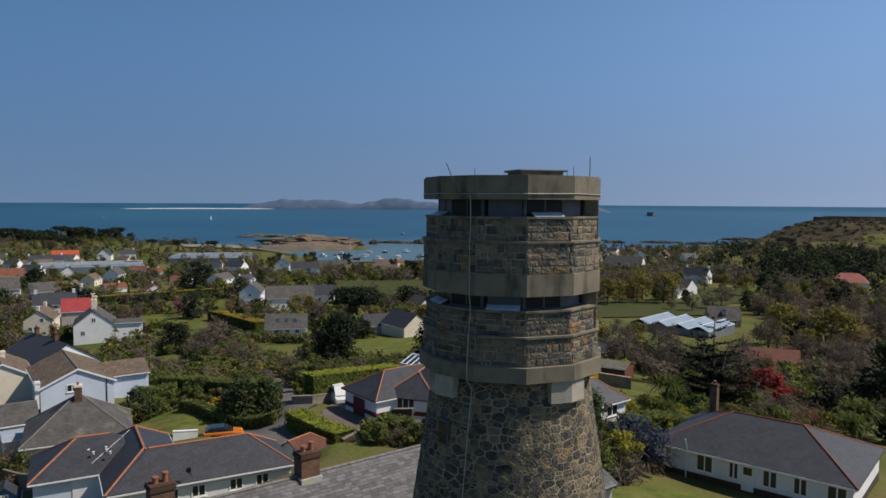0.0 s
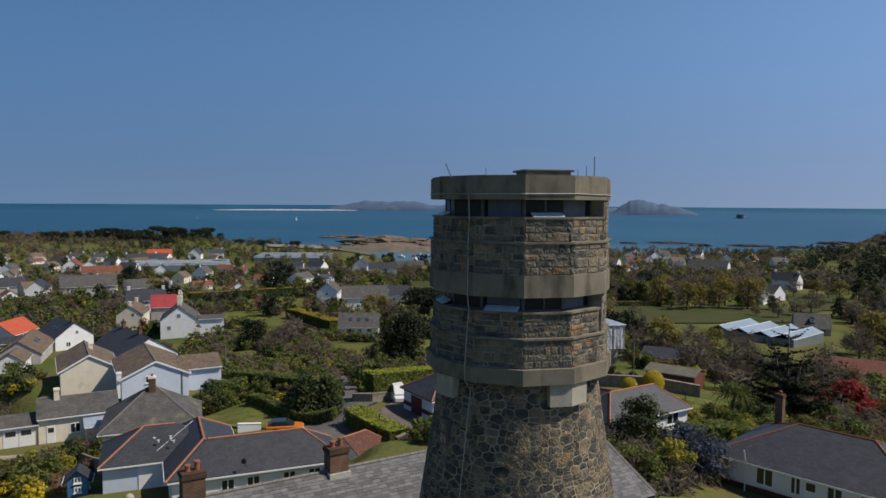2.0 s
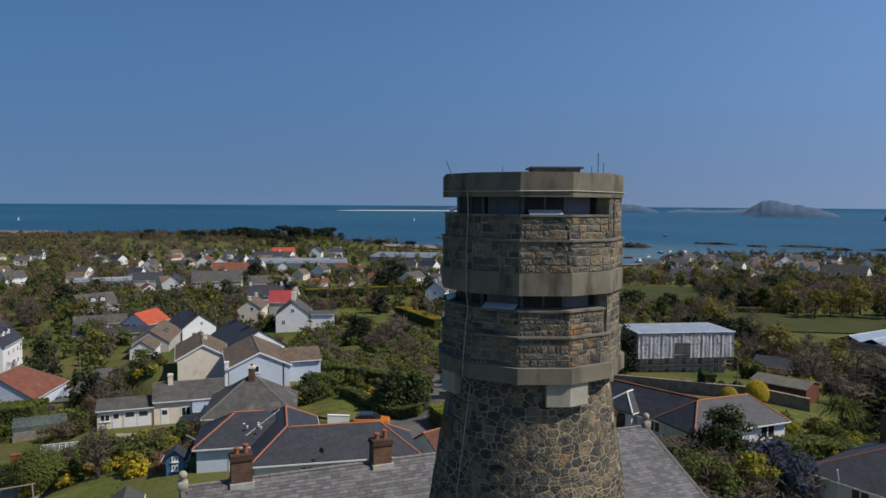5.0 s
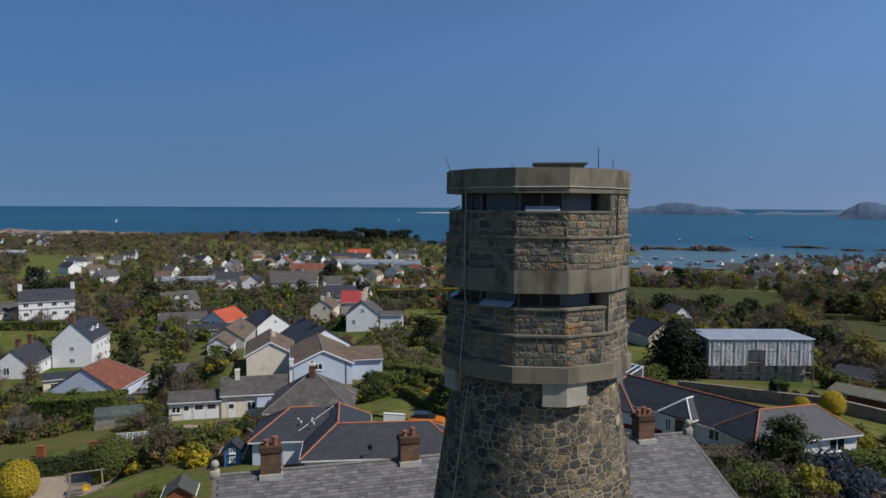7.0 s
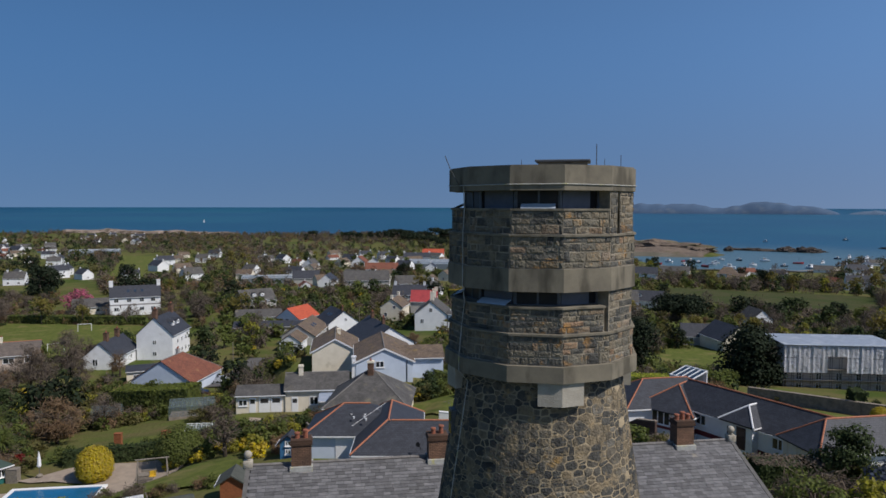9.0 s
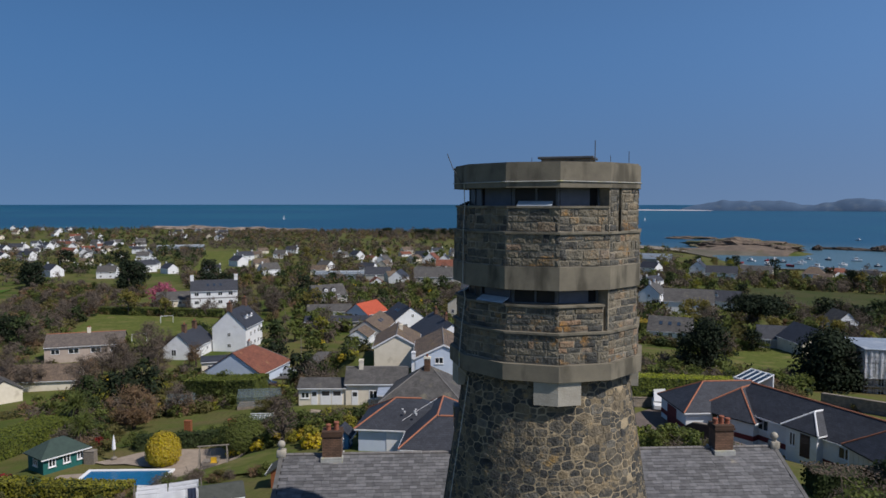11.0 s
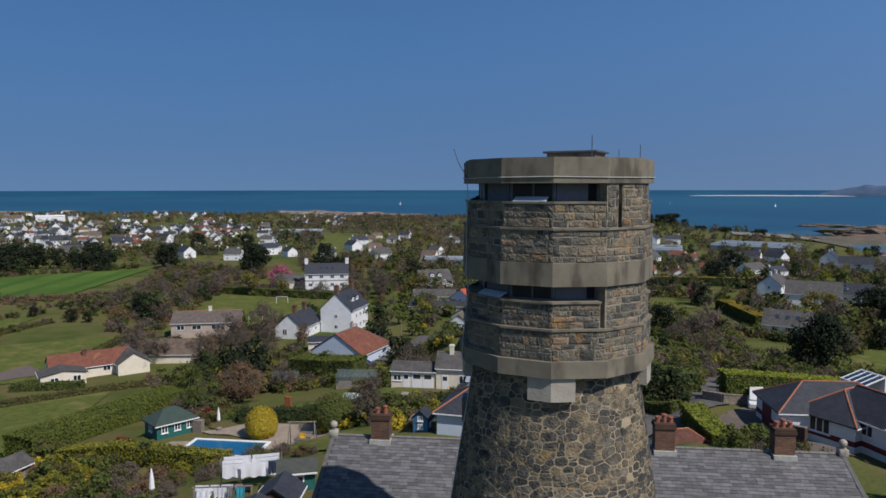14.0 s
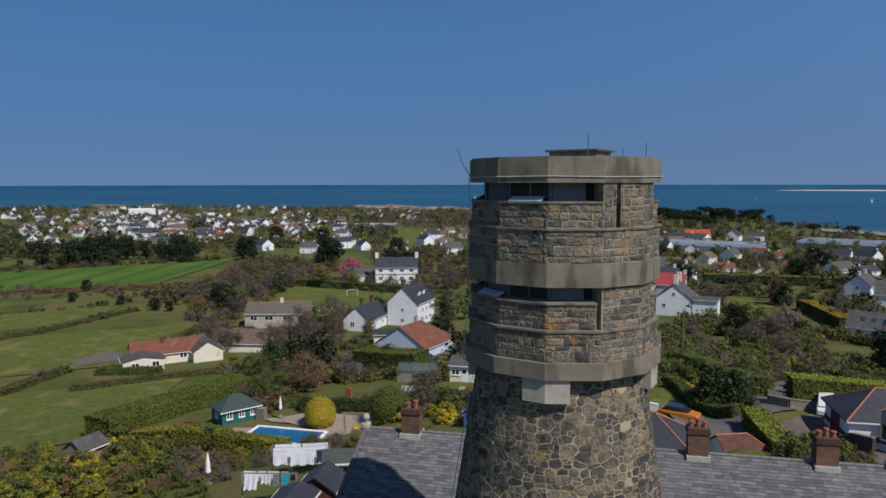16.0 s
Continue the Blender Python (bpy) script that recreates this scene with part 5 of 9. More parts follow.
villa("low white house with pale roof", 76.6, 273.9, 60, 9.8, 7.8, 2.94, 2.94, M_WHITE, M_SLATE_OLD, wins=WS, far=True)
villa("long white house with grey roof on the shore road", 87, 428, -28, 24.0, 9.0, 5.00, 4.00, M_WHITE, M_SLATE_OLD, wins=W2, chim=((-11, 0),), far=True)
villa("bungalow with pink-red tiled roof", 180, 337, -25, 16.0, 10.0, 3.00, 4.00, M_WHITE, mat("pink_red_tile", (0.42, 0.15, 0.12), (0.33, 0.12, 0.1), 0.85, 0.8), (4, 4), wins=WS, far=True)
villa("small white-painted shed with white roof", 155, 290, -20, 9.0, 5.0, 2.50, 1.40, M_WHITE, M_WHITE, name="shed", cat="shed", far=True)
villa("dark-roofed cottage with white dormer by the glasshouse", 72.5, 197, -10, 9.3, 7.4, 2.51, 3.34, M_GREYWALL, M_SLATE_OLD, wins=WS, dormers=1)
villa("house with bright orange tiled roof", -297, 455, 28, 17.0, 9.0, 3.20, 4.00, M_GREYWALL, M_TILE_ORANGE, wins=WS, far=True)
villa("white gabled house at the end of the lane", -272, 462, 110, 12.0, 9.0, 4.20, 4.00, M_WHITE, M_SLATE, wins=(("L", 0, 2, 1.4, 1.4),), far=True)
villa("pale house with tiled roof above the harbour", -62, 387, 8, 10.0, 9.0, 5.20, 3.20, M_WHITE, M_TILE_BROWN, (3, 3), wins=W2, far=True)
villa("white house with slate roof near the harbour", -123, 392, 100, 11.0, 9.0, 4.50, 3.80, M_WHITE, M_SLATE, wins=W2, chim=((4, 0), (-4, 0)), far=True)
villa("grey-roofed white house near the slipway", -104, 372, 14, 16.0, 8.0, 3.80, 3.40, M_WHITE, M_SLATE, wins=WS, far=True)
villa("low slate-roofed cottage near the slipway", -98, 418, 10, 18.0, 8.0, 3.00, 3.20, M_CREAM, M_SLATE_OLD, wins=WS, far=True)
villa("stone house with slate roof and blue dormers", -180, 155.5, 70, 12.3, 8.5, 4.37, 3.61, M_GREYWALL, M_SLATE_OLD, wins=W2, dormers=2, far=True)
villa("white low workshop with patched roof", -158.3, 136.8, 46, 14.0, 6.5, 2.43, 1.87, M_WHITE, M_SLATE_OLD, wins=WS[:3], far=True)
villa("white gabled house with bright red roof", -144.7, 140, 100, 11.2, 8.4, 2.79, 2.98, M_WHITE, M_TILE_ORANGE, wins=(("L", 0, 2, 1.2, 1.2),), far=True)
villa("white garage with dark door beside a brown roof", -116, 108.5, 120, 7.5, 5.2, 2.54, 1.69, M_WHITE, M_TILE_BROWN, name="garage", cat="garage")
villa("dark low flat-roofed long shed", -140.7, 124.8, 42, 20.4, 6.5, 2.23, 1.11, M_GREYWALL, M_SLATE, name="shed", cat="shed")
villa("long chapel-like hall with grey slate roof", -196, 240, 38, 21.0, 10.0, 4.50, 4.00, M_GREYWALL, M_SLATE_OLD, wins=WS, far=True)
villa("white house with slate roof near the hall", -175.1, 245.7, 44, 13.9, 8.0, 3.58, 3.18, M_WHITE, M_SLATE_OLD, wins=WS, far=True)
villa("saw-toothed grey slate-roofed workshop", -237, 243, 43, 13.0, 8.0, 3.40, 3.40, M_GREYWALL, M_SLATE, name="workshop", cat="workshop", far=True)
villa("white gabled cottage with slate roof", -218, 238, 120, 11.0, 8.0, 3.20, 3.20, M_WHITE, M_SLATE, wins=(("L", 0, 1.8, 1.2, 1.2),), far=True)
villa("white house with red roof and chimney", -290, 352, 120, 15.0, 10.0, 3.60, 4.00, M_WHITE, M_TILE_RED, wins=WS, chim=((3, 0),), far=True)
villa("white low house with long red roof", -249, 322, 36, 20.0, 9.0, 3.00, 3.40, M_WHITE, M_TILE_RED, wins=WS, far=True)
villa("grey slate house with end chimneys", -276, 400, 36, 19.0, 9.0, 4.60, 3.20, M_WHITE, M_SLATE, wins=W2, chim=((-9, 0), (9, 0)), far=True)
villa("white house with tall chimneys behind the red roof", -141.7, 197.3, 30, 12.4, 8.6, 4.77, 3.24, M_WHITE, M_SLATE, wins=W2, chim=((-5.5, 0), (5.5, 0)), far=True)
villa("white gabled house beside the evergreen hedge", -146.8, 219.9, 110, 9.7, 7.7, 4.26, 3.10, M_WHITE, M_SLATE_OLD, wins=(("L", 0, 2, 1.2, 1.2),), chim=((3, 0),), far=True)

# more houses of the parish: a few kinds, repeated down to the shore
KINDS = [
    villa("white gabled parish house with slate roof", -500, 150, 70, 13.0, 9.0, 4.60, 3.60, M_WHITE, M_SLATE, wins=WF, chim=((5.5, 0),), group="parish houses", far=True),
    villa("white parish bungalow with grey roof", -470, 110, 75, 15.0, 9.0, 2.80, 3.20, M_WHITE, M_SLATE_OLD, wins=WF[:4], group="parish houses", far=True),
    villa("white parish bungalow with red tiled roof", -560, 180, 60, 14.0, 9.0, 2.80, 3.20, M_WHITE, M_TILE_RED, wins=WF[:4], chim=((3, 0),), group="parish houses", far=True),
    villa("white two-storey parish house with end chimneys", -540, 120, 80, 14.0, 9.0, 5.40, 3.40, M_WHITE, M_SLATE, wins=WF, chim=((-6.5, 0), (6.5, 0)), group="parish houses", far=True),
    villa("cream parish house with brown roof", -600, 160, 70, 12.0, 8.0, 4.20, 3.20, M_CREAM, M_TILE_BROWN, wins=WF, group="parish houses", far=True),
    villa("white parish house gable to the lane", -620, 200, 160, 12.0, 9.0, 4.60, 3.80, M_WHITE, M_SLATE_OLD, wins=WF, chim=((-4.5, 0),), group="parish houses", far=True),
]
HOUSES = []


def settle(az0, az1, r0, r1, count, seed, gap=17):
    rg = random.Random(seed)
    made = tries = 0
    while made < count and tries < count * 30:
        tries += 1
        az, r = rg.uniform(az0, az1), math.sqrt(rg.uniform(r0 * r0, r1 * r1))
        x, y = polar(az, r)
        if r > coast(az) - 90 or any(math.hypot(x - a, y - b) < gap for a, b in HOUSES):
            continue
        HOUSES.append((x, y))
        made += 1
        h = copy_thing(rg.choice(KINDS), pose(x, y, G(x, y), 0, 0, az - 90 + rg.choice((-35, -10, 20, 60, 90, 120)) + rg.uniform(-12, 12)))
        k = rg.uniform(0.62, 0.85)
        h.scale = (k, k, k)


settle(152, 176, 480, 780, 95, 1, 14)
settle(154, 177, 760, 1080, 44, 2, 14)
settle(156, 178, 1080, 1440, 30, 22, 20)
settle(146, 154, 760, 1040, 8, 12, 20)
settle(118, 136, 300, 560, 34, 3)
settle(108, 120, 300, 430, 9, 4)
settle(84, 100, 360, 560, 24, 5)
settle(72, 90, 420, 640, 20, 6)
settle(134, 148, 360, 620, 14, 7)
settle(150, 160, 400, 480, 8, 8)


def glasshouse(label, x, y, rz, L, W, bays, h=3.0, glazing=None):
    th = thing("glasshouse", label, "glasshouse", x, y, G(x, y), rz)
    bw = W / bays
    bm = bmesh.new()
    box(bm, -L / 2, L / 2, -W / 2, W / 2, -1, h)
    part("glass_wall", bm, M_GLASSHOUSE, th)
    for i in range(bays):
        rb, top = roof_solid(L, bw, bw * 0.2, 0, 0, 0.0, 0.05, 0.06)
        rf = part("glass_roof", rb, glazing or M_GLASSHOUSE, th, "", False, pose(0, -W / 2 + bw * (i + 0.5), h))
        part("glazing_bar", boxes((-L / 2, L / 2, -0.08, 0.08, bw * 0.2 - 0.02, bw * 0.2 + 0.08), (-L / 2, L / 2, -bw / 2 - 0.06, -bw / 2 + 0.06, -0.05, 0.08)), M_TRIM, rf)
    return th


villa("long white flat-roofed hall on the far shore", *polar(167.3, 1045), 80, 34.0, 12.0, 7.0, 1.5, M_WHITE, M_WHITE, wins=WF, far=True)
villa("white gabled hall on the far shore", *polar(169.6, 1030), 60, 22.0, 12.0, 6.0, 4.0, M_WHITE, M_TILE_BROWN, wins=WF, far=True)
glasshouse("large grey-glazed nursery glasshouse", -237, 378, 27, 62.0, 26.0, 4, 3.6)
glasshouse("broad white-shaded glasshouse near the beach", -196, 468, 12, 52.0, 38.0, 6, 3.6)
glasshouse("low glasshouse among the cottages", -258, 236, 44, 26.0, 9.0, 2)
# the sky reflected in the panes is put into this pale blue glazing
glasshouse("pale blue glasshouse with many ridges", 55.5, 180, 50, 18.0, 23.0, 4, 2.4, mat("sky_tinted_glazing", (0.27, 0.34, 0.42), (0.21, 0.27, 0.34), 0.35, 0.3, spec=0.6))
glasshouse("distant glasshouse behind the fields", -560, 330, 60, 40.0, 16.0, 3)


def clear_glass():
    m = bpy.data.materials.new("clear_greenhouse_glass")
    m.use_nodes = True
    nd, lk = m.node_tree.nodes, m.node_tree.links
    b, tr, mx = nd["Principled BSDF"], nd.new("ShaderNodeBsdfTransparent"), nd.new("ShaderNodeMixShader")
    b.inputs["Base Color"].default_value, b.inputs["Roughness"].default_value = (0.2, 0.25, 0.27, 1), 0.15
    mx.inputs[0].default_value = 0.16
    lk.new(tr.outputs[0], mx.inputs[1])
    lk.new(b.outputs[0], mx.inputs[2])
    lk.new(mx.outputs[0], nd["Material Output"].inputs["Surface"])
    return m


M_CLEAR = clear_glass()


def garden_glasshouse(label, x, y, rz, L, W, h, rise, base=0.5, bar=None):
    """Slim white glazing bars over a low wall, a pane in every bay."""
    th = thing("garden_glasshouse", label, "glasshouse", x, y, G(x, y), rz)
    part("base_wall", boxes((-L / 2, L / 2, -W / 2, W / 2, -0.8, base)), M_WALLSTONE, th)
    n = max(4, int(L / 0.62))
    for i in range(n + 1):
        u = -L / 2 + L * i / n
        part("glazing_bar", tube(bmesh.new(), [(u, -W / 2, base), (u, -W / 2, h), (u, 0, h + rise), (u, W / 2, h), (u, W / 2, base)], 0.028, 4), bar or M_TRIM, th)
    for v, z in ((-W / 2, h), (W / 2, h), (0, h + rise)):
        part("rail", tube(bmesh.new(), [(-L / 2, v, z), (L / 2, v, z)], 0.035, 4), bar or M_TRIM, th)
    for i in range(n):
        u0, u1 = -L / 2 + L * i / n + 0.03, -L / 2 + L * (i + 1) / n - 0.03
        for sg in (-1, 1):
            part("pane", boxes((u0, u1, sg * W / 2 - 0.006, sg * W / 2 + 0.006, base, h)), M_CLEAR, th)
            a = math.degrees(math.atan2(rise, W / 2))
            sl = math.hypot(rise, W / 2)
            part("pane", boxes((u0, u1, -sl / 2 + 0.04, sl / 2 - 0.04, -0.006, 0.006)), M_CLEAR, th, "", False, pose(0, sg * W / 4, h + rise / 2, -sg * a))
    return th


garden_glasshouse("large garden glasshouse with dull green bars on a low wall", -80.5, 49.6, 46, 6.6, 3.2, 2.0, 0.9, bar=mat("dull_green_bar", (0.12, 0.16, 0.145), (0.09, 0.12, 0.11), 0.6, 3))
garden_glasshouse("small white-framed garden glasshouse", -63.0, 37.2, 40, 3.8, 2.2, 1.1, 0.6, 0.2)
garden_glasshouse("old lean garden glasshouse", -94.0, 44.0, 50, 4.4, 2.6, 1.7, 0.7, bar=MATS["dull_green_bar"])

# block of flats wrapped in white scaffold sheeting
oo = thing("scaffolded_building", "three-storey building wrapped in white scaffold sheeting under a tin roof", "building", 2.3, 112.6, -15.1, 27)
oo.scale = (0.78, 0.8, 0.84)
part("wall", boxes((-10.5, 10.5, -5, 5, -2, 8.4)), mat("pinkish_render", (0.5, 0.44, 0.40), (0.42, 0.37, 0.34), 0.9, 0.8), oo)
M_SHEET = thin_sheet(mat("white_sheeting", (0.90, 0.90, 0.92), (0.80, 0.81, 0.84), 0.6, 0.8, 0.5, 2.0), 0.35)


def sheeting(i0, i1, z0, z1):
    """One rippled run of sheeting across bays i0 to i1."""
    bm = bmesh.new()
    rows = []
    for i in range(i0 * 2, i1 * 2 + 1):
        x, y = -11.5 + i * 23 / 48, -6.3 + 0.10 * (i % 2) + 0.05 * math.sin(i * 1.9)
        rows.append([bm.verts.new((x, y + 0.06 * math.sin(i * 0.7 + z), z)) for z in (z0, (z0 + z1) / 2, z1)])
    for p, q in zip(rows, rows[1:]):
        for k in (0, 1):
            bm.faces.new((p[k], q[k], q[k + 1], p[k + 1]))
    bmesh.ops.solidify(bm, geom=bm.faces[:], thickness=0.03)
    part("sheeting", bm, M_SHEET, oo, "white translucent scaffold sheeting")


sheeting(0, 9, 3.4, 8.6)
sheeting(13, 24, 3.4, 8.6)
sheeting(9, 13, 6.6, 8.6)
for x in (-11.55, 11.48):
    part("sheeting", boxes((x, x + 0.05, -6.2, 5.5, 4.2, 8.6)), M_SHEET, oo)
part("temporary_roof", boxes((-11.8, 11.8, -6.5, 5.8, 8.7, 8.92), bevel=0.05), mat("tin_sheet", (0.36, 0.41, 0.48), (0.26, 0.30, 0.36), 0.55, 1.2, metal=0.3, dirt=(0.45, 0.48, 0.52), dscale=0.5), oo, "pale corrugated tin roof")
for i in range(13):
    x = -11.5 + i * 23 / 12
    for y in (-6.2, -5.3):
        part("scaffold_tube", tube(bmesh.new(), [(x, y, -1), (x, y, 8.7)], 0.06, 4), M_STEEL, oo)
for z in (0.2, 1.1, 1.9, 2.8, 3.3, 6.3):
    part("scaffold_tube", tube(bmesh.new(), [(-11.6, -6.2, z), (11.6, -6.2, z)], 0.06, 4), M_STEEL, oo)
part("scaffold_board", boxes((-11.6, 11.6, -6.2, -5.2, 1.75, 1.82), (-11.6, 11.6, -6.2, -5.2, 3.95, 4.02)), M_WOODGREY, oo)
for i in range(5):
    for z in (0.4, 2.5):
        window(oo, pose(-8 + i * 4, -5, z), 1.2, 1.5)

# sheds and small buildings
villa("red-brown timber cabin with felt roof and porch arch", 18.0, 86.0, -28, 7.4, 4.6, 2.3, 0.55, mat("cabin_timber", (0.15, 0.05, 0.032), (0.105, 0.038, 0.026), 0.8, 4), mat("mossy_felt", (0.15, 0.14, 0.11), (0.10, 0.095, 0.075), 0.95, 1.2), wins=(("F", -2, 1.3, 1.0, 0.9),), name="timber_cabin", cat="cabin")
villa("dark-roofed grey timber garden shed", 20.0, 112.0, -20, 7.5, 4.8, 2.31, 1.15, M_WOODGREY, M_SLATE, name="shed", cat="shed")
villa("dull red-roofed low outbuilding among bare trees", 59, 129.3, -20, 13.2, 7.6, 2.27, 1.9, M_GREYWALL, tiled("dull_red_tile", (0.20, 0.072, 0.05), (0.14, 0.055, 0.042), 0.3, 0.3, 0.85), name="outbuilding", cat="outbuilding")
villa("small brick garage with red-brown tiled hipped roof", -18.2, 42.6, 60, 4.6, 4.2, 1.5, 1.3, M_WHITE, tiled("red_brown_tile", (0.15, 0.062, 0.045), (0.10, 0.045, 0.035), 0.3, 0.3, 0.85), (0, 1.8), M_RIDGE, name="garage", cat="garage", z=-10.45)
villa("green-painted timber summerhouse with felt hip roof", -72, 15.0, 92, 4.9, 3.6, 2.1, 1.2, M_GREENWOOD, mat("green_felt", (0.045, 0.072, 0.06), (0.035, 0.055, 0.048), 0.9, 2), (1.7, 1.7), name="summerhouse", cat="summerhouse",
      wins=(("F", -1.5, 1.2, 0.8, 1.0), ("F", 0.1, 1.2, 0.8, 1.0), ("F", 1.6, 1.2, 0.7, 1.0), ("L", 0, 1.2, 1.0, 1.0)), z=-15.4)
M_FELT = mat("grey_green_felt", (0.075, 0.082, 0.072), (0.055, 0.06, 0.052), 0.95, 2)
villa("dark green garden shed with flat felt roof", -30.6, 8.4, 60, 2.6, 2.3, 1.9, 0.4, M_GREENWOOD, M_FELT, name="shed", cat="shed", z=-7.3, wins=(("F", 0, 1.1, 1.0, 0.7),))
villa("red-brown timber shed with felt roof", -25.7, 4.2, 135, 2.6, 2.2, 1.8, 0.75, mat("red_brown_timber", (0.12, 0.045, 0.03), (0.085, 0.032, 0.022), 0.8, 4), M_SLATE, name="shed", cat="shed", z=-6.4)
villa("low dark-roofed lean-to beside the timber shed", -23.9, 1.2, 135, 3.0, 2.0, 1.7, 0.4, M_WOODGREY, M_SLATE, name="shed", cat="shed", z=-6.1)
villa("blue playhouse with white windows", -38.0, 27.2, 122, 1.6, 1.5, 1.7, 0.65, mat("bright_blue_wood", (0.05, 0.17, 0.33), (0.04, 0.13, 0.27), 0.7, 4), M_SLATE, name="playhouse", cat="playhouse", wins=(("L", 0, 1.5, 0.55, 0.5), ("L", 0, 0.7, 0.55, 0.5), ("F", 0, 0.75, 0.5, 0.45)), z=-9.3)
villa("small grey-roofed field shed", -72.0, -2.6, 120, 3.4, 2.6, 1.8, 0.9, M_WOODGREY, M_SLATE_OLD, name="shed", cat="shed")
villa("orange timber summer shed with green felt roof", -32.6, 15.6, 128, 2.0, 1.7, 1.6, 0.55, M_WOOD, M_FELT, name="shed", cat="shed", z=-7.9)

# ---- grounds: fields, lawns, roads ----
def patch(name, label, category, corners, material, lift=0.12, n=14, stripes=None, rim=None):
    """A piece of ground between four corners, laid over the land."""
    (ax, ay), (bx, by), (cx, cy), (dx, dy) = corners
    verts, faces = [], []
    for i in range(n + 1):
        for j in range(n + 1):
            u, v = i / n, j / n
            wob = 0.35 * noise.noise((i * 0.9, j * 0.9, ax)) * (1 if i in (0, n) or j in (0, n) else 0)
            x = (ax * (1 - u) + bx * u) * (1 - v) + (dx * (1 - u) + cx * u) * v + wob
            y = (ay * (1 - u) + by * u) * (1 - v) + (dy * (1 - u) + cy * u) * v + wob
            verts.append((x, y, G(x, y) + lift + 0.06))
    for i in range(n):
        for j in range(n):
            a = i * (n + 1) + j
            faces.append((a, a + n + 1, a + n + 2, a + 1))
    o = raw(name, verts, faces, [material] + ([stripes] if stripes else []), smooth=True)
    if stripes:
        for k, p in enumerate(o.data.polygons):
            p.material_index = 1 if (k % n) % 3 == 1 else 0
    BLOCKED.append([(ax, ay), (bx, by), (cx, cy), (dx, dy)])
    return tagged(o, label, category, kind="structure")


BLOCKED = []
M_MEADOW = mat("rough_meadow", (0.052, 0.066, 0.025), (0.072, 0.068, 0.034), 0.95, 0.2, 0.4, 4, dirt=(0.045, 0.060, 0.020), dscale=0.08, dlow=0.48, spec=0.05)
M_FIELD_B = mat("green_crop_field_dark", (0.06, 0.12, 0.022), (0.05, 0.10, 0.02), 0.95, 0.03, 0.3, 2, spec=0.05)
patch("field", "bright green striped crop field", "field", [(-253.5, 46.3), (-341.2, 110.9), (-362.0, 4.0), (-288.0, -30.0)], M_FIELD, 0.3, 18, M_FIELD_B)
patch("field", "green grazing field", "field", [(-147.3, -43.8), (-135.5, 15.0), (-169.0, 42.6), (-191.5, -38.8)], M_LAWN, 0.12)
patch("field", "rough green field strip", "field", [(-194.1, -43.4), (-191.3, 14.3), (-217.4, 34.1), (-227.2, -43.6)], M_LAWN, 0.12)
patch("field", "pale mown paddock", "field", [(-83.1, -29.8), (-84.0, 1.2), (-116.2, 21.9), (-130.2, -22.0)], M_LAWN, 0.12)
patch("field", "green playing field", "field", [(-160.9, 45.5), (-151.9, 84.6), (-179.0, 114.5), (-225.9, 93.9)], M_LAWN, 0.12)
patch("field", "green meadow beyond the gardens", "field", [(-59.5, 251.8), (11.8, 245.3), (8.0, 335.0), (-78.0, 322.0)], M_MEADOW, 0.3)
patch("field", "green meadow beside the bare trees", "field", [(13.5, 193.4), (74.0, 217.8), (95.3, 255.6), (17.6, 250.0)], M_MEADOW, 0.3)
patch("lawn", "green lawn below the dark cypress", "lawn", [(-32.1, 105.9), (-5.4, 106.1), (-7.1, 158.2), (-33.4, 150.9)], M_LAWN, 0.12)
patch("lawn", "small village lawn between garden trees", "lawn", [(-113.6, 193.1), (-103.2, 204.4), (-91.0, 184.4), (-98.8, 171.3)], M_LAWN, 0.15)
patch("lawn", "rough garden lawn below the bare thicket", "lawn", [(-73.2, 119.9), (-69.5, 127.0), (-55.3, 109.3), (-58.0, 100.0)], M_LAWN, 0.15)
patch("field", "green sloping field far off", "field", [(-365.0, 218.0), (-330.0, 232.0), (-452.0, 345.0), (-520.0, 330.0)], M_LAWN, 0.6)
patch("field", "far green field before the pines", "field", [(-235.0, 480.0), (-215.0, 495.0), (-240.0, 545.0), (-275.0, 540.0)], M_LAWN, 0.6)
patch("field", "far green field by the headland wood", "field", [(205.0, 350.0), (260.0, 360.0), (280.0, 420.0), (215.0, 400.0)], M_LAWN, 0.6)
patch("lawn", "sunlit lawn with flowerbeds beside the drive", "lawn", [(-43.4, 53.6), (-32.9, 48.0), (-28.9, 53.8), (-38.4, 63.1)], M_LAWN, 0.15)
patch("lawn", "lawn beside the bungalow", "lawn", [(7.0, 20.5), (17.9, 22.3), (13.9, 27.0), (8.0, 25.0)], M_LAWN, 0.15)
patch("lawn", "garden lawn under the swing", "lawn", [(-48.7, 12.2), (-37.1, 18.2), (-42.8, 25.8), (-53.4, 22.8)], M_LAWN, 0.15)
patch("lawn", "vegetable garden lawn", "lawn", [(-69.5, 29.3), (-58.0, 38.1), (-63.6, 43.8), (-75.1, 35.9)], M_LAWN, 0.15)
patch("lawn", "bright lawn behind the cabin", "lawn", [(13.8, 61.5), (25.5, 59.6), (29.3, 70.9), (17.7, 72.8)], M_LAWN, 0.15)
patch("lawn", "narrow garden lawn along the stone wall", "lawn", [(-1.7, 69.1), (15.7, 65.3), (16.7, 70.9), (-1.7, 76.6)], M_LAWN, 0.15)
M_DRIVE = mat("brown_paved_drive", (0.15, 0.12, 0.105), (0.11, 0.09, 0.08), 0.9, 1.2, 0.3, 20)
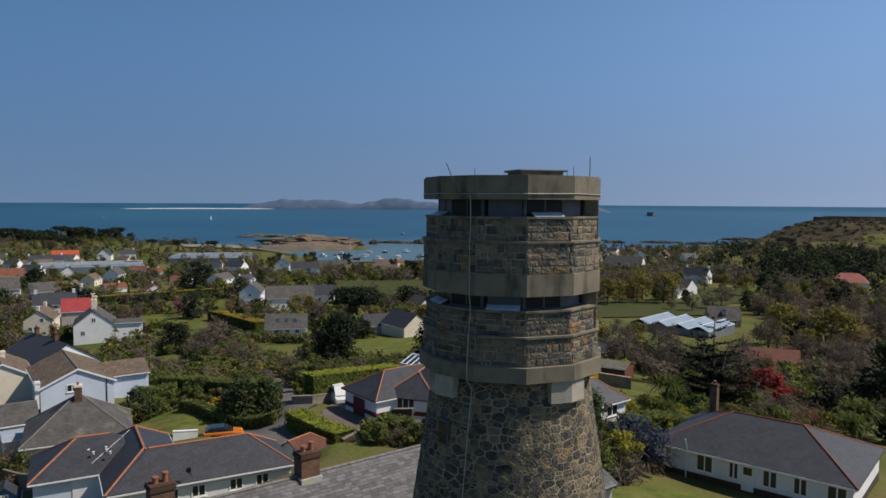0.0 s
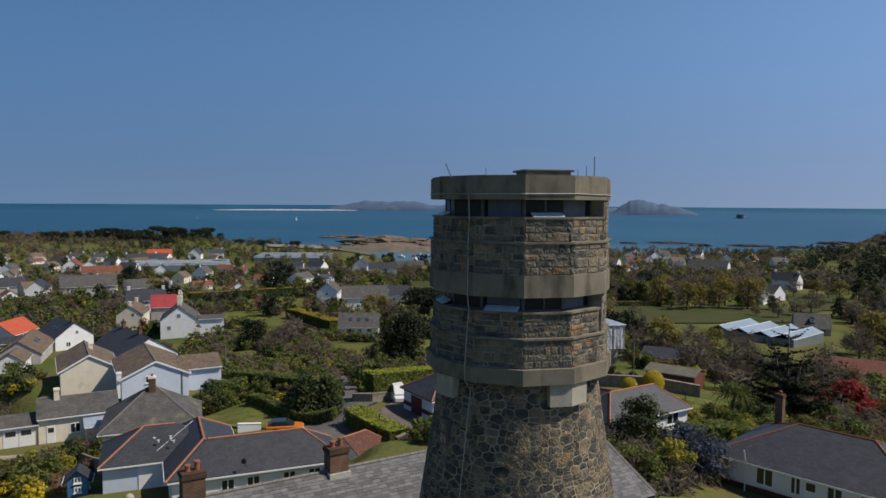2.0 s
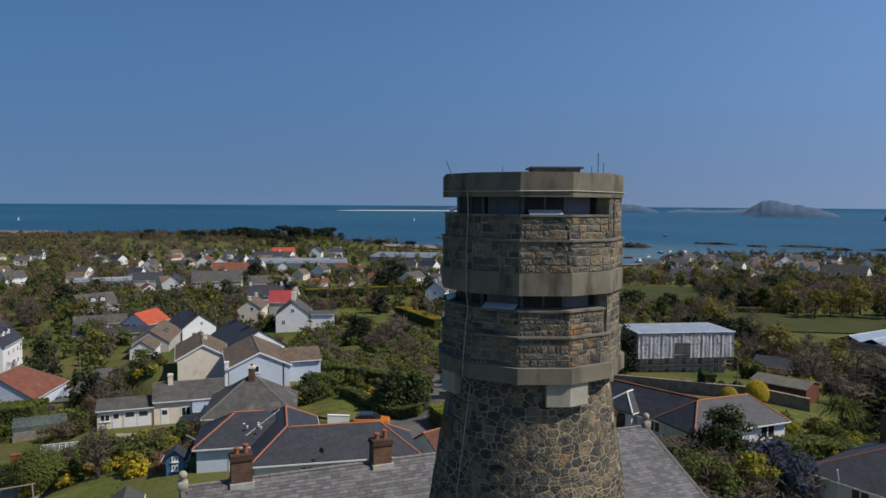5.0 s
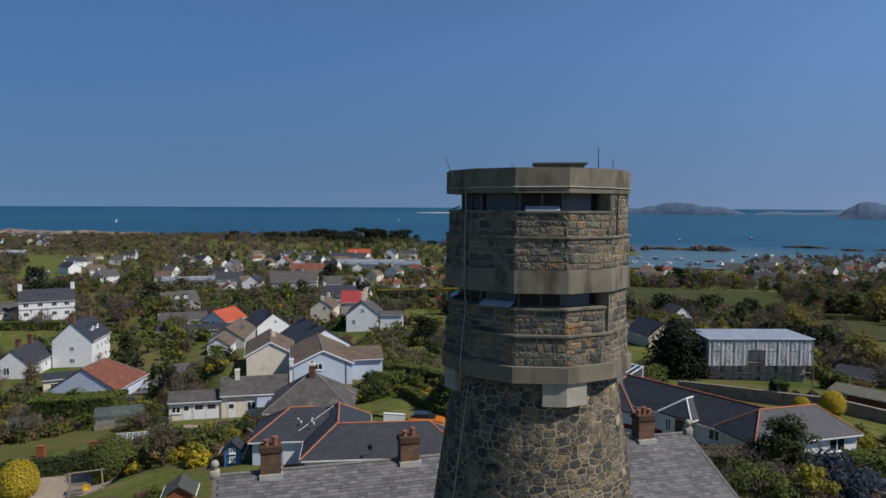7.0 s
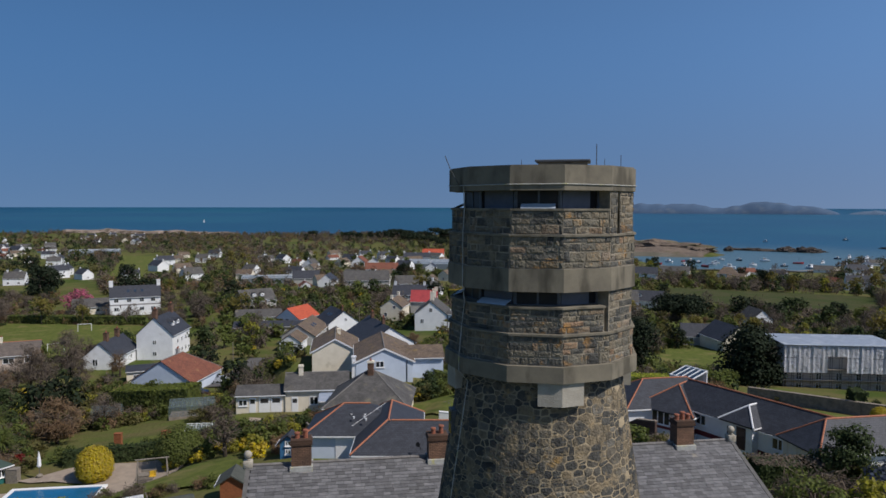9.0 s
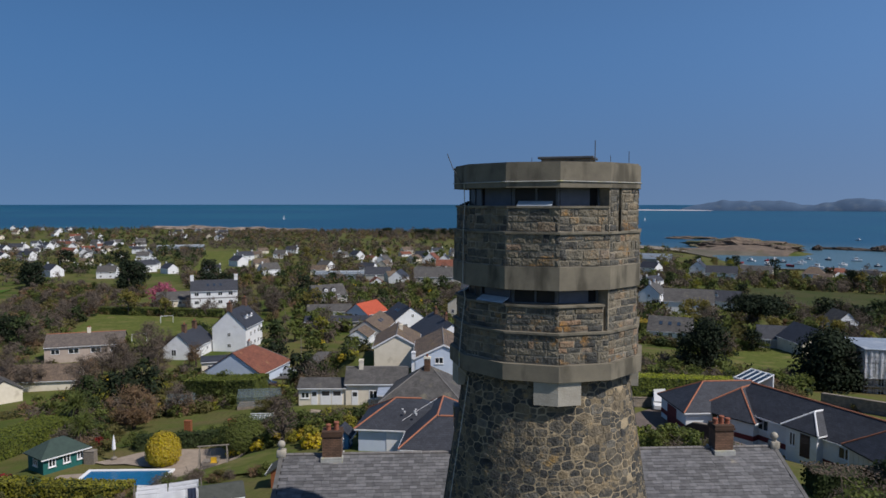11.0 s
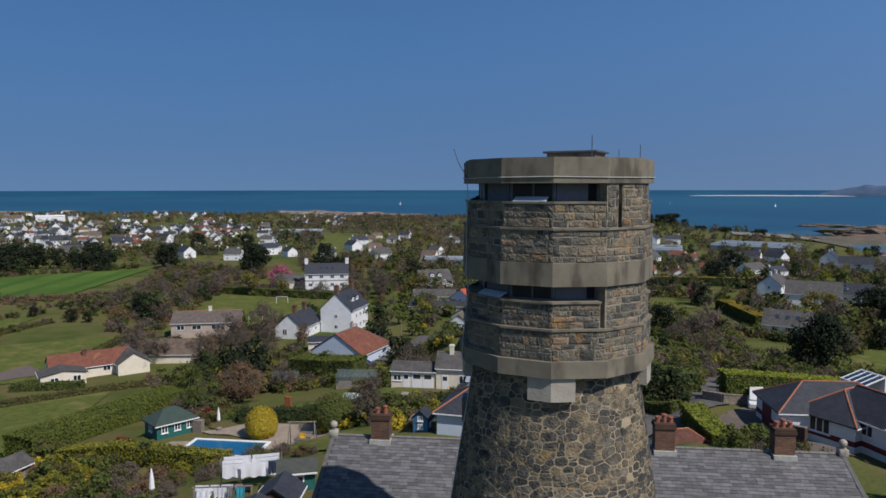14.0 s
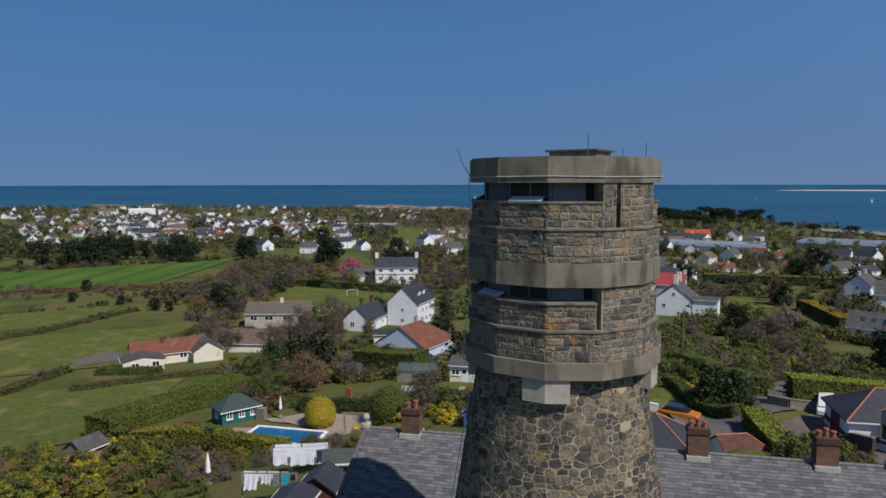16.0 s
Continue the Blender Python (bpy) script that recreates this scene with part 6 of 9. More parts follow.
patch("road", "grey tarmac yard behind the bungalow", "road", [(-29.5, 45.5), (-17.0, 40.5), (-21.8, 50.5), (-27.5, 56.5)], M_GRAVEL, 0.12)
patch("road", "curving tarmac drive", "road", [(-24.7, 46.2), (-22.7, 50.0), (-35.6, 57.9), (-37.6, 54.6)], M_GRAVEL, 0.14)
patch("road", "brown paved parking drive", "road", [(-19.6, 51.5), (-12.8, 45.0), (-10.8, 58.5), (-18.6, 61.6)], M_DRIVE, 0.13)
patch("road", "tarmac lane rising past the hedge", "road", [(-27.5, 56.2), (-21.6, 50.8), (-20.6, 57.2), (-25.5, 62.0)], M_GRAVEL, 0.13)
patch("pavement", "brown paved court before the bungalow", "terrace", [(-13.0, 44.5), (-5.0, 41.5), (-4.0, 48.5), (-11.0, 50.5)], M_DRIVE, 0.13)
patch("road", "lane between garden hedges", "road", [(-27.0, 57.6), (-24.0, 59.5), (-32.4, 87.5), (-36.2, 86.5)], M_GRAVEL, 0.13)
patch("road", "paved garage court", "road", [(-56.0, 39.1), (-48.3, 43.5), (-53.0, 47.3), (-61.7, 43.8)], M_PAVING, 0.14)
patch("road", "village road beside the red-brown roof", "road", [(-99.7, 67.5), (-95.0, 70.4), (-110.9, 96.8), (-115.5, 93.9)], M_GRAVEL, 0.2)
patch("road", "farm track beside the cream bungalow", "road", [(-145.3, 6.2), (-140.0, 7.0), (-139.0, 17.0), (-149.5, 16.0)], M_DRIVE, 0.2)
patch("pavement", "pale paved pool terrace", "terrace", [(-69.5, 17.5), (-66.0, 24.5), (-56.0, 32.0), (-52.5, 24.0)], M_PAVING, 0.10, 8)
patch("pavement", "pale paved pool surround", "terrace", [(-68.5, 13.6), (-65.2, 9.9), (-53.6, 19.2), (-57.0, 23.2)], M_PAVING, 0.06, 3)
pool = thing("swimming_pool", "bright blue swimming pool with pale coping", "pool", -60.9, 16.8, -14.76, 40)
part("pool_water", boxes((-4.3, 4.3, -2.1, 2.1, -0.6, 0.0)), M_POOL, pool)
part("coping", boxes((-4.7, 4.7, -2.5, -2.1, -0.5, 0.08), (-4.7, 4.7, 2.1, 2.5, -0.5, 0.08), (-4.7, -4.3, -2.1, 2.1, -0.5, 0.08), (4.3, 4.7, -2.1, 2.1, -0.5, 0.08), bevel=0.02), M_TRIM, pool)
M_HEATH = mat("headland_heath", (0.085, 0.068, 0.045), (0.055, 0.046, 0.032), 0.95, 0.03, 0.4, 1.0, dirt=(0.07, 0.07, 0.03), dscale=0.02, dlow=0.5, spec=0.05)
patch("heath", "brown heath covering the fort headland", "heath", [(300, 680), (620, 680), (620, 915), (330, 915)], M_HEATH, 0.5, 26)
patch("heath", "brown rocky islet beyond the harbour", "rock", [(-238, 652), (-132, 650), (-132, 735), (-240, 738)], M_ROCK, 0.5, 20)
patch("beach", "wet sand and pebble beach round the bay", "beach", [(-285, 622), (-205, 600), (-212, 634), (-305, 662)], M_SAND, 1.2)
patch("beach", "dark weed-covered tidal flat round the islet", "beach", [(-212, 600), (-120, 572), (-128, 655), (-216, 660)], mat("tidal_weed", (0.13, 0.115, 0.085), (0.085, 0.08, 0.055), 0.95, 0.06, 0.5, 1.0, dirt=(0.17, 0.15, 0.12), dscale=0.04), 0.9)
patch("beach", "tidal mud along the harbour", "beach", [(-130, 500), (0, 512), (-10, 548), (-140, 560)], M_SAND, 0.8)
# kept bare so the camera sees cabin, glasshouse meadow and shore farms
BLOCKED.append([(-90, 194), (-60, 165), (-54, 152), (-66, 150), (-96, 180)])
BLOCKED.append([(-60, 152), (-46, 146), (-42, 162), (-58, 166)])
BLOCKED.append([(9, 58), (26, 56), (34, 72), (28, 88), (12, 82)])
BLOCKED.append([(22, 128), (60, 132), (92, 215), (98, 258), (20, 256)])
BLOCKED.append([(70, 235), (108, 240), (138, 335), (84, 335)])
BLOCKED.append([(150, 280), (212, 275), (228, 345), (168, 345)])
patch("field", "green meadow before the white farmhouse", "field", [(84, 252), (104, 256), (124, 318), (98, 312)], M_MEADOW, 0.3)
patch("field", "green pasture before the pink-roofed bungalow", "field", [(152, 282), (212, 276), (226, 332), (172, 332)], M_LAWN, 0.3)
# kept bare so the camera sees the houses down the slope
BLOCKED.append([(-60, 74), (-70, 66), (-106, 98), (-92, 118), (-68, 98)])
BLOCKED.append([(-82, 122), (-92, 114), (-114, 146), (-98, 150)])
BLOCKED.append([(-92, 92), (-104, 90), (-126, 108), (-132, 130), (-112, 134)])
BLOCKED.append([(-38, 116), (-46, 112), (-58, 142), (-44, 144)])
BLOCKED.append([(-3, -8), (-22, 3), (-8, 30), (12, 24)])
BLOCKED.append([(-9, 62), (20, 60), (20, 104), (-9, 104)])
BLOCKED.append([(-75, 8), (-64, 5), (-46, 17), (-50, 29), (-60, 31), (-71, 21)])
BLOCKED.append([(-92, 32), (-74, 22), (-58, 34), (-66, 46), (-84, 47)])
BLOCKED.append([(-44, 2), (-24, -4), (-20, 8), (-40, 16)])

# ---- plants ----
LEAF = dict(rough=0.75, scale=0.35, rand="island", amount=0.18, spec=0.12)


def leaf(name, c1, c2, thin=0.4):
    """Leaves let part of the light through."""
    m = mat(name, c1, c2, **LEAF)
    nd, lk = m.node_tree.nodes, m.node_tree.links
    b = nd["Principled BSDF"]
    tr = nd.new("ShaderNodeBsdfTranslucent")
    lk.new(b.inputs["Base Color"].links[0].from_socket, tr.inputs["Color"])
    mx = nd.new("ShaderNodeMixShader")
    mx.inputs[0].default_value = thin
    lk.new(b.outputs[0], mx.inputs[1])
    lk.new(tr.outputs[0], mx.inputs[2])
    lk.new(mx.outputs[0], nd["Material Output"].inputs["Surface"])
    return m


M_LEAF = leaf("leaf_green", (0.140, 0.165, 0.040), (0.095, 0.120, 0.030))
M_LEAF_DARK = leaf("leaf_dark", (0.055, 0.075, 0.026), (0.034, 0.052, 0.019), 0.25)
M_LEAF_OLIVE = leaf("leaf_olive", (0.165, 0.150, 0.050), (0.115, 0.108, 0.038))
M_LEAF_LIME = leaf("leaf_lime", (0.28, 0.26, 0.03), (0.20, 0.20, 0.028))
M_LEAF_GOLD = leaf("leaf_gold", (0.52, 0.40, 0.02), (0.42, 0.33, 0.02))
M_LEAF_OCHRE = leaf("leaf_ochre", (0.36, 0.26, 0.025), (0.26, 0.20, 0.025))
M_LEAF_CEDAR = leaf("leaf_cedar", (0.022, 0.032, 0.016), (0.014, 0.022, 0.011), 0.1)
M_LEAF_RED = leaf("leaf_red", (0.26, 0.03, 0.026), (0.18, 0.02, 0.02))
M_LEAF_PINK = leaf("blossom_pink", (0.50, 0.13, 0.21), (0.40, 0.10, 0.17))
M_LEAF_WHITE = leaf("blossom_white", (0.42, 0.42, 0.38), (0.20, 0.24, 0.13))
M_LEAF_BLUE = leaf("leaf_blue_bloom", (0.085, 0.10, 0.155), (0.035, 0.048, 0.055))
M_LEAF_HEDGE = leaf("leaf_hedge", (0.17, 0.20, 0.034), (0.12, 0.15, 0.028))
M_LEAF_CLIP = leaf("leaf_bright_green", (0.33, 0.36, 0.035), (0.26, 0.30, 0.032))
M_LEAF_WILLOW = leaf("leaf_willow", (0.22, 0.185, 0.04), (0.16, 0.14, 0.035))
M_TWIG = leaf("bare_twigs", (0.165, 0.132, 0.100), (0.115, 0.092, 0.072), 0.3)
M_TWIG_RED = leaf("rusty_twigs", (0.225, 0.140, 0.075), (0.155, 0.105, 0.060), 0.3)
NP = np.random.default_rng(7)


def leaf_cloud(clumps, n, size, up=0.35, shell=0.55, narrow=1.0, jitter=0.4):
    """Vertices of n leaf quads round clumps (x, y, z, radius, flatness)."""
    c = np.array(clumps)
    w = c[:, 3] ** 2
    idx = NP.choice(len(c), n, p=w / w.sum())
    d = NP.normal(size=(n, 3))
    d /= np.linalg.norm(d, axis=1, keepdims=True)
    rad = c[idx, 3] * (shell + (1 - shell) * NP.random(n)) * (0.85 + 0.3 * NP.random(n))
    pos = c[idx, :3] + d * rad[:, None] * np.stack([np.ones(n), np.ones(n), c[idx, 4]], 1)
    nr = d + NP.normal(size=(n, 3)) * jitter + np.array([0, 0, up])
    nr /= np.linalg.norm(nr, axis=1, keepdims=True)
    t = np.cross(nr, NP.normal(size=(n, 3)))
    t /= np.linalg.norm(t, axis=1, keepdims=True)
    b = np.cross(nr, t)
    s = size * (0.6 + 0.8 * NP.random(n))[:, None] / 2
    q = np.stack([pos - t * s - b * s * narrow * 0.7, pos + t * s * 0.8 - b * s * narrow, pos + t * s + b * s * narrow * 0.8, pos - t * s * 0.7 + b * s * narrow], 1)
    return q.reshape(-1, 3)


def quads(name, v, material, parent=None):
    n = len(v) // 4
    me = bpy.data.meshes.new(name)
    me.vertices.add(len(v))
    me.vertices.foreach_set("co", np.asarray(v, np.float32).ravel())
    me.loops.add(len(v))
    me.loops.foreach_set("vertex_index", np.arange(len(v), dtype=np.int32))
    me.polygons.add(n)
    me.polygons.foreach_set("loop_start", np.arange(0, len(v), 4, dtype=np.int32))
    me.update(calc_edges=True)
    me.materials.append(material)
    o = new(name, me)
    o.parent = parent
    return o


def split_leaves(q, rg):
    """Two smaller three-cornered leaves for each leaf, the second set a little aside."""
    q = np.asarray(q, np.float32).reshape(-1, 4, 3)
    a, b = q[:, (0, 1, 2)], q[:, (0, 2, 3)]
    step = np.linalg.norm(q[:, 0] - q[:, 2], axis=1)[:, None, None]
    return np.concatenate([a, b + (rg.random((len(q), 1, 3)).astype(np.float32) - 0.5) * step * 1.3]).reshape(-1, 3)


def leaves3(name, v, material):
    """One mesh of three-cornered leaves."""
    me = bpy.data.meshes.new(name)
    me.vertices.add(len(v))
    me.vertices.foreach_set("co", np.asarray(v, np.float32).ravel())
    me.loops.add(len(v))
    me.loops.foreach_set("vertex_index", np.arange(len(v), dtype=np.int32))
    me.polygons.add(len(v) // 3)
    me.polygons.foreach_set("loop_start", np.arange(0, len(v), 3, dtype=np.int32))
    me.update(calc_edges=True)
    me.materials.append(material)
    return new(name, me)


def crown_clumps(rg, h0, h1, r, n, taper=0.0, low=0.5):
    """Clumps spread unevenly through an egg from h0 to h1 of radius r."""
    out = []
    for i in range(n):
        f = rg.random()
        z = h0 + (h1 - h0) * f
        prof = math.sin(math.pi * min(1, max(0.06, 0.12 + f * 0.86))) ** low * (1 - taper * f)
        a, k = rg.uniform(0, math.tau), math.sqrt(rg.random()) * 0.82
        rr = r * rg.uniform(0.24, 0.42)
        out.append((math.cos(a) * k * r * prof, math.sin(a) * k * r * prof, z, rr, rg.uniform(0.6, 0.9)))
    return out


def limbs(rg, h, r, trunk=0.22, n=6, start=0.35):
    bm = bmesh.new()
    lean = rg.uniform(-0.06, 0.06) * h
    tube(bm, [(0, 0, -0.8), (lean * 0.3, 0, h * 0.3), (lean, lean * 0.5, h * 0.75)], [trunk * 1.3, trunk, trunk * 0.4], 7)
    for i in range(n):
        a = math.tau * i / n + rg.uniform(-0.4, 0.4)
        z = h * rg.uniform(start, 0.65)
        e = (math.cos(a) * r * rg.uniform(0.5, 0.85), math.sin(a) * r * rg.uniform(0.5, 0.85), z + h * rg.uniform(0.12, 0.28))
        tube(bm, [(lean * z / h, 0, z), (e[0] * 0.55, e[1] * 0.55, z + (e[2] - z) * 0.65), e], [trunk * 0.5, trunk * 0.3, trunk * 0.1], 5)
    return bm


def tree(label, seed, h, r, leaf, n=900, size=0.42, base=0.3, trunk=0.22, clumps=26, taper=0.0, low=0.5, category="tree", flat=False):
    rg = random.Random(seed)
    t = thing("tree", label, category)
    part("trunk", limbs(rg, h, r, trunk), M_BARK, t, "", True)
    cl = crown_clumps(rg, h * base, h * 0.93, r, clumps, taper, low)
    if flat:
        cl = [(x * 1.2, y * 1.2, h * 0.62 + (z - h * 0.62) * 0.45 + h * 0.14, k, 0.5) for x, y, z, k, _ in cl]
    quads("crown", leaf_cloud(cl, n, size), leaf, t)
    return t


def bare_tree(label, seed, h, r, n=1500, twig=None):
    """A leafless spring tree: trunk, forking limbs and a haze of fine twigs."""
    rg = random.Random(seed)
    t = thing("tree", label, "tree")
    bm = limbs(rg, h, r, 0.2, 8, 0.25)
    part("trunk", bm, M_BARK, t, "", True)
    cl = crown_clumps(rg, h * 0.28, h * 0.95, r, 30, 0.1, 0.6)
    quads("crown", leaf_cloud(cl, n, 0.75, 0.2, 0.2, 0.09), twig or M_TWIG, t)
    return t


def shrub(label, seed, h, r, leaf, n=560, size=0.175, category="shrub", clumps=14, narrow=1.0):
    rg = random.Random(seed)
    cl = crown_clumps(rg, h * 0.12, h * 0.8, r, clumps, 0.2, 0.4)
    o = quads("shrub", leaf_cloud(cl, n, size, 0.4, 0.45, narrow), leaf)
    return tagged(o, label, category)


def cedar(label, seed, h, r, leaf, n, size):
    """Broad cedar: several leaning leaders, flat sprays along long rising boughs, gaps between the layers."""
    rg = random.Random(seed)
    t = thing("tree", label, "tree")
    cl = []
    for lx, ly, top in ((0, 0, 1.0), (-0.28, 0.1, 0.82), (0.3, -0.12, 0.74), (0.08, 0.3, 0.68)):
        e = (lx * r * 0.7, ly * r * 0.7, h * top)
        part("trunk", tube(bmesh.new(), [(0, 0, -0.8), (e[0] * 0.3, e[1] * 0.3, h * 0.3), e], [0.36, 0.22, 0.03], 7), M_BARK, t, "", True)
        for i in range(int(20 * top)):
            f = 0.16 + 0.82 * (i + rg.random() * 0.5) / (20 * top)
            a = i * 2.4 + rg.uniform(-0.5, 0.5)
            x0, y0, z0 = e[0] * f, e[1] * f, e[2] * f
            reach = r * (1.0 - 0.82 * f) * rg.uniform(0.7, 1.15)
            for k in range(1, 8):
                u = k / 7
                cl.append((x0 + math.cos(a) * reach * u, y0 + math.sin(a) * reach * u, z0 + reach * (0.34 * u * u - 0.08 * u), max(0.16, reach * 0.16 * (1.2 - u * 0.8)), 0.3))
    quads("crown", leaf_cloud(cl, n, size, 0.5, 0.25, 0.6), leaf, t)
    return t


def palm(label, seed, h, r):
    rg = random.Random(seed)
    t = thing("palm_tree", label, "palm")
    part("trunk", tube(bmesh.new(), [(0, 0, -0.5), (0.05, 0, h * 0.5), (0, 0.05, h)], [0.2, 0.15, 0.13], 8), M_BARK, t, "", True)
    for a0, b0 in ((0, 0), (r * 0.5, 0.1), (-r * 0.35, r * 0.4)):
        vs = []
        for i in range(90):
            a, e = rg.uniform(0, math.tau), rg.uniform(-0.5, 1.3)
            d = Vector((math.cos(a) * math.cos(e), math.sin(a) * math.cos(e), math.sin(e)))
            s = d.cross(Vector((0, 0, 1))).normalized() * 0.05
            o = Vector((a0, b0, h))
            p1, p2 = o + d * r * 0.6, o + d * r + Vector((0, 0, -0.25 * r))
            vs += [o - s, o + s, p1 + s, p1 - s, p1 - s, p1 + s, p2 + s * 0.2, p2 - s * 0.2]
        quads("frond_head", np.array([tuple(v) for v in vs]), M_LEAF, t)
    return t


def hedge(label, pts, w, h, leaf, density=26, size=0.2, top=None, lift=0.0):
    """A clipped hedge along a line: a solid heart, its dark green standing for inner shade, with leaves over its faces.
    """
    th = thing("hedge", label, "hedge")
    vs, bm, tops = [], bmesh.new(), []
    for (ax, ay), (bx, by) in zip(pts, pts[1:]):
        L = math.hypot(bx - ax, by - ay)
        u = np.array([(bx - ax) / L, (by - ay) / L, 0])
        v = np.array([-u[1], u[0], 0])
        m = max(2, int(L / 2.5))
        for i in range(m):
            p, q = i / m, (i + 1) / m
            p, q = max(p, 0.35 / L), min(q, 1 - 0.35 / L)
            x0, y0, x1, y1 = ax + (bx - ax) * p, ay + (by - ay) * p, ax + (bx - ax) * q, ay + (by - ay) * q
            z0, z1 = G(x0, y0) + lift, G(x1, y1) + lift
            o = v[:2] * (w / 2 - 0.1)
            a = [bm.verts.new((x + o[0] * s, y + o[1] * s, z + dz)) for x, y, z in ((x0, y0, z0), (x1, y1, z1)) for s in (-1, 1) for dz in (-0.6, h - 0.1)]
            for f in ((0, 1, 3, 2), (4, 6, 7, 5), (0, 4, 5, 1), (2, 3, 7, 6), (1, 5, 7, 3)):
                bm.faces.new([a[k] for k in f])
        for face in range(5):
            area = w * h if face > 2 else L * (w if face == 2 else h)
            n = int(area * density)
            al, cr = NP.random(n) * L, NP.random(n)
            if face > 2:
                al = np.full(n, L - 0.25 if face == 4 else 0.25)
                off, zz, nr = (NP.random(n) - 0.5) * w, cr * h, u * (1 if face == 4 else -1)
            elif face == 2:
                off, zz, nr = (cr - 0.5) * w, np.full(n, h), np.array([0, 0, 1.0])
            else:
                s = -1 if face == 0 else 1
                off, zz, nr = np.full(n, s * w / 2), cr * h, v * s
            base = np.array([G(ax + u[0] * l, ay + u[1] * l) + lift for l in np.linspace(0, L, 9)])
            z = np.interp(al, np.linspace(0, L, 9), base) + zz + NP.normal(size=n) * 0.05
            wob = NP.normal(size=n) * 0.05
            pos = np.stack([ax + u[0] * al + v[0] * (off + wob), ay + u[1] * al + v[1] * (off + wob), z], 1)
            nn = nr + NP.normal(size=(n, 3)) * 0.28
            nn /= np.linalg.norm(nn, axis=1, keepdims=True)
            t = np.cross(nn, NP.normal(size=(n, 3)))
            t /= np.linalg.norm(t, axis=1, keepdims=True)
            b = np.cross(nn, t)
            s = (size * (0.6 + 0.8 * NP.random(n)) / 2)[:, None]
            qv = np.stack([pos - t * s - b * s, pos + t * s - b * s, pos + t * s + b * s, pos - t * s + b * s], 1).reshape(-1, 3)
            (tops if face == 2 and top else vs).append(qv)
    bmesh.ops.recalc_face_normals(bm, faces=bm.faces)
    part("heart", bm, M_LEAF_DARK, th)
    # the top face can carry a leaf colour of its own
    quads("leaves", np.concatenate(vs), leaf, th)
    if top:
        quads("top_growth", np.concatenate(tops), top, th)
    return th


PATTERNS = []


BULK = {}
COUNT = {"shrub": 0, "tree": 0, "bed": 0}


def quad_verts(me):
    co = np.empty(len(me.vertices) * 3, np.float32)
    me.vertices.foreach_get("co", co)
    idx = [tuple(p.vertices) for p in me.polygons if len(p.vertices) == 4]
    return co.reshape(-1, 3)[np.array(idx).ravel()]


QUADS = {}


def join_in(proto, x, y, s, rz):
    """Adds a plant to the joined mass of its leaf or bark."""
    m = np.array((pose(x, y, G(x, y), 0, 0, rz) @ Matrix.Scale(s, 4)).to_3x3())
    for o in (proto, *proto.children):
        if o.type == "MESH":
            if o.data.name not in QUADS:
                QUADS[o.data.name] = quad_verts(o.data)
            q = QUADS[o.data.name].reshape(-1, 4, 3)
            if o.data.materials[0] is not M_BARK and len(q) > 600:
                twig = "twig" in o.data.materials[0].name
                q = q[::3 if twig else 4]
                c = q.mean(1, keepdims=True)
                q = c + (q - c) * (1.5 if twig else 1.8)
            BULK.setdefault(o.data.materials[0], []).append(q.reshape(-1, 3) @ m.T + np.array((x, y, G(x, y))))


def put(proto, x, y, s=1.0, rz=0.0, z=None, sz=None):
    if proto not in PATTERNS:
        PATTERNS.append(proto)
    o = copy_thing(proto, pose(x, y, G(x, y) if z is None else z, 0, 0, rz))
    o.scale = (s, s, s * (sz or 1.0))
    return o


def inside(x, y, poly):
    hit = False
    for i in range(len(poly)):
        (x0, y0), (x1, y1) = poly[i], poly[i - 1]
        if (y0 > y) != (y1 > y) and x < (x1 - x0) * (y - y0) / (y1 - y0) + x0:
            hit = not hit
    return hit


EXCL = []
for o in list(scene.objects):
    if o.parent is None and o.get("category") in ("house", "garage", "shed", "cabin", "building", "glasshouse", "summerhouse", "outbuilding", "workshop", "playhouse", "pool", "tower"):
        r = {"house": 6.5, "glasshouse": 12,  "building": 12, "tower": 7, "pool": 5}.get(o["category"], 3.5)
        if o.name.startswith("garden_glasshouse"):
            r = 3
        if o.name.startswith("bungalow") or o.name.startswith("garage_row"):
            r = 9.5
        EXCL.append((o.location.x, o.location.y, r + (4 if o.location.length > 250 else 0)))
EXCL += [(-135, 24, 10), (-127, 26, 9), (-125, 18, 8), (-128, 34, 7), (-145, 52, 7), (3, 100, 9), (-130, 74, 6), (-98, 62, 6), (-205, 120, 9), (-52, 70, 7), (-47, 64, 6), (-50, 58, 5), (-70, 62, 5), (-84, 4, 7), (-88, 14, 7), (8, 52, 9), (13, 51, 7), (-7, 58, 8), (-34, 33, 6), (-22, 34, 6)]
XA = np.array(EXCL)


def clear(x, y, r):
    if (np.hypot(XA[:, 0] - x, XA[:, 1] - y) < XA[:, 2] + r * 0.6).any():
        return False
    return not any(inside(x, y, p) for p in BLOCKED)


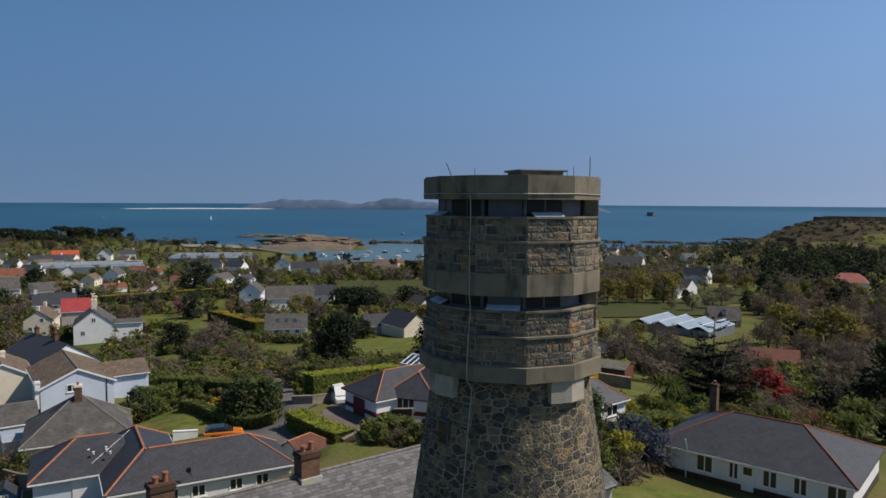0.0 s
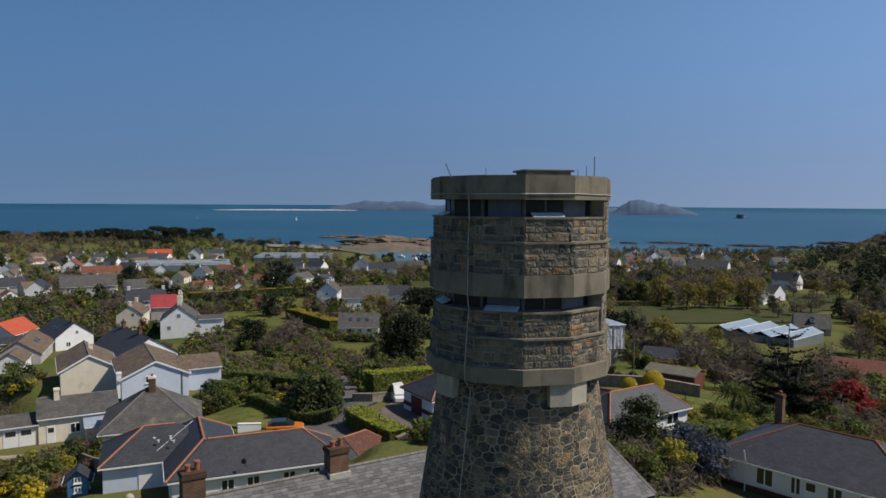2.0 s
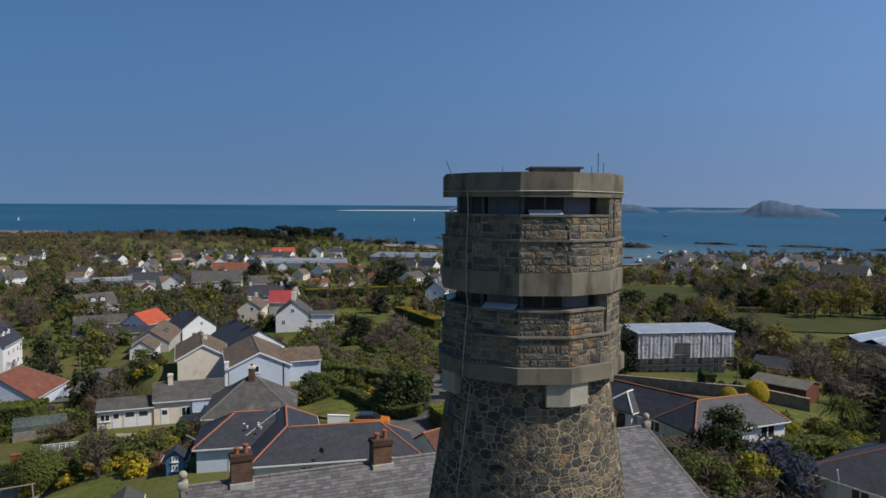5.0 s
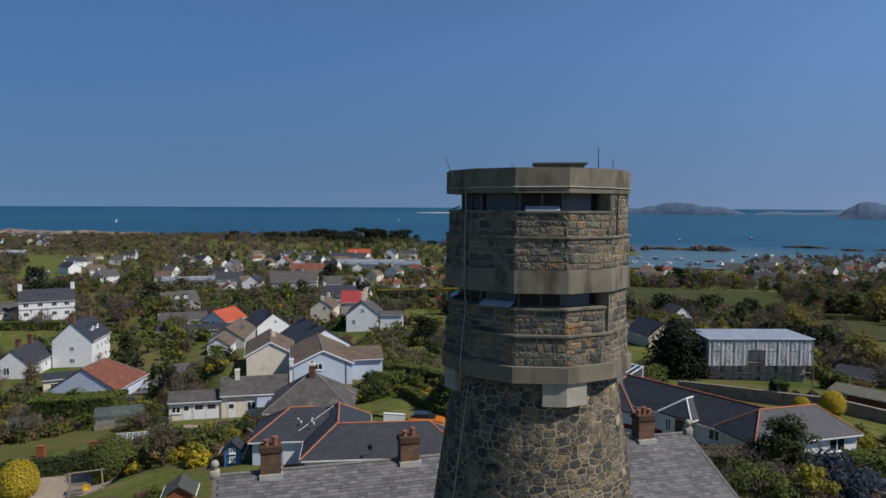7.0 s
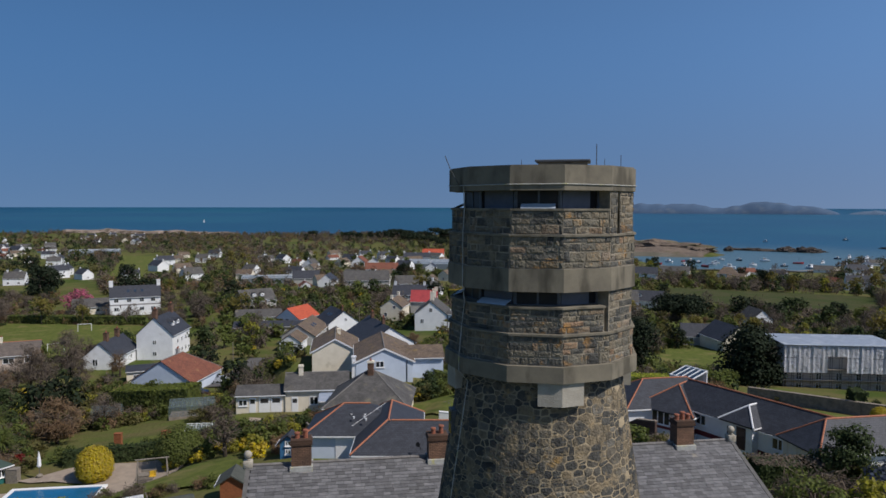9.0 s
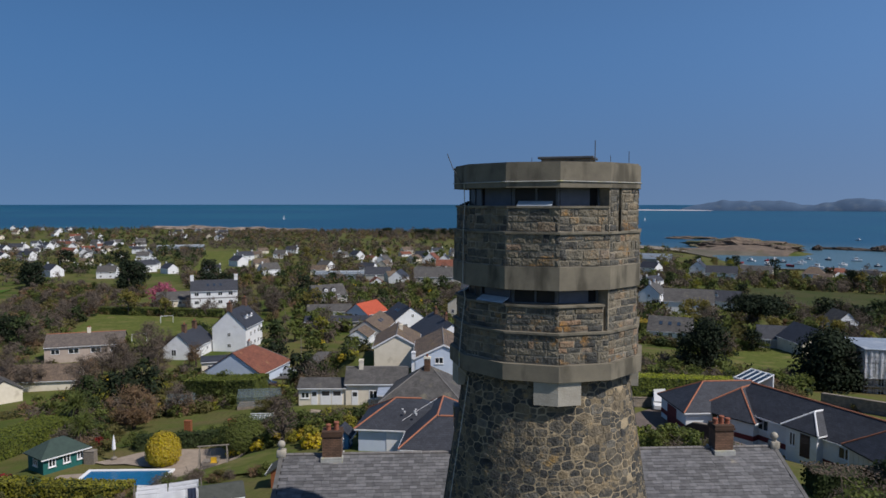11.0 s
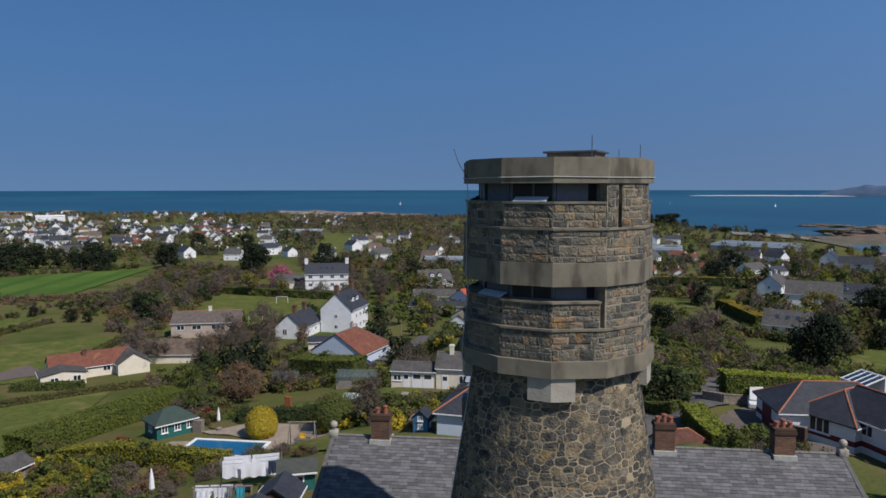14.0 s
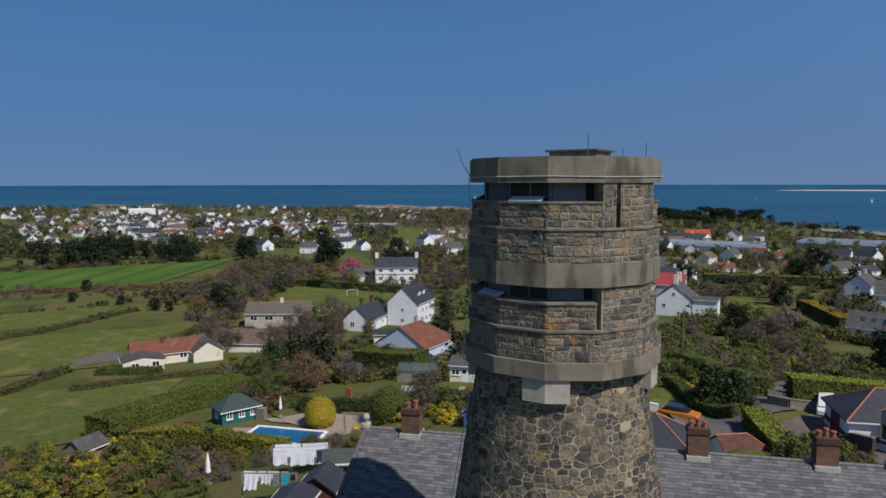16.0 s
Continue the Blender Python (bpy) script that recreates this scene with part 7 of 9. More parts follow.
P_GREEN = [tree("green broadleaf tree in spring leaf", 21, 7.5, 3.4, M_LEAF), tree("spreading fresh green garden tree", 22, 6.0, 3.2, M_LEAF, 800)]
P_DARK = [tree("dark rounded evergreen oak tree", 31, 9.0, 4.8, M_LEAF_CEDAR, 1300, 0.46, 0.15, 0.3, 34), tree("dark dense evergreen garden tree", 32, 8.0, 3.8, M_LEAF_DARK, 1100, 0.44, 0.12, 0.28, 30)]
P_PINE = [tree("dark umbrella-crowned coastal pine", 41, 11, 6.0, M_LEAF_CEDAR, 800, 0.62, 0.4, 0.35, 30, flat=True)]
P_WILLOW = [tree("yellow-green tree in young leaf", 51, 9.5, 4.0, M_LEAF_WILLOW, 1000, 0.4, 0.2, 0.22, 30), tree("lime green sapling in new leaf", 52, 6.5, 2.8, M_LEAF_LIME, 700, 0.34, 0.2)]
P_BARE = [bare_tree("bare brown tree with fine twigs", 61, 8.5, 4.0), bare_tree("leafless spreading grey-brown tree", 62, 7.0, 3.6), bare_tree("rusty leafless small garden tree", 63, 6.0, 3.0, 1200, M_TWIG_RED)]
P_SHRUB = [shrub("green rounded garden shrub", 71, 2.2, 1.6, M_LEAF), shrub("olive green low garden shrub", 72, 1.8, 1.5, M_LEAF_OLIVE), shrub("dark evergreen rounded shrub", 73, 2.6, 1.7, M_LEAF_DARK),
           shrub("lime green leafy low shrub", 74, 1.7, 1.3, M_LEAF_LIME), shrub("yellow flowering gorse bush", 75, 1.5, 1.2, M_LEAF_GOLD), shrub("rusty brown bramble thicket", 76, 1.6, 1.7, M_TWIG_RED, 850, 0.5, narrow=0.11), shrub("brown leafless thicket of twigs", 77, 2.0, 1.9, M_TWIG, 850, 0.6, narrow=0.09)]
MID, LITE = [[shrub("far shrub", 171 + i, h, r, m, int(n * (1.5 if i > 4 else 1)), q * (2.0 if i > 4 else 1), clumps=9, narrow=0.19 if i > 4 else 1.0) for i, (h, r, m) in enumerate(((2.2, 1.6, M_LEAF), (1.8, 1.5, M_LEAF_OLIVE), (2.6, 1.7, M_LEAF_DARK), (1.7, 1.3, M_LEAF_LIME), (1.5, 1.2, M_LEAF_GOLD), (1.6, 1.7, M_TWIG_RED), (2.0, 1.9, M_TWIG)))] for n, q in ((120, 0.37), (54, 0.57))]


# outer belts kept out here so the camera sees the many-ridged glasshouse
GLASSHOUSE_SIGHTLINE = [(22, 106), (50, 104), (80, 170), (38, 170)]


def scatter(az0, az1, r0, r1, count, mix, seed, s0=0.7, s1=1.25, gap=1.0, pad=1.5):
    rg = random.Random(seed)
    kinds = [p for p, w in mix for _ in range(w)]
    made = tries = 0
    while made < count and tries < count * 8:
        tries += 1
        az, r = rg.uniform(az0, az1), math.sqrt(rg.uniform(r0 * r0, r1 * r1))
        x, y = polar(az, r)
        if r > coast(az) - 70 or not clear(x, y, pad) or (r0 > 90 and inside(x, y, GLASSHOUSE_SIGHTLINE)):
            continue
        made += 1
        p, s, rz = rg.choice(rg.choice(kinds)), rg.uniform(s0, s1), rg.uniform(0, 360)
        k = "shrub" if p.type == "MESH" else "tree"
        if k == "shrub" and r > 90:
            p = (LITE if r > 160 else MID)[P_SHRUB.index(p)]
        if COUNT[k] < (75 if k == "shrub" else 130) and r < (90 if k == "shrub" else 215):
            COUNT[k] += 1
            put(p, x, y, s, rz)
        else:
            join_in(p, x, y, s, rz)


def singles(ps):
    return [[p] for p in ps]


SH = P_SHRUB
G_, O_, D_, L_, Y_, R_, B_ = singles(SH)
# garden and scrub belts, from the tower outwards
scatter(96, 127, 64, 165, 792, [(G_, 7), (O_, 5), (D_, 1), (L_, 1), (R_, 2), (B_, 3)], 101, 0.8, 1.5)
scatter(92, 128, 112, 240, 46, [(P_BARE, 4), (P_GREEN, 2), (P_WILLOW, 1), (P_DARK, 1)], 102, 0.5, 0.9)
scatter(56, 90, 62, 150, 390, [(G_, 4), (O_, 3), (D_, 2), (L_, 1), (B_, 4), (R_, 2)], 103, 0.9, 1.9)
scatter(54, 88, 95, 330, 240, [(P_BARE, 8), (P_DARK, 1), (P_WILLOW, 2), (P_GREEN, 1)], 104, 0.7, 1.15)
scatter(30, 58, 45, 260, 60, [(P_BARE, 3), (P_DARK, 3), (P_GREEN, 2)], 105, 0.6, 1.1)
scatter(166, 196, 32, 62, 34, [(G_, 4), (R_, 1), (O_, 3), (L_, 2)], 106, 0.5, 0.95, pad=0.6)
scatter(176, 198, 56, 80, 60, [(G_, 5), (R_, 1), (O_, 2), (L_, 4), (Y_, 1)], 126, 0.7, 1.25, pad=0.6)
scatter(136, 166, 55, 135, 624, [(G_, 6), (O_, 4), (D_, 2), (R_, 2), (B_, 2), (Y_, 1), (L_, 2)], 107, 0.6, 1.3)
scatter(136, 166, 90, 250, 70, [(P_BARE, 5), (P_DARK, 2), (P_GREEN, 2), (P_WILLOW, 1)], 108, 0.6, 1.0)
scatter(148, 167, 150, 262, 420, [(B_, 4), (R_, 3), (O_, 3), (D_, 2), (G_, 2)], 109, 0.6, 1.25)
scatter(122, 142, 110, 300, 600, [(G_, 6), (D_, 2), (O_, 5), (Y_, 1), (B_, 3)], 110, 0.9, 1.8)
scatter(96, 124, 160, 420, 612, [(G_, 4), (D_, 1), (O_, 4), (B_, 3)], 111, 1.0, 2.2)
scatter(95, 126, 170, 520, 110, [(P_BARE, 3), (P_DARK, 3), (P_GREEN, 2), (P_WILLOW, 2)], 112, 0.6, 1.0)
scatter(80, 98, 120, 400, 90, [(P_BARE, 5), (P_WILLOW, 3), (P_DARK, 2), (P_GREEN, 1)], 113, 0.7, 1.1)
scatter(80, 98, 100, 330, 432, [(O_, 3), (B_, 3), (G_, 2), (D_, 2)], 114, 1.0, 2.2)
scatter(124, 150, 240, 560, 90, [(P_BARE, 3), (P_DARK, 2), (P_GREEN, 2), (P_WILLOW, 1)], 115, 0.6, 1.0)

scatter(124, 150, 200, 420, 420, [(O_, 3), (G_, 2), (D_, 2), (B_, 3), (R_, 2)], 116, 1.0, 2.2)
scatter(56, 82, 140, 420, 520, [(B_, 7), (D_, 1), (O_, 2), (R_, 3)], 117, 1.2, 2.6)
scatter(150, 166, 84, 120, 90, [(O_, 3), (G_, 3), (R_, 2), (B_, 2), (D_, 1)], 118, 0.8, 1.6)
# single trees and shrubs that stand out
put(cedar("dark spreading cedar with layered rising boughs", 81, 12.6, 8.4, M_LEAF_CEDAR, 20000, 0.2), 28.0, 66.0, 1.0)
put(tree("large dark dense rounded cypress", 82, 8.0, 5.6, M_LEAF_CEDAR, 9000, 0.26, 0.03, 0.4, 70, 0.35), -29.4, 109.6, 1.16)
put(tree("broad dense dark evergreen beside the wrapped building", 87, 7.6, 6.6, M_LEAF_CEDAR, 11000, 0.28, 0.03, 0.4, 70, 0.45), -8.2, 105.6, 1.18)
put(tree("broad flat-topped dark cedar", 86, 10.0, 9.0, M_LEAF_CEDAR, 7000, 0.46, 0.2, 0.35, 60, flat=True), -41.5, 194.0, 1.0)
for x, y, s in ((-330.0, 520.0, 1.1), (-352.0, 545.0, 1.2), (-370.0, 560.0, 1.3), (-392.0, 575.0, 1.2), (-410.0, 590.0, 1.1), (-430.0, 620.0, 1.2), (-455.0, 640.0, 1.0), (-262.0, 560.0, 1.0), (-300.0, 590.0, 0.9), (-235.0, 565.0, 0.95), (-480.0, 700.0, 1.0), (-560.0, 760.0, 1.1), (-525.0, 735.0, 0.9), (292.0, 690.0, 1.1), (305.0, 705.0, 0.9)):
    put(P_PINE[0], x, y, s, x * 7)
rgp = random.Random(4)
for i in range(34):
    f = rgp.random()
    put((P_PINE[0], P_DARK[0], P_DARK[0])[i % 3], -590 + 185 * f + rgp.uniform(-14, 14), 648 + 92 * f + rgp.uniform(-26, 26), rgp.uniform(0.8, 1.25) + 0.5 * f, i * 40)
    join_in(P_DARK[0], -590 + 185 * f + rgp.uniform(-14, 14), 640 + 92 * f + rgp.uniform(-26, 26), rgp.uniform(0.8, 1.2), i * 50)

for x, y, s in ((-219.0, 32.0, 0.35), (-201.0, 38.0, 0.45), (-197.0, 41.0, 0.35), (-236.0, 21.0, 0.4), (-261.0, 30.0, 0.5), (-414.0, 59.0, 1.4), (-405.0, 66.0, 1.5), (-362.0, 85.0, 1.0), (-354.0, 92.0, 1.0), (-366.0, 128.0, 1.3), (-290.0, 139.0, 1.5), (-233.0, 140.0, 1.3), (-228.0, 146.0, 1.2), (-302.0, 148.0, 1.4), (-309.0, 154.0, 1.2), (-346.0, 123.0, 1.3), (-388.0, 53.0, 1.3), (-381.0, 62.0, 1.4), (-392.0, 72.0, 1.5), (-385.0, 80.0, 1.2), (-381.0, 95.0, 1.5), (-356.0, 34.0, 0.7), (-420.0, 205.0, 1.3), (-445.0, 180.0, 1.4), (-395.0, 90.0, 0.9), (-150.0, 330.0, 1.1), (-140.0, 320.0, 1.0), (-205.0, 285.0, 1.1), (-212.0, 292.0, 0.9), (-117.5, 256.5, 1.1), (-126.8, 267.5, 1.0)):
    put(P_DARK[0], x, y, s, x * 5)
put(tree("pink blossoming cherry tree", 83, 6.5, 4.4, M_LEAF_PINK, 1400, 0.36, 0.12), -232.0, 121.5, 1.25)
put(tree("pink magnolia in flower", 84, 4.5, 2.6, M_LEAF_PINK, 400, 0.3, 0.25), -103.7, 205.1)
put(shrub("dark red leafy maple shrub", 85, 3.2, 2.6, M_LEAF_RED, 1500, 0.22), 40.5, 80.0, 1.9)
put(shrub("small dark red leafy shrub", 86, 1.5, 1.3, M_LEAF_RED), -73.1, 9.4)
put(shrub("red flowering shrub by the summerhouse", 87, 1.6, 1.4, M_LEAF_RED), -80.0, 23.4)
TOPIARY = tagged(quads("topiary_bush", leaf_cloud([(0, 0, 1.9, 1.75, 1.02), (0, 0, 1.4, 1.78, 0.85)], 16000, 0.12, 0.3, 0.975, 1.0, 0.18), M_LEAF_GOLD), "clipped round golden-yellow topiary bush", "bush")
put(TOPIARY, -61.7, 22.0, 0.99)
put(tagged(quads("topiary_bush", leaf_cloud([(0, 0, 1.7, 2.1, 0.95), (0.7, 0, 1.4, 2.0, 0.85)], 13000, 0.12, 0.3, 0.97, 1.0, 0.2), M_LEAF), "clipped dark green dome bush", "bush"), -56.6, 28.8, 1.12)
put(TOPIARY, 13.3, 73.3, 0.75)
put(TOPIARY, 9.9, 70.0, 0.55)
BLUEB = tree("tall shrub covered in blue blossom", 88, 4.6, 2.6, M_LEAF_BLUE, 2600, 0.2, 0.08, 0.15, 34, category="shrub")
put(bare_tree("brown-pink budding spreading garden tree", 93, 6.0, 4.6, 2600, M_TWIG_RED), -87.0, 32.0, 1.0)
put(palm("cabbage palm with drooping green heads", 95, 4.2, 2.4), -96.0, 27.5, 1.0)
put(bare_tree("slim pale leafless garden tree", 94, 5.0, 2.2, 500), -47.5, 27.5, 1.0)
put(BLUEB, 11.1, 31.0, 1.0, 20)
put(BLUEB, 12.7, 33.9, 0.75, 90)
put(tree("dense dark green bay shrub", 89, 4.6, 2.7, M_LEAF_DARK, 6000, 0.15, 0.05, 0.15, 30, category="shrub"), 8.0, 37.3, 1.0)
put(tree("lime green shrub by the mill house", 90, 3.6, 1.8, M_LEAF_LIME, 1400, 0.18, 0.05, 0.12, 22, category="shrub"), 9.3, 28.7, 1.0)
put(tree("dark green clipped shrub below the gable", 91, 3.0, 2.4, M_LEAF, 1800, 0.18, 0.05, 0.12, 24, category="shrub"), 6.6, 26.7, 1.0)
for x, y, s in ((19.7, 55.8, 1.0), (41.9, 57.6, 1.1), (37.2, 50.0, 0.9), (-80.9, 21.5, 1.0)):
    put(palm("cabbage palm with spiky green heads", 92, 3.6, 1.9), x, y, s, x * 9)
for x, y, s in ((-28.4, 54.2, 1.3), (-26.0, 55.2, 1.15), (-30.3, 57.5, 1.0)):
    put(P_DARK[1], x, y, s * 0.5, x * 30)
for x, y, s, k in ((-45.7, 57.3, 1.1, 3), (-44.3, 58.8, 1.0, 4), (-34.7, 58.0, 0.9, 4), (-33.5, 58.9, 0.9, 4), (-32.2, 59.2, 0.8, 3), (-48.1, 59.2, 1.2, 0), (-41.3, 63.1, 1.3, 0), (-50.8, 36.8, 1.6, 3), (-49.4, 34.9, 1.5, 4), (-52.3, 34.4, 1.4, 0)):
    put(SH[k], x, y, s, x * 11)

# trees round the glasshouse meadow
for x, y, s, p in ((25.2, 113.7, 1.0, P_BARE[0]), (21.0, 118.0, 0.9, P_BARE[1]), (31.0, 124.6, 0.8, P_WILLOW[0]), (37.5, 124.0, 0.9, P_BARE[0]), (44.5, 240.0, 1.1, P_WILLOW[0]), (50.0, 246.0, 1.0, P_WILLOW[0]), (57.5, 250.0, 1.2, P_WILLOW[0]), (67.5, 250.0, 1.3, P_WILLOW[0]), (40.0, 247.0, 0.9, P_GREEN[0]), (106.0, 296.0, 0.9, P_WILLOW[0]), (82.5, 149.6, 1.3, P_WILLOW[0]), (88.0, 152.0, 1.1, P_WILLOW[0]), (112.0, 262.0, 1.0, P_BARE[0]), (118.0, 268.0, 1.0, P_DARK[1]), (72.0, 228.0, 0.8, P_BARE[0]), (80.0, 236.0, 0.9, P_BARE[1]), (88.0, 246.0, 1.0, P_BARE[0]), (96.0, 262.0, 0.8, P_BARE[1]), (76.0, 250.0, 0.7, P_DARK[1]), (112.0, 300.0, 0.8, P_BARE[0]), (94.0, 236.0, 0.9, P_DARK[1]), (66.0, 232.0, 0.6, P_BARE[1])):
    put(p, x, y, s, x * 13)
# the west garden: golden, lime, dark and rusty bushes by the paddock
for x, y, s, k in ((-76.5, 2.2, 1.7, 1), (-73.5, 1.0, 1.2, 4), (-70.0, 1.5, 1.3, 3), (-68.5, -5.2, 1.0, 4), (-66.0, -6.5, 1.1, 5), (-57.0, -10.0, 1.3, 3), (-58.5, -7.5, 1.3, 0), (-55.0, -12.0, 1.3, 3), (-58.5, -12.0, 1.3, 3), (-56.0, -8.2, 1.2, 3), (-53.6, -10.4, 1.2, 0), (-53.5, -8.0, 1.3, 5), (-56.0, -5.0, 1.1, 4), (-62.2, 8.4, 1.1, 2), (-60.8, 9.6, 0.9, 2), (-66.0, 4.0, 1.2, 3),
                   (-51.0, -2.5, 1.2, 5), (-47.5, 0.5, 1.0, 6), (-45.0, 2.0, 0.9, 5), (-60.0, 2.0, 1.2, 0), (-57.0, 4.5, 1.1, 6), (-53.0, 6.5, 0.9, 5), (-63.0, -1.0, 1.3, 0), (-50.0, 4.0, 0.8, 0), (-42.5, 27.2, 1.2, 4), (-44.0, 28.5, 1.3, 3), (-45.5, 30.5, 1.3, 0), (-41.0, 29.0, 1.1, 5)):
    put(SH[k], x, y, s, x * 11)
# bushes behind the mill house ridge
for x, y, s, k in ((-11.5, 37.5, 1.0, 0), (-10.2, 38.4, 1.1, 0), (-9.0, 39.2, 0.9, 1), (-7.6, 38.2, 1.0, 0), (-6.2, 37.4, 0.9, 6)):
    put(SH[k], x, y, s, x * 11)

WHITEB = shrub("low white flowering garden shrub", 96, 1.5, 1.2, M_LEAF_WHITE, 500, 0.14)


def fill(poly, count, kinds, seed, s0, s1):
    """Shrubs strewn over a piece of garden."""
    rg = random.Random(seed)
    xs, ys = [p[0] for p in poly], [p[1] for p in poly]
    made = 0
    while made < count:
        x, y = rg.uniform(min(xs), max(xs)), rg.uniform(min(ys), max(ys))
        if inside(x, y, poly):
            COUNT["bed"] += 1
            (put if COUNT["bed"] < 130 else join_in)(SH[rg.choice(kinds)], x, y, rg.uniform(s0, s1), rg.uniform(0, 360))
            made += 1


fill([(-78, 2), (-62, -15), (-44, -6), (-44, 1), (-58, 6), (-70, 4)], 64, (0, 0, 1, 3, 3, 3, 5, 4, 0), 31, 0.7, 1.25)
fill([(-46, -4), (-36, -4), (-38, 3), (-46, 3)], 12, (0, 5, 1, 6), 32, 0.5, 0.8)
fill([(-48, 66), (-44, 57), (-34, 61), (-28, 66), (-36, 78), (-46, 74)], 34, (0, 0, 1, 2, 6, 0), 33, 0.8, 1.3)
fill([(-58, 26), (-50, 24), (-40, 31), (-46, 36), (-56, 34)], 14, (0, 4, 3, 5, 1), 34, 0.6, 1.1)
fill([(-11, 36.5), (-6, 32.5), (-2, 36), (-9.5, 40)], 18, (0, 0, 1, 0, 6), 36, 0.7, 1.1)
fill([(13, 50), (17, 45.5), (30, 54), (31, 66), (22, 70), (15, 62)], 46, (0, 0, 1, 2, 3, 3, 0, 2), 42, 0.8, 1.4)
fill([(30, 62), (40, 66), (46, 84), (38, 90), (31, 74)], 30, (0, 0, 1, 2, 2, 6), 43, 0.9, 1.5)
fill([(-2, 79), (14, 76.5), (15, 84), (-2, 87)], 12, (0, 3, 2, 1, 0), 44, 0.5, 0.85)
for i in range(9):
    put(WHITEB, -5.0 + i * 1.15, 86.0 - i * 0.35, 0.55 + 0.1 * (i % 3), i * 40)
fill([(5, 27), (9, 25), (13, 31), (12, 40), (4, 34)], 16, (0, 2, 0, 1, 6), 35, 0.8, 1.3)
fill([(-92, 86), (-103, 86), (-112, 97), (-101, 101)], 14, (6, 0, 4, 5, 2), 41, 0.6, 1.0)
fill([(-50, 10.5), (-37, 16.5), (-36.5, 18.2), (-49.5, 12.8)], 16, (5, 6, 1, 0), 37, 0.4, 0.6)
fill([(-52, 3), (-41, 6.5), (-42, 12), (-52, 11)], 26, (5, 6, 6, 1, 0), 38, 0.4, 0.75)


def thicket(poly, count, kinds, seed, s0, s1):
    """Scrub strewn over a piece of rough land, joined by leaf."""
    rg = random.Random(seed)
    xs, ys = [p[0] for p in poly], [p[1] for p in poly]
    made = 0
    while made < count:
        x, y = rg.uniform(min(xs), max(xs)), rg.uniform(min(ys), max(ys))
        if inside(x, y, poly):
            join_in(MID[rg.choice(kinds)], x, y, rg.uniform(s0, s1), rg.uniform(0, 360))
            made += 1


thicket([(-352, 124), (-250, 68), (-232, 44), (-204, 38), (-196, 52), (-228, 100), (-262, 132), (-300, 150)], 330, (5, 5, 6, 6, 1, 1, 0, 2), 51, 0.9, 1.9)
rough = random.Random(58)
for line, count in ((((-178.0, -6.0), (-184.0, 7.0), (-193.0, 18.0), (-204.0, 33.0)), 26), (((-136.3, 16.9), (-169.8, 44.4)), 16), (((-248.0, 66.0), (-268.0, 14.0), (-290.0, -40.0)), 40), (((-118.0, -20.0), (-131.0, -1.5), (-136.6, 4.6)), 9), (((-227.0, -10.0), (-219.0, 18.0), (-224.0, 36.0)), 18)):
    for _ in range(count):
        k = rough.randrange(len(line) - 1)
        f = rough.random()
        (ax, ay), (bx, by) = line[k], line[k + 1]
        join_in(MID[rough.choice((0, 1, 1, 2, 5, 6))], ax + (bx - ax) * f + rough.uniform(-1, 1), ay + (by - ay) * f + rough.uniform(-1, 1), rough.uniform(0.5, 1.15), rough.uniform(0, 360))
for x, y, s, p in ((-372.0, 30.0, 1.5, P_DARK[0]), (-364.0, 40.0, 1.55, P_DARK[0]), (-368.0, 51.0, 1.4, P_DARK[0]), (-360.0, 58.0, 1.0, P_DARK[1]), (-352.0, 31.0, 0.8, P_GREEN[0]), (-104.0, 35.5, 0.62, P_DARK[1]), (-111.0, 37.0, 0.7, P_DARK[1]), (-99.5, 32.0, 0.5, P_DARK[1]), (-350.0, 18.0, 0.9, P_GREEN[0]), (-366.0, 88.0, 1.0, P_DARK[0]), (-364.0, 97.0, 1.1, P_DARK[0]), (-338.0, 119.0, 1.4, P_DARK[0]), (-314.0, 152.0, 1.45, P_DARK[0]), (-310.0, 194.0, 1.2, P_DARK[0])):
    put(p, x, y, s, x * 23)
thicket([(-372, -30), (-356, -30), (-352, 110), (-362, 112)], 110, (0, 1, 1, 2, 5, 6), 59, 0.9, 1.7)
thicket([(-300, -6), (-252, 60), (-232, 44), (-250, 10), (-282, -20)], 60, (5, 6, 6, 1), 52, 0.6, 1.1)
for x, y, s, p in ((-137.0, 33.5, 1.0, 0), (-133.0, 36.5, 0.9, 1), (-128.0, 50.0, 1.1, 0), (-133.0, 50.0, 0.9, 1), (-140.0, 64.0, 1.1, 0), (-126.0, 44.0, 1.0, 2), (-182.0, 56.0, 1.0, 1), (-120.0, 40.0, 0.9, 0), (-143.0, 70.0, 0.9, 1), (-122.0, 56.0, 0.8, 0), (-196.0, 118.0, 0.8, 1), (-201.0, 112.0, 0.7, 0), (-190.0, 127.0, 1.1, 0), (-184.0, 134.0, 1.2, 1), (-176.0, 128.0, 1.2, 0), (-168.0, 112.0, 1.1, 1), (-163.0, 104.0, 1.0, 0)):
    put(P_BARE[p], x, y, s, x * 17)
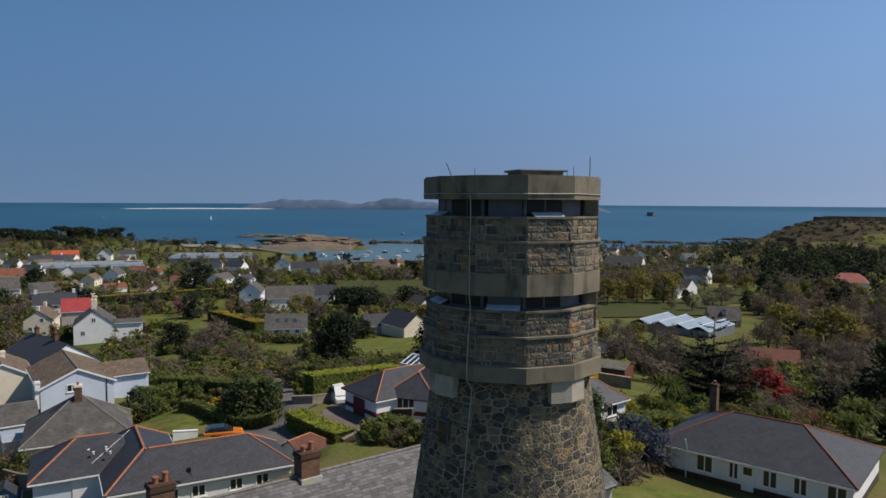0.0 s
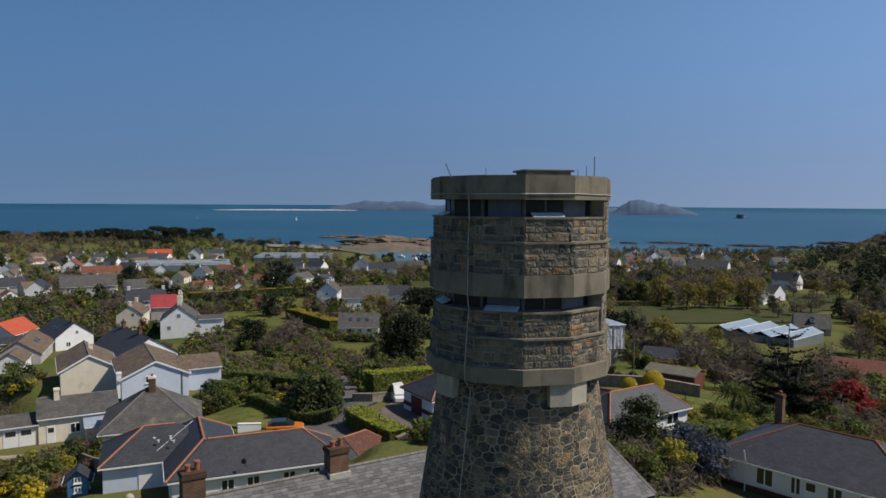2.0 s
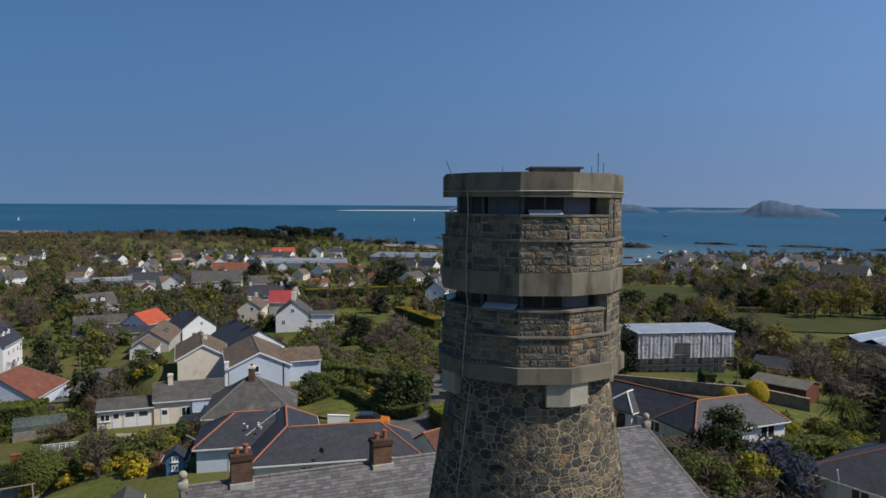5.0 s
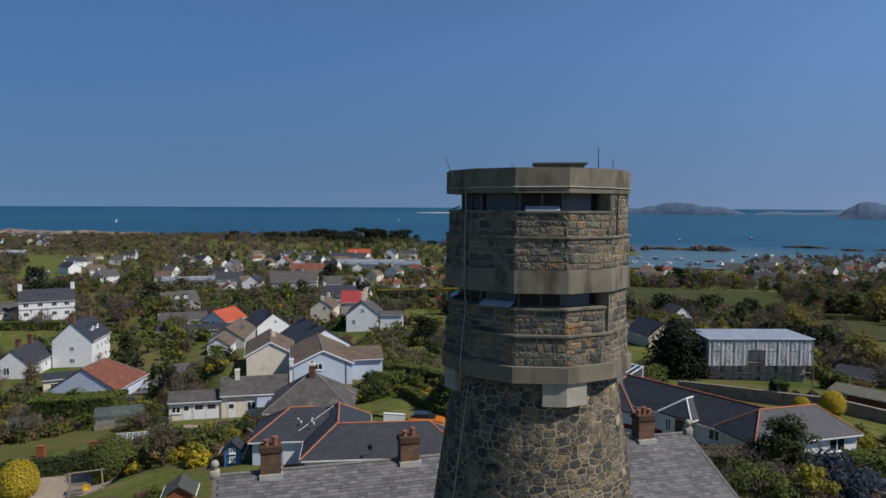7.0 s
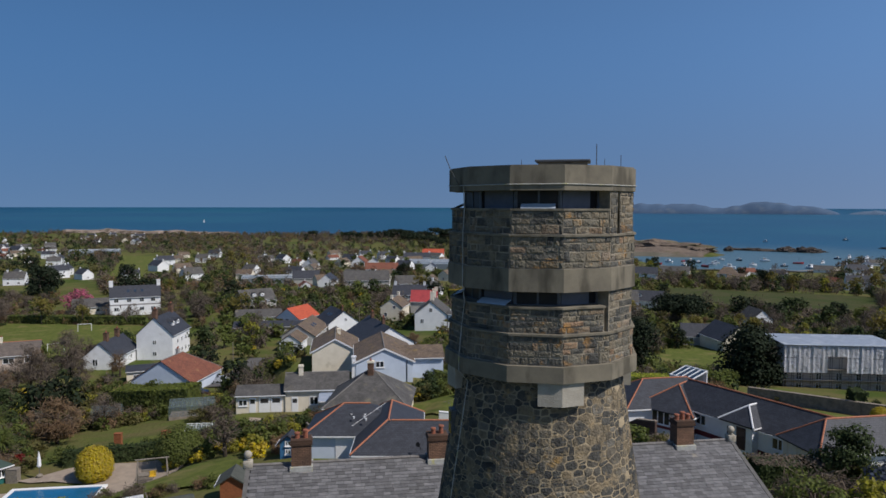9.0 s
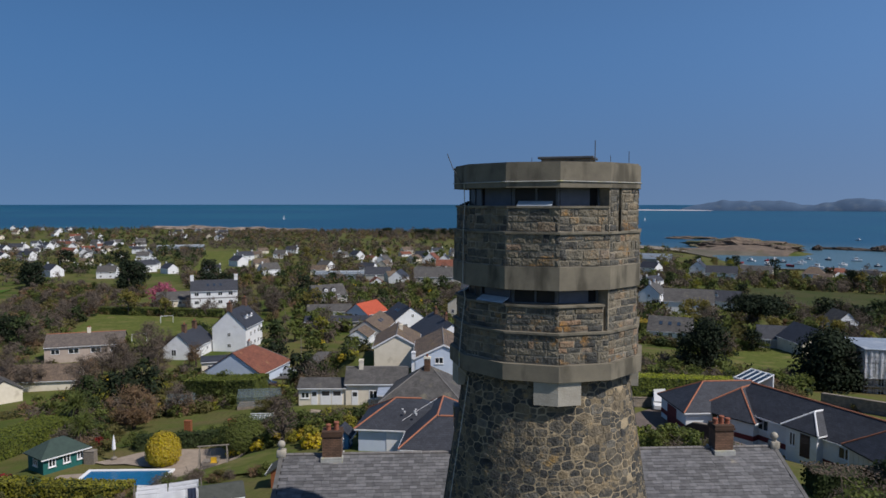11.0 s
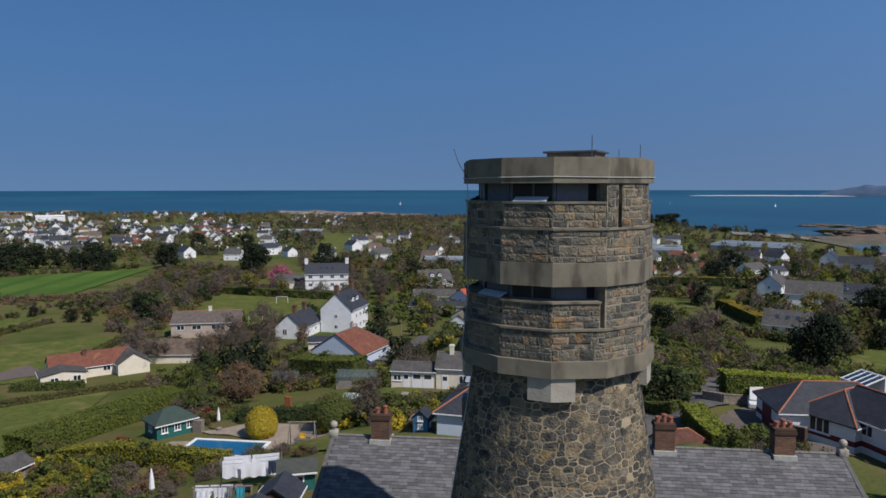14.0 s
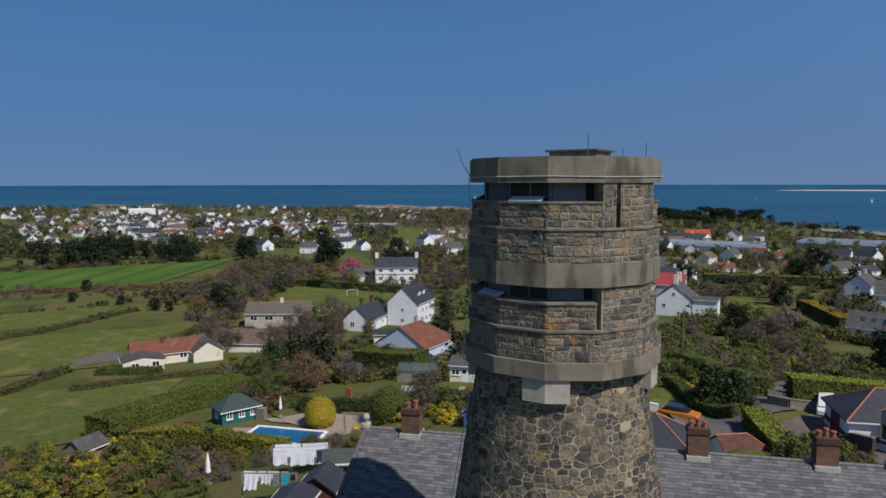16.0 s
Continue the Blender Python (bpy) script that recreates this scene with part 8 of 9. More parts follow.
# trees before and behind the glasshouse meadow
for x, y, s, p in ((36.0, 252.0, 1.2, P_WILLOW[0]), (62.0, 262.0, 1.3, P_WILLOW[0]), (74.0, 262.0, 1.2, P_WILLOW[0]), (30.0, 258.0, 1.2, P_GREEN[0]), (20.0, 262.0, 1.1, P_BARE[0]), (68.0, 150.0, 1.2, P_BARE[1]), (74.0, 160.0, 1.2, P_WILLOW[0]), (84.0, 176.0, 1.2, P_BARE[0]), (92.0, 190.0, 1.2, P_BARE[1]), (98.0, 214.0, 1.2, P_BARE[0]), (104.0, 230.0, 1.1, P_DARK[1]), (110.0, 282.0, 1.0, P_WILLOW[0]), (98.0, 300.0, 1.0, P_BARE[0]), (124.0, 300.0, 1.1, P_DARK[1]), (128.0, 322.0, 1.0, P_BARE[1]), (92.0, 318.0, 1.0, P_GREEN[0])):
    put(p, x, y, s, x * 13)
# clipped hedges
hedge("long clipped bright green hedge above a stone wall", [(-22.1, 58.2), (-15.4, 65.6), (-12.5, 68.8)], 2.4, 2.6, M_LEAF_HEDGE, 50, 0.15, M_LEAF_CLIP, 1.0)
hedge("square-clipped bright hedge beside the drive", [(-21.6, 50.6), (-14.4, 43.6)], 2.4, 2.1, M_LEAF_HEDGE, 70, 0.12, M_LEAF_CLIP)
hedge("loose green hedge behind the slate roof", [(-12.0, 41.0), (-7.9, 39.2)], 2.2, 1.5, M_LEAF, 30, 0.18)
hedge("trimmed hedge along the curved drive", [(-23.7, 51.5), (-29.4, 52.8), (-38.0, 59.3)], 1.4, 1.4, M_LEAF, 30, 0.17)
hedge("dark garden hedge behind the lawn", [(-26.9, 60.4), (-38.4, 68.7), (-49.6, 79.8)], 2.6, 2.4, M_LEAF, 18, 0.22)
hedge("clipped hedge at the corner of the white house", [(-48.9, 69.5), (-44.0, 74.3)], 2.4, 1.9, M_LEAF, 22, 0.2)
hedge("tall clipped hedge along the paddock", [(-83.5, 0.5), (-89.5, 12.0), (-96.0, 25.5)], 5.0, 2.8, M_LEAF_HEDGE, 44, 0.17, M_LEAF_HEDGE)
hedge("clipped yew hedge behind the pool", [(-68.6, 22.6), (-58.0, 34.3), (-50.3, 41.1)], 1.2, 1.8, M_LEAF_DARK, 26, 0.18)
hedge("yellow-green privet hedge before the pool", [(-72.0, 2.6), (-63.8, 7.4), (-54.0, 14.2)], 2.0, 2.15, M_LEAF_LIME, 40, 0.17, M_LEAF_LIME)
hedge("big dark garden hedge by the glasshouse", [(-97.0, 48.0), (-90.0, 50.2), (-84.0, 52.8)], 4.6, 4.2, M_LEAF, 34, 0.2, M_LEAF_HEDGE)
hedge("clipped hedge bank with gorse-yellow top", [(-86.0, 191.0), (-80.0, 186.0), (-69.5, 173.4), (-61.5, 164.0)], 4.4, 3.0, M_LEAF, 20, 0.26, M_LEAF_OCHRE)
hedge("dark village hedge with gold-green clipped top", [(-142.7, 226.9), (-134.1, 234.3), (-119.0, 247.7), (-104.0, 260.0)], 4.0, 3.4, M_LEAF_DARK, 9, 0.36, M_LEAF_OCHRE)
hedge("lane hedge beside the cream bungalow", [(-120.1, 2.8), (-116.2, 24.8), (-108.5, 42.9)], 2.0, 1.0, M_LEAF_OLIVE, 24, 0.22)
hedge("grassy field bank with low hedge", [(-136.3, 16.9), (-169.8, 44.4)], 2.0, 1.2, M_LEAF_OLIVE, 10, 0.28)
hedge("low rough field boundary hedge", [(-178.0, -6.0), (-184.0, 7.0), (-193.0, 18.0), (-204.0, 33.0)], 2.2, 1.0, M_LEAF_OLIVE, 14, 0.26)
hedge("low green hedge between the lane and the paddock", [(-118.0, -20.0), (-124.6, -7.3), (-131.0, -1.5), (-136.6, 4.6)], 2.0, 1.2, M_LEAF_OLIVE, 22, 0.22)
hedge("green lane hedge before the red-roofed bungalow", [(-130.5, 9.0), (-127.0, 13.5), (-122.5, 19.0)], 2.0, 1.3, M_LEAF, 24, 0.22)
hedge("field boundary hedge beyond the crop", [(-248.0, 66.0), (-268.0, 14.0), (-290.0, -40.0)], 3.0, 1.6, M_TWIG_RED, 8, 0.36)
hedge("meadow hedge beyond the gardens", [(-59.3, 247.1), (13.7, 242.7), (36.0, 250.0)], 3.0, 2.0, M_LEAF_OLIVE, 7, 0.4)
hedge("low hedge round the playing field", [(-228.2, 96.1), (-181.3, 118.5), (-152.6, 91.8)], 3.0, 2.4, M_LEAF, 8, 0.34)
hedge("dark round-topped clipped yew block", [(6.6, 78.0), (8.2, 78.6)], 2.4, 3.0, M_LEAF_DARK, 30, 0.2)
hedge("low green hedge by the brown bungalow", [(12.9, 45.4), (21.6, 49.2)], 2.6, 1.6, M_LEAF, 24, 0.2)
hedge("dark hedge below the mill house gable", [(4.5, 23.3), (9.0, 27.2)], 2.0, 1.2, M_TWIG, 30, 0.2)
hedge("dark brown clipped hedge beside the long bungalow", [(1.8, 33.5), (5.2, 35.6), (9.0, 38.6)], 2.4, 1.8, M_LEAF_DARK, 60, 0.12, M_TWIG)


# woods and scrub too far off to tell apart: one mesh for each leaf
def far_woods():
    rg = random.Random(77)
    clouds = {}

    def add(x, y, h, r, key, n, size):
        z = G(x, y)
        cl = [(x + c[0], y + c[1], z + c[2], c[3], c[4]) for c in crown_clumps(rg, h * 0.1, h * 0.85, r, 7, 0.1, 0.4)]
        clouds.setdefault(key, []).append(leaf_cloud(cl, n, size * (1.5 if key in ("bare", "rusty") else 1), 0.4, 0.4, 0.3 if key in ("bare", "rusty") else 1.0, 0.25))

    def belt(az0, az1, r0, r1, count, keys, h0, h1, gate=0.0):
        for _ in range(count):
            az, r = rg.uniform(az0, az1), math.sqrt(rg.uniform(r0 * r0, r1 * r1))
            x, y = polar(az, r)
            if r > coast(az) - 60 or not clear(x, y, 2.5) or noise.noise((x * 0.012, y * 0.012, 3)) < gate or math.hypot(x - 440, y - 830) < 130 or (92 < az < 109 and r > 395):
                continue
            h = rg.uniform(h0, h1)
            add(x, y, h, h * rg.uniform(0.55, 0.9), rg.choice(keys), 50, 1.1)

    belt(54, 72, 300, 790, 800, ("black", "black", "black", "bare", "dark"), 5, 9, -0.35)
    belt(52, 68.5, 385, 560, 330, ("black", "black", "black", "dark"), 9, 15, -1)
    belt(148, 178, 470, 800, 420, ("dark", "bare", "bare", "black"), 5, 9, -1)
    belt(72, 100, 330, 720, 1300, ("bare", "bare", "bare", "dark", "olive"), 4, 7.5, -0.6)
    belt(100, 128, 400, 900, 900, ("bare", "bare", "dark", "olive", "green", "olive"), 4, 8, -0.15)
    belt(125, 150, 300, 1050, 1500, ("bare", "bare", "bare", "bare", "olive", "dark", "rusty"), 4, 8, -0.2)
    belt(148, 178, 380, 1420, 2700, ("olive", "bare", "bare", "dark", "green", "rusty"), 3, 8, -0.1)
    belt(150, 178, 440, 480, 160, ("dark", "olive"), 5, 9, -1)
    belt(118, 150, 820, 1080, 500, ("olive", "bare", "rusty"), 3, 5, -0.6)
    for _ in range(900):
        x, y = rg.gauss(420, 95), rg.gauss(800, 60)
        if G(x, y) > -29:
            add(x, y, rg.uniform(1.0, 2.6), rg.uniform(3, 6), rg.choice(("dark", "bare", "bare", "black")), 40, 1.0)
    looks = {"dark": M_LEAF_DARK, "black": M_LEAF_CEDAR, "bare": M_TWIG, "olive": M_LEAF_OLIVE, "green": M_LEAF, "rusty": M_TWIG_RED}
    for key, arr in clouds.items():
        o = leaves3("far_trees", split_leaves(np.concatenate(arr), NP), looks[key])
        tagged(o, {"dark": "far dark evergreen woods", "black": "far near-black pine and holm oak woods", "bare": "far leafless brown woods", "olive": "far olive-green scrub and trees", "green": "far green trees and gardens", "rusty": "far rusty heath and bramble"}[key], "woodland", kind="stuff")


far_woods()
for material, arr in BULK.items():
    mass = quads("bark_mass", np.concatenate(arr), material) if material is M_BARK else leaves3("shrubbery", split_leaves(np.concatenate(arr), NP), material)
    tagged(mass, "trunks and limbs of the far trees" if material is M_BARK else "mass of garden shrubs and trees further off", "vegetation", kind="stuff")
# the patterns that the plants were copied from go
for p in PATTERNS + [q for g in (P_GREEN, P_DARK, P_PINE, P_WILLOW, P_BARE, P_SHRUB, MID, LITE) for q in g if q not in PATTERNS]:
    for o in [*p.children_recursive, p]:
        bpy.data.objects.remove(o)

# ---- shore, boats, rocks ----
def rock(label, x, y, L, W, h, seed, z=None, rz=0, material=None):
    bm = bmesh.new()
    bmesh.ops.create_icosphere(bm, subdivisions=4, radius=1.0)
    for v in bm.verts:
        p = v.co * 1.0
        k = 1 + 0.35 * noise.noise(p * 1.6 + Vector((seed, 0, 0))) + 0.3 * noise.noise(p * 4.5 + Vector((0, seed, 0))) + 0.24 * abs(noise.noise(p * 9.0 + Vector((0, 0, seed)))) + 0.14 * noise.noise(p * 17)
        v.co = Vector((p.x * L * k, p.y * W * k, max(p.z, -0.3) * h * k))
    return tagged(obj("shore_rock", bm, material or M_ROCK, m=pose(x, y, SEA if z is None else z, 0, 0, rz)), label, "rock")


M_MOUND = mat("heathy_rock", (0.22, 0.17, 0.12), (0.10, 0.10, 0.05), 0.95, 0.08, 0.9, 0.4, dirt=(0.10, 0.105, 0.045), dscale=0.05, dlow=0.5)
M_REEF = mat("dark_reef", (0.085, 0.068, 0.055), (0.05, 0.042, 0.036), 0.95, 0.3, 0.8, 0.8)
rock("low rocky headland mound with heath on top", -200, 760, 52, 20, 9, 1.0, SEA - 1, 14, M_MOUND)
rock("rugged granite outcrop on the islet", -178, 700, 42, 15, 9, 21.0, SEA + 2, 6)
rock("rugged granite outcrop at the islet point", -150, 690, 15, 9, 5.5, 22.0, SEA + 1, -4)
rock("dark seaweed-covered rocks beside the mound", -160, 735, 24, 7, 2.4, 2.0, None, 8, M_REEF)
rock("dark rounded rock standing in the bay", -128, 765, 5, 5, 4.5, 3.0, material=M_REEF)
rock("low dark reef in the bay", -84, 785, 26, 4, 1.6, 4.0, None, 4, M_REEF)
rock("rocky islet at the mouth of the bay", -56, 785, 12, 6, 5.0, 5.0, material=M_REEF)
rock("thin dark reef off the beach", -300, 905, 32, 8, 3.0, 6.0, None, 16)
for i, (az, r, L, h) in enumerate(((98, 800, 22, 2.4), (95.5, 790, 9, 5), (94, 800, 16, 3), (88, 900, 20, 2.2), (85, 870, 10, 2), (82, 890, 24, 2.2), (79.5, 850, 12, 2.6), (76, 870, 22, 2.2), (73, 860, 12, 2.4), (70, 980, 26, 3))):
    x, y = polar(az, r)
    rock("dark tidal reef off the north shore", x, y, L, 7, h, 10 + i, None, az - 90, M_REEF)
for i, (az, r, L, h) in enumerate(((149.6, 1290, 52, 5), (148, 1270, 34, 6), (146.4, 1250, 40, 4.5), (144.8, 1230, 40, 4), (143.2, 1200, 24, 5), (141.6, 1180, 26, 4), (140, 1165, 24, 4), (166, 1470, 30, 5), (169.5, 1510, 36, 5))):
    x, y = polar(az, r)
    rock("pale rocky point beyond the far houses", x, y, L, 16, h, 30 + i, None, az - 90, mat("pale_shore_rock", (0.34, 0.27, 0.22), (0.18, 0.14, 0.115), 0.95, 0.12, 0.9, 0.5, dirt=(0.10, 0.085, 0.06), dscale=0.07, dlow=0.48))


def boat(label, hull, cabin=True):
    b = thing("boat", label, "boat", group="moored boats")
    bm = bmesh.new()
    secs = []
    for x, w, h in ((-3.0, 0.9, 0.95), (-1.5, 1.1, 0.9), (0.8, 1.05, 1.0), (2.3, 0.6, 1.15), (3.2, 0.06, 1.3)):
        secs.append([bm.verts.new(p) for p in ((x, -w, h), (x, -w * 0.75, 0.1), (x, 0, -0.3), (x, w * 0.75, 0.1), (x, w, h))])
    for a, c in zip(secs, secs[1:]):
        for k in range(4):
            bm.faces.new((a[k], a[k + 1], c[k + 1], c[k]))
        bm.faces.new((a[4], a[0], c[0], c[4]))
    bm.faces.new(secs[0][::-1])
    bmesh.ops.recalc_face_normals(bm, faces=bm.faces)
    part("hull", bm, hull, b)
    if cabin:
        c = part("cabin", boxes((-0.8, 1.2, -0.7, 0.7, 0.9, 2.1), (-1.0, 1.3, -0.75, 0.75, 2.1, 2.2), bevel=0.05), M_WHITE, b)
        part("cabin_window", boxes((-0.6, 1.0, -0.72, 0.72, 1.45, 1.95), (1.0, 1.22, -0.5, 0.5, 1.45, 1.95)), M_GLASS, c)
    part("mast", tube(bmesh.new(), [(0.4, 0, 2.0), (0.4, 0, 4.2)], 0.05, 5), M_STEEL, b)
    return b


BOATS = [boat("white moored motor boat with small cabin", M_WHITE), boat("dark blue moored fishing boat", mat("dark_blue_hull", (0.03, 0.05, 0.09), (0.02, 0.04, 0.07), 0.4)), boat("red moored open boat", mat("red_hull", (0.35, 0.04, 0.04), (0.28, 0.03, 0.03), 0.4), False)]
rg = random.Random(9)
for i, (az, r, s) in enumerate(((103.8, 600, 1.1), (102.6, 566, 1.2), (102.2, 612, 1.2), (101.0, 560, 1.5), (100.3, 600, 1.0), (99.2, 556, 1.4), (98.6, 640, 1.0), (97.6, 590, 1.0), (96.8, 640, 1.3), (95.4, 590, 1.0), (94.5, 625, 1.3), (93.6, 580, 1.5), (92.9, 640, 1.0), (92.0, 700, 1.0), (91.3, 720, 1.3), (90.2, 720, 1.1), (89.0, 700, 1.0), (104.6, 575, 1.0), (99.9, 640, 0.9), (97.0, 1000, 1.2), (91.8, 1100, 1.2))):
    x, y = polar(az, r)
    o = copy_thing(BOATS[(0, 0, 1, 2, 0, 0, 1)[i % 7]], pose(x, y, SEA + 0.15, 0, 0, rg.uniform(0, 360)))
    o.scale = (s, s, s)
for i, (az, r) in enumerate(((119.5, 2100), (141, 2000), (112, 1900))):
    x, y = polar(az, r)
    sb = thing("sailing_boat", "small white sailing boat far out", "boat", x, y, SEA, 40 * i)
    part("hull", boxes((-3, 3, -0.9, 0.9, -0.2, 1.0), bevel=0.2), M_WHITE, sb)
    bm = bmesh.new()
    vs = [bm.verts.new(p) for p in ((-2.4, 0.04, 1.6), (1.2, 0.04, 1.6), (0.9, 0.04, 9.5), (-2.4, -0.04, 1.6), (1.2, -0.04, 1.6), (0.9, -0.04, 9.5))]
    for q in ((0, 1, 2), (5, 4, 3), (0, 3, 4, 1), (1, 4, 5, 2), (2, 5, 3, 0)):
        bm.faces.new([vs[k] for k in q])
    part("sail", bm, M_TRIM, sb)
for i, b in enumerate(BOATS):
    b.matrix_basis = pose(*polar(100.5 + 1.1 * i, 585 + 12 * i), SEA + 0.15, 0, 0, 40 * i)
# round sea fort in the strait
x, y = polar(77.0, 2700)
fort = thing("sea_fort", "squat round stone fort on a reef in the strait", "fort", x, y, SEA)
# the fort's distance haze is mixed into its stone colour
M_FARSTONE = mat("haze_tinted_stone", (0.12, 0.155, 0.20), (0.10, 0.13, 0.17), 0.95, 0.1)
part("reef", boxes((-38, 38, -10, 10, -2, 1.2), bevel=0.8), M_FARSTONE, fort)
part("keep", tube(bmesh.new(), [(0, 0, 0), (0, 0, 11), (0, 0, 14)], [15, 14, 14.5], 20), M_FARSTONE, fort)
# low fort on the headland
hx, hy = 448, 838
hf = thing("hill_fort", "long low stone fort walls on the headland", "fort", hx, hy, G(hx, hy), -27)
M_FORT = mat("fort_stone", (0.16, 0.14, 0.12), (0.10, 0.09, 0.08), 0.95, 0.1, 0.4, 1.0)
part("rampart", boxes((-46, 46, -8, 8, -6, 4.6), bevel=0.4), M_FORT, hf)
part("bastion", boxes((22, 50, -10, 10, -6, 6.2), bevel=0.4), M_FORT, hf)
part("bastion", boxes((-56, -40, -9, 9, -6, 3.6), bevel=0.4), M_FORT, hf)

# ---- vehicles ----
M_TYRE = mat("tyre_rubber", (0.02, 0.02, 0.02), (0.015, 0.015, 0.015), 0.9)
M_RIM = mat("wheel_rim", (0.45, 0.45, 0.46), (0.4, 0.4, 0.41), 0.3, metal=0.8)


def loft(bm, secs):
    """Joins cross-sections given as lists of points."""
    rows = [[bm.verts.new(p) for p in s] for s in secs]
    for a, b in zip(rows, rows[1:]):
        for k in range(len(a)):
            bm.faces.new((a[k], a[(k + 1) % len(a)], b[(k + 1) % len(a)], b[k]))
    bm.faces.new(rows[0][::-1])
    bm.faces.new(rows[-1])
    bmesh.ops.recalc_face_normals(bm, faces=bm.faces)
    return bm


def car(label, x, y, rz, paint, roofm=None, van=False, z=None):
    c = thing("van" if van else "car", label, "van" if van else "car", x, y, (G(x, y) if z is None else z) + 0.13, rz)
    H = 1.05 if van else 0.95

    def sec(xx, w, z0, z1):
        return [(xx, -w, z0), (xx, w, z0), (xx, w, z1 - 0.12), (xx, w * 0.9, z1), (xx, -w * 0.9, z1), (xx, -w, z1 - 0.12)]

    part("body", loft(bmesh.new(), [sec(-2.1, 0.75, 0.3, 0.8), sec(-1.9, 0.85, 0.2, H), sec(0.9, 0.87, 0.2, H), sec(1.9, 0.82, 0.2, 0.82), sec(2.12, 0.7, 0.3, 0.7)]), paint, c)
    top = 1.95 if van else 1.45
    secs = [sec(-2.0 if van else -1.8, 0.78, H - 0.02, H + 0.05 if not van else top - 0.1), sec(-1.7 if van else -1.2, 0.74, H - 0.02, top), sec(0.6 if van else 0.2, 0.74, H - 0.02, top), sec(1.5 if van else 1.1, 0.76, H - 0.02, H + 0.03)]
    cab = part("cabin", loft(bmesh.new(), secs), roofm or paint, c)
    if not van:
        part("window", boxes((-1.1, 0.25, -0.79, 0.79, H + 0.05, top - 0.1)), M_GLASS, cab)
    else:
        part("window", boxes((0.1, 0.75, -0.79, 0.79, H + 0.15, top - 0.2)), M_GLASS, cab)
    part("windscreen", loft(bmesh.new(), [[(0.95, -0.6, H + 0.12), (0.95, 0.6, H + 0.12), (0.97, 0.6, H + 0.1), (0.97, -0.6, H + 0.1)], [(0.42, -0.6, top - 0.1), (0.42, 0.6, top - 0.1), (0.5, 0.6, top - 0.08), (0.5, -0.6, top - 0.08)]]), M_GLASS, cab)
    for sx in (-1.3, 1.3):
        for sy in (-0.8, 0.8):
            wm = tube(bmesh.new(), [(0, -0.1, 0), (0, 0.1, 0)], 0.31, 14)
            w = part("wheel", wm, M_TYRE, c, "", False, pose(sx, sy, 0.18))
            part("rim", tube(bmesh.new(), [(0, -0.115, 0), (0, 0.115, 0)], 0.19, 10), M_RIM, w)
    for sy in (-0.55, 0.55):
        part("headlight", boxes((2.0, 2.09, sy - 0.15, sy + 0.15, 0.58, 0.72)), M_TRIM, c)
    return c


car("orange car with dark roof, parked behind a wall", -28.9, 48.6, 21, mat("orange_paint", (0.55, 0.17, 0.02), (0.5, 0.15, 0.02), 0.3, spec=0.6), M_GLASS)
car("white delivery van parked by the garage", -18.6, 59.3, -65, mat("white_car_paint", (0.7, 0.71, 0.72), (0.66, 0.67, 0.68), 0.3, spec=0.6), None, True)
car("silver van parked by the scaffolded building", 19.4, 123.4, -20, mat("silver_paint", (0.45, 0.47, 0.5), (0.4, 0.42, 0.45), 0.3, metal=0.4), None, True)
car("silver car parked on the village road", -100.5, 72.2, 120, mat("silver_paint", (0.45, 0.47, 0.5), (0.4, 0.42, 0.45), 0.3, metal=0.4))
car("dark car parked beside the red-brown roof", -104.2, 71.1, 125, mat("dark_car_paint", (0.04, 0.045, 0.05), (0.03, 0.035, 0.04), 0.3, spec=0.6))
car("blue car parked at the garden edge", -95.2, 62.0, 40, mat("blue_car_paint", (0.05, 0.09, 0.16), (0.04, 0.08, 0.14), 0.3, spec=0.6))


# ---- walls and fences ----
def stone_wall(label, pts, w, h, material, cap=None):
    th = thing("garden_wall", label, "wall")
    bm, cp = bmesh.new(), bmesh.new()
    for (ax, ay), (bx, by) in zip(pts, pts[1:]):
        L = math.hypot(bx - ax, by - ay)
        n = max(1, int(L / 2.0))
        ox, oy = -(by - ay) / L * w / 2, (bx - ax) / L * w / 2
        for i in range(n):
            q = [(ax + (bx - ax) * k / n, ay + (by - ay) * k / n) for k in (i, i + 1)]
            for mesh, z0, z1, e in ((bm, -0.8, h, 1.0), (cp, h + 0.002, h + 0.1, 1.2)):
                v = [mesh.verts.new((x + ox * s * e, y + oy * s * e, G(x, y) + z)) for x, y in q for s in (-1, 1) for z in (z0, z1)]
                for f in ((0, 1, 3, 2), (4, 6, 7, 5), (0, 4, 5, 1), (2, 3, 7, 6), (0, 2, 6, 4), (1, 5, 7, 3)):
                    mesh.faces.new([v[k] for k in f])
    part("wall_body", bm, material, th)
    part("coping", cp, cap or material, th)
    return th


stone_wall("rough granite wall below the clipped hedge", [(-23.7, 57.2), (-21.4, 57.2), (-14.7, 64.7)], 0.5, 1.1, M_WALLSTONE)
stone_wall("dark garden wall round the parking drive", [(-14.7, 42.7), (-11.9, 45.9), (-8.0, 44.6)], 0.35, 1.5, M_BROWNSTONE, M_WALLSTONE)
stone_wall("white rendered wall behind the parked car", [(-33.8, 47.3), (-31.6, 48.5)], 0.3, 1.0, M_WHITE)
stone_wall("low white wall at the edge of the yard", [(-20.8, 48.7), (-16.4, 44.2)], 0.25, 1.0, M_WHITE)
stone_wall("long granite wall behind the narrow lawn", [(-5.5, 82.1), (8.0, 76.6), (19.6, 74.7)], 0.5, 1.6, M_WALLSTONE)
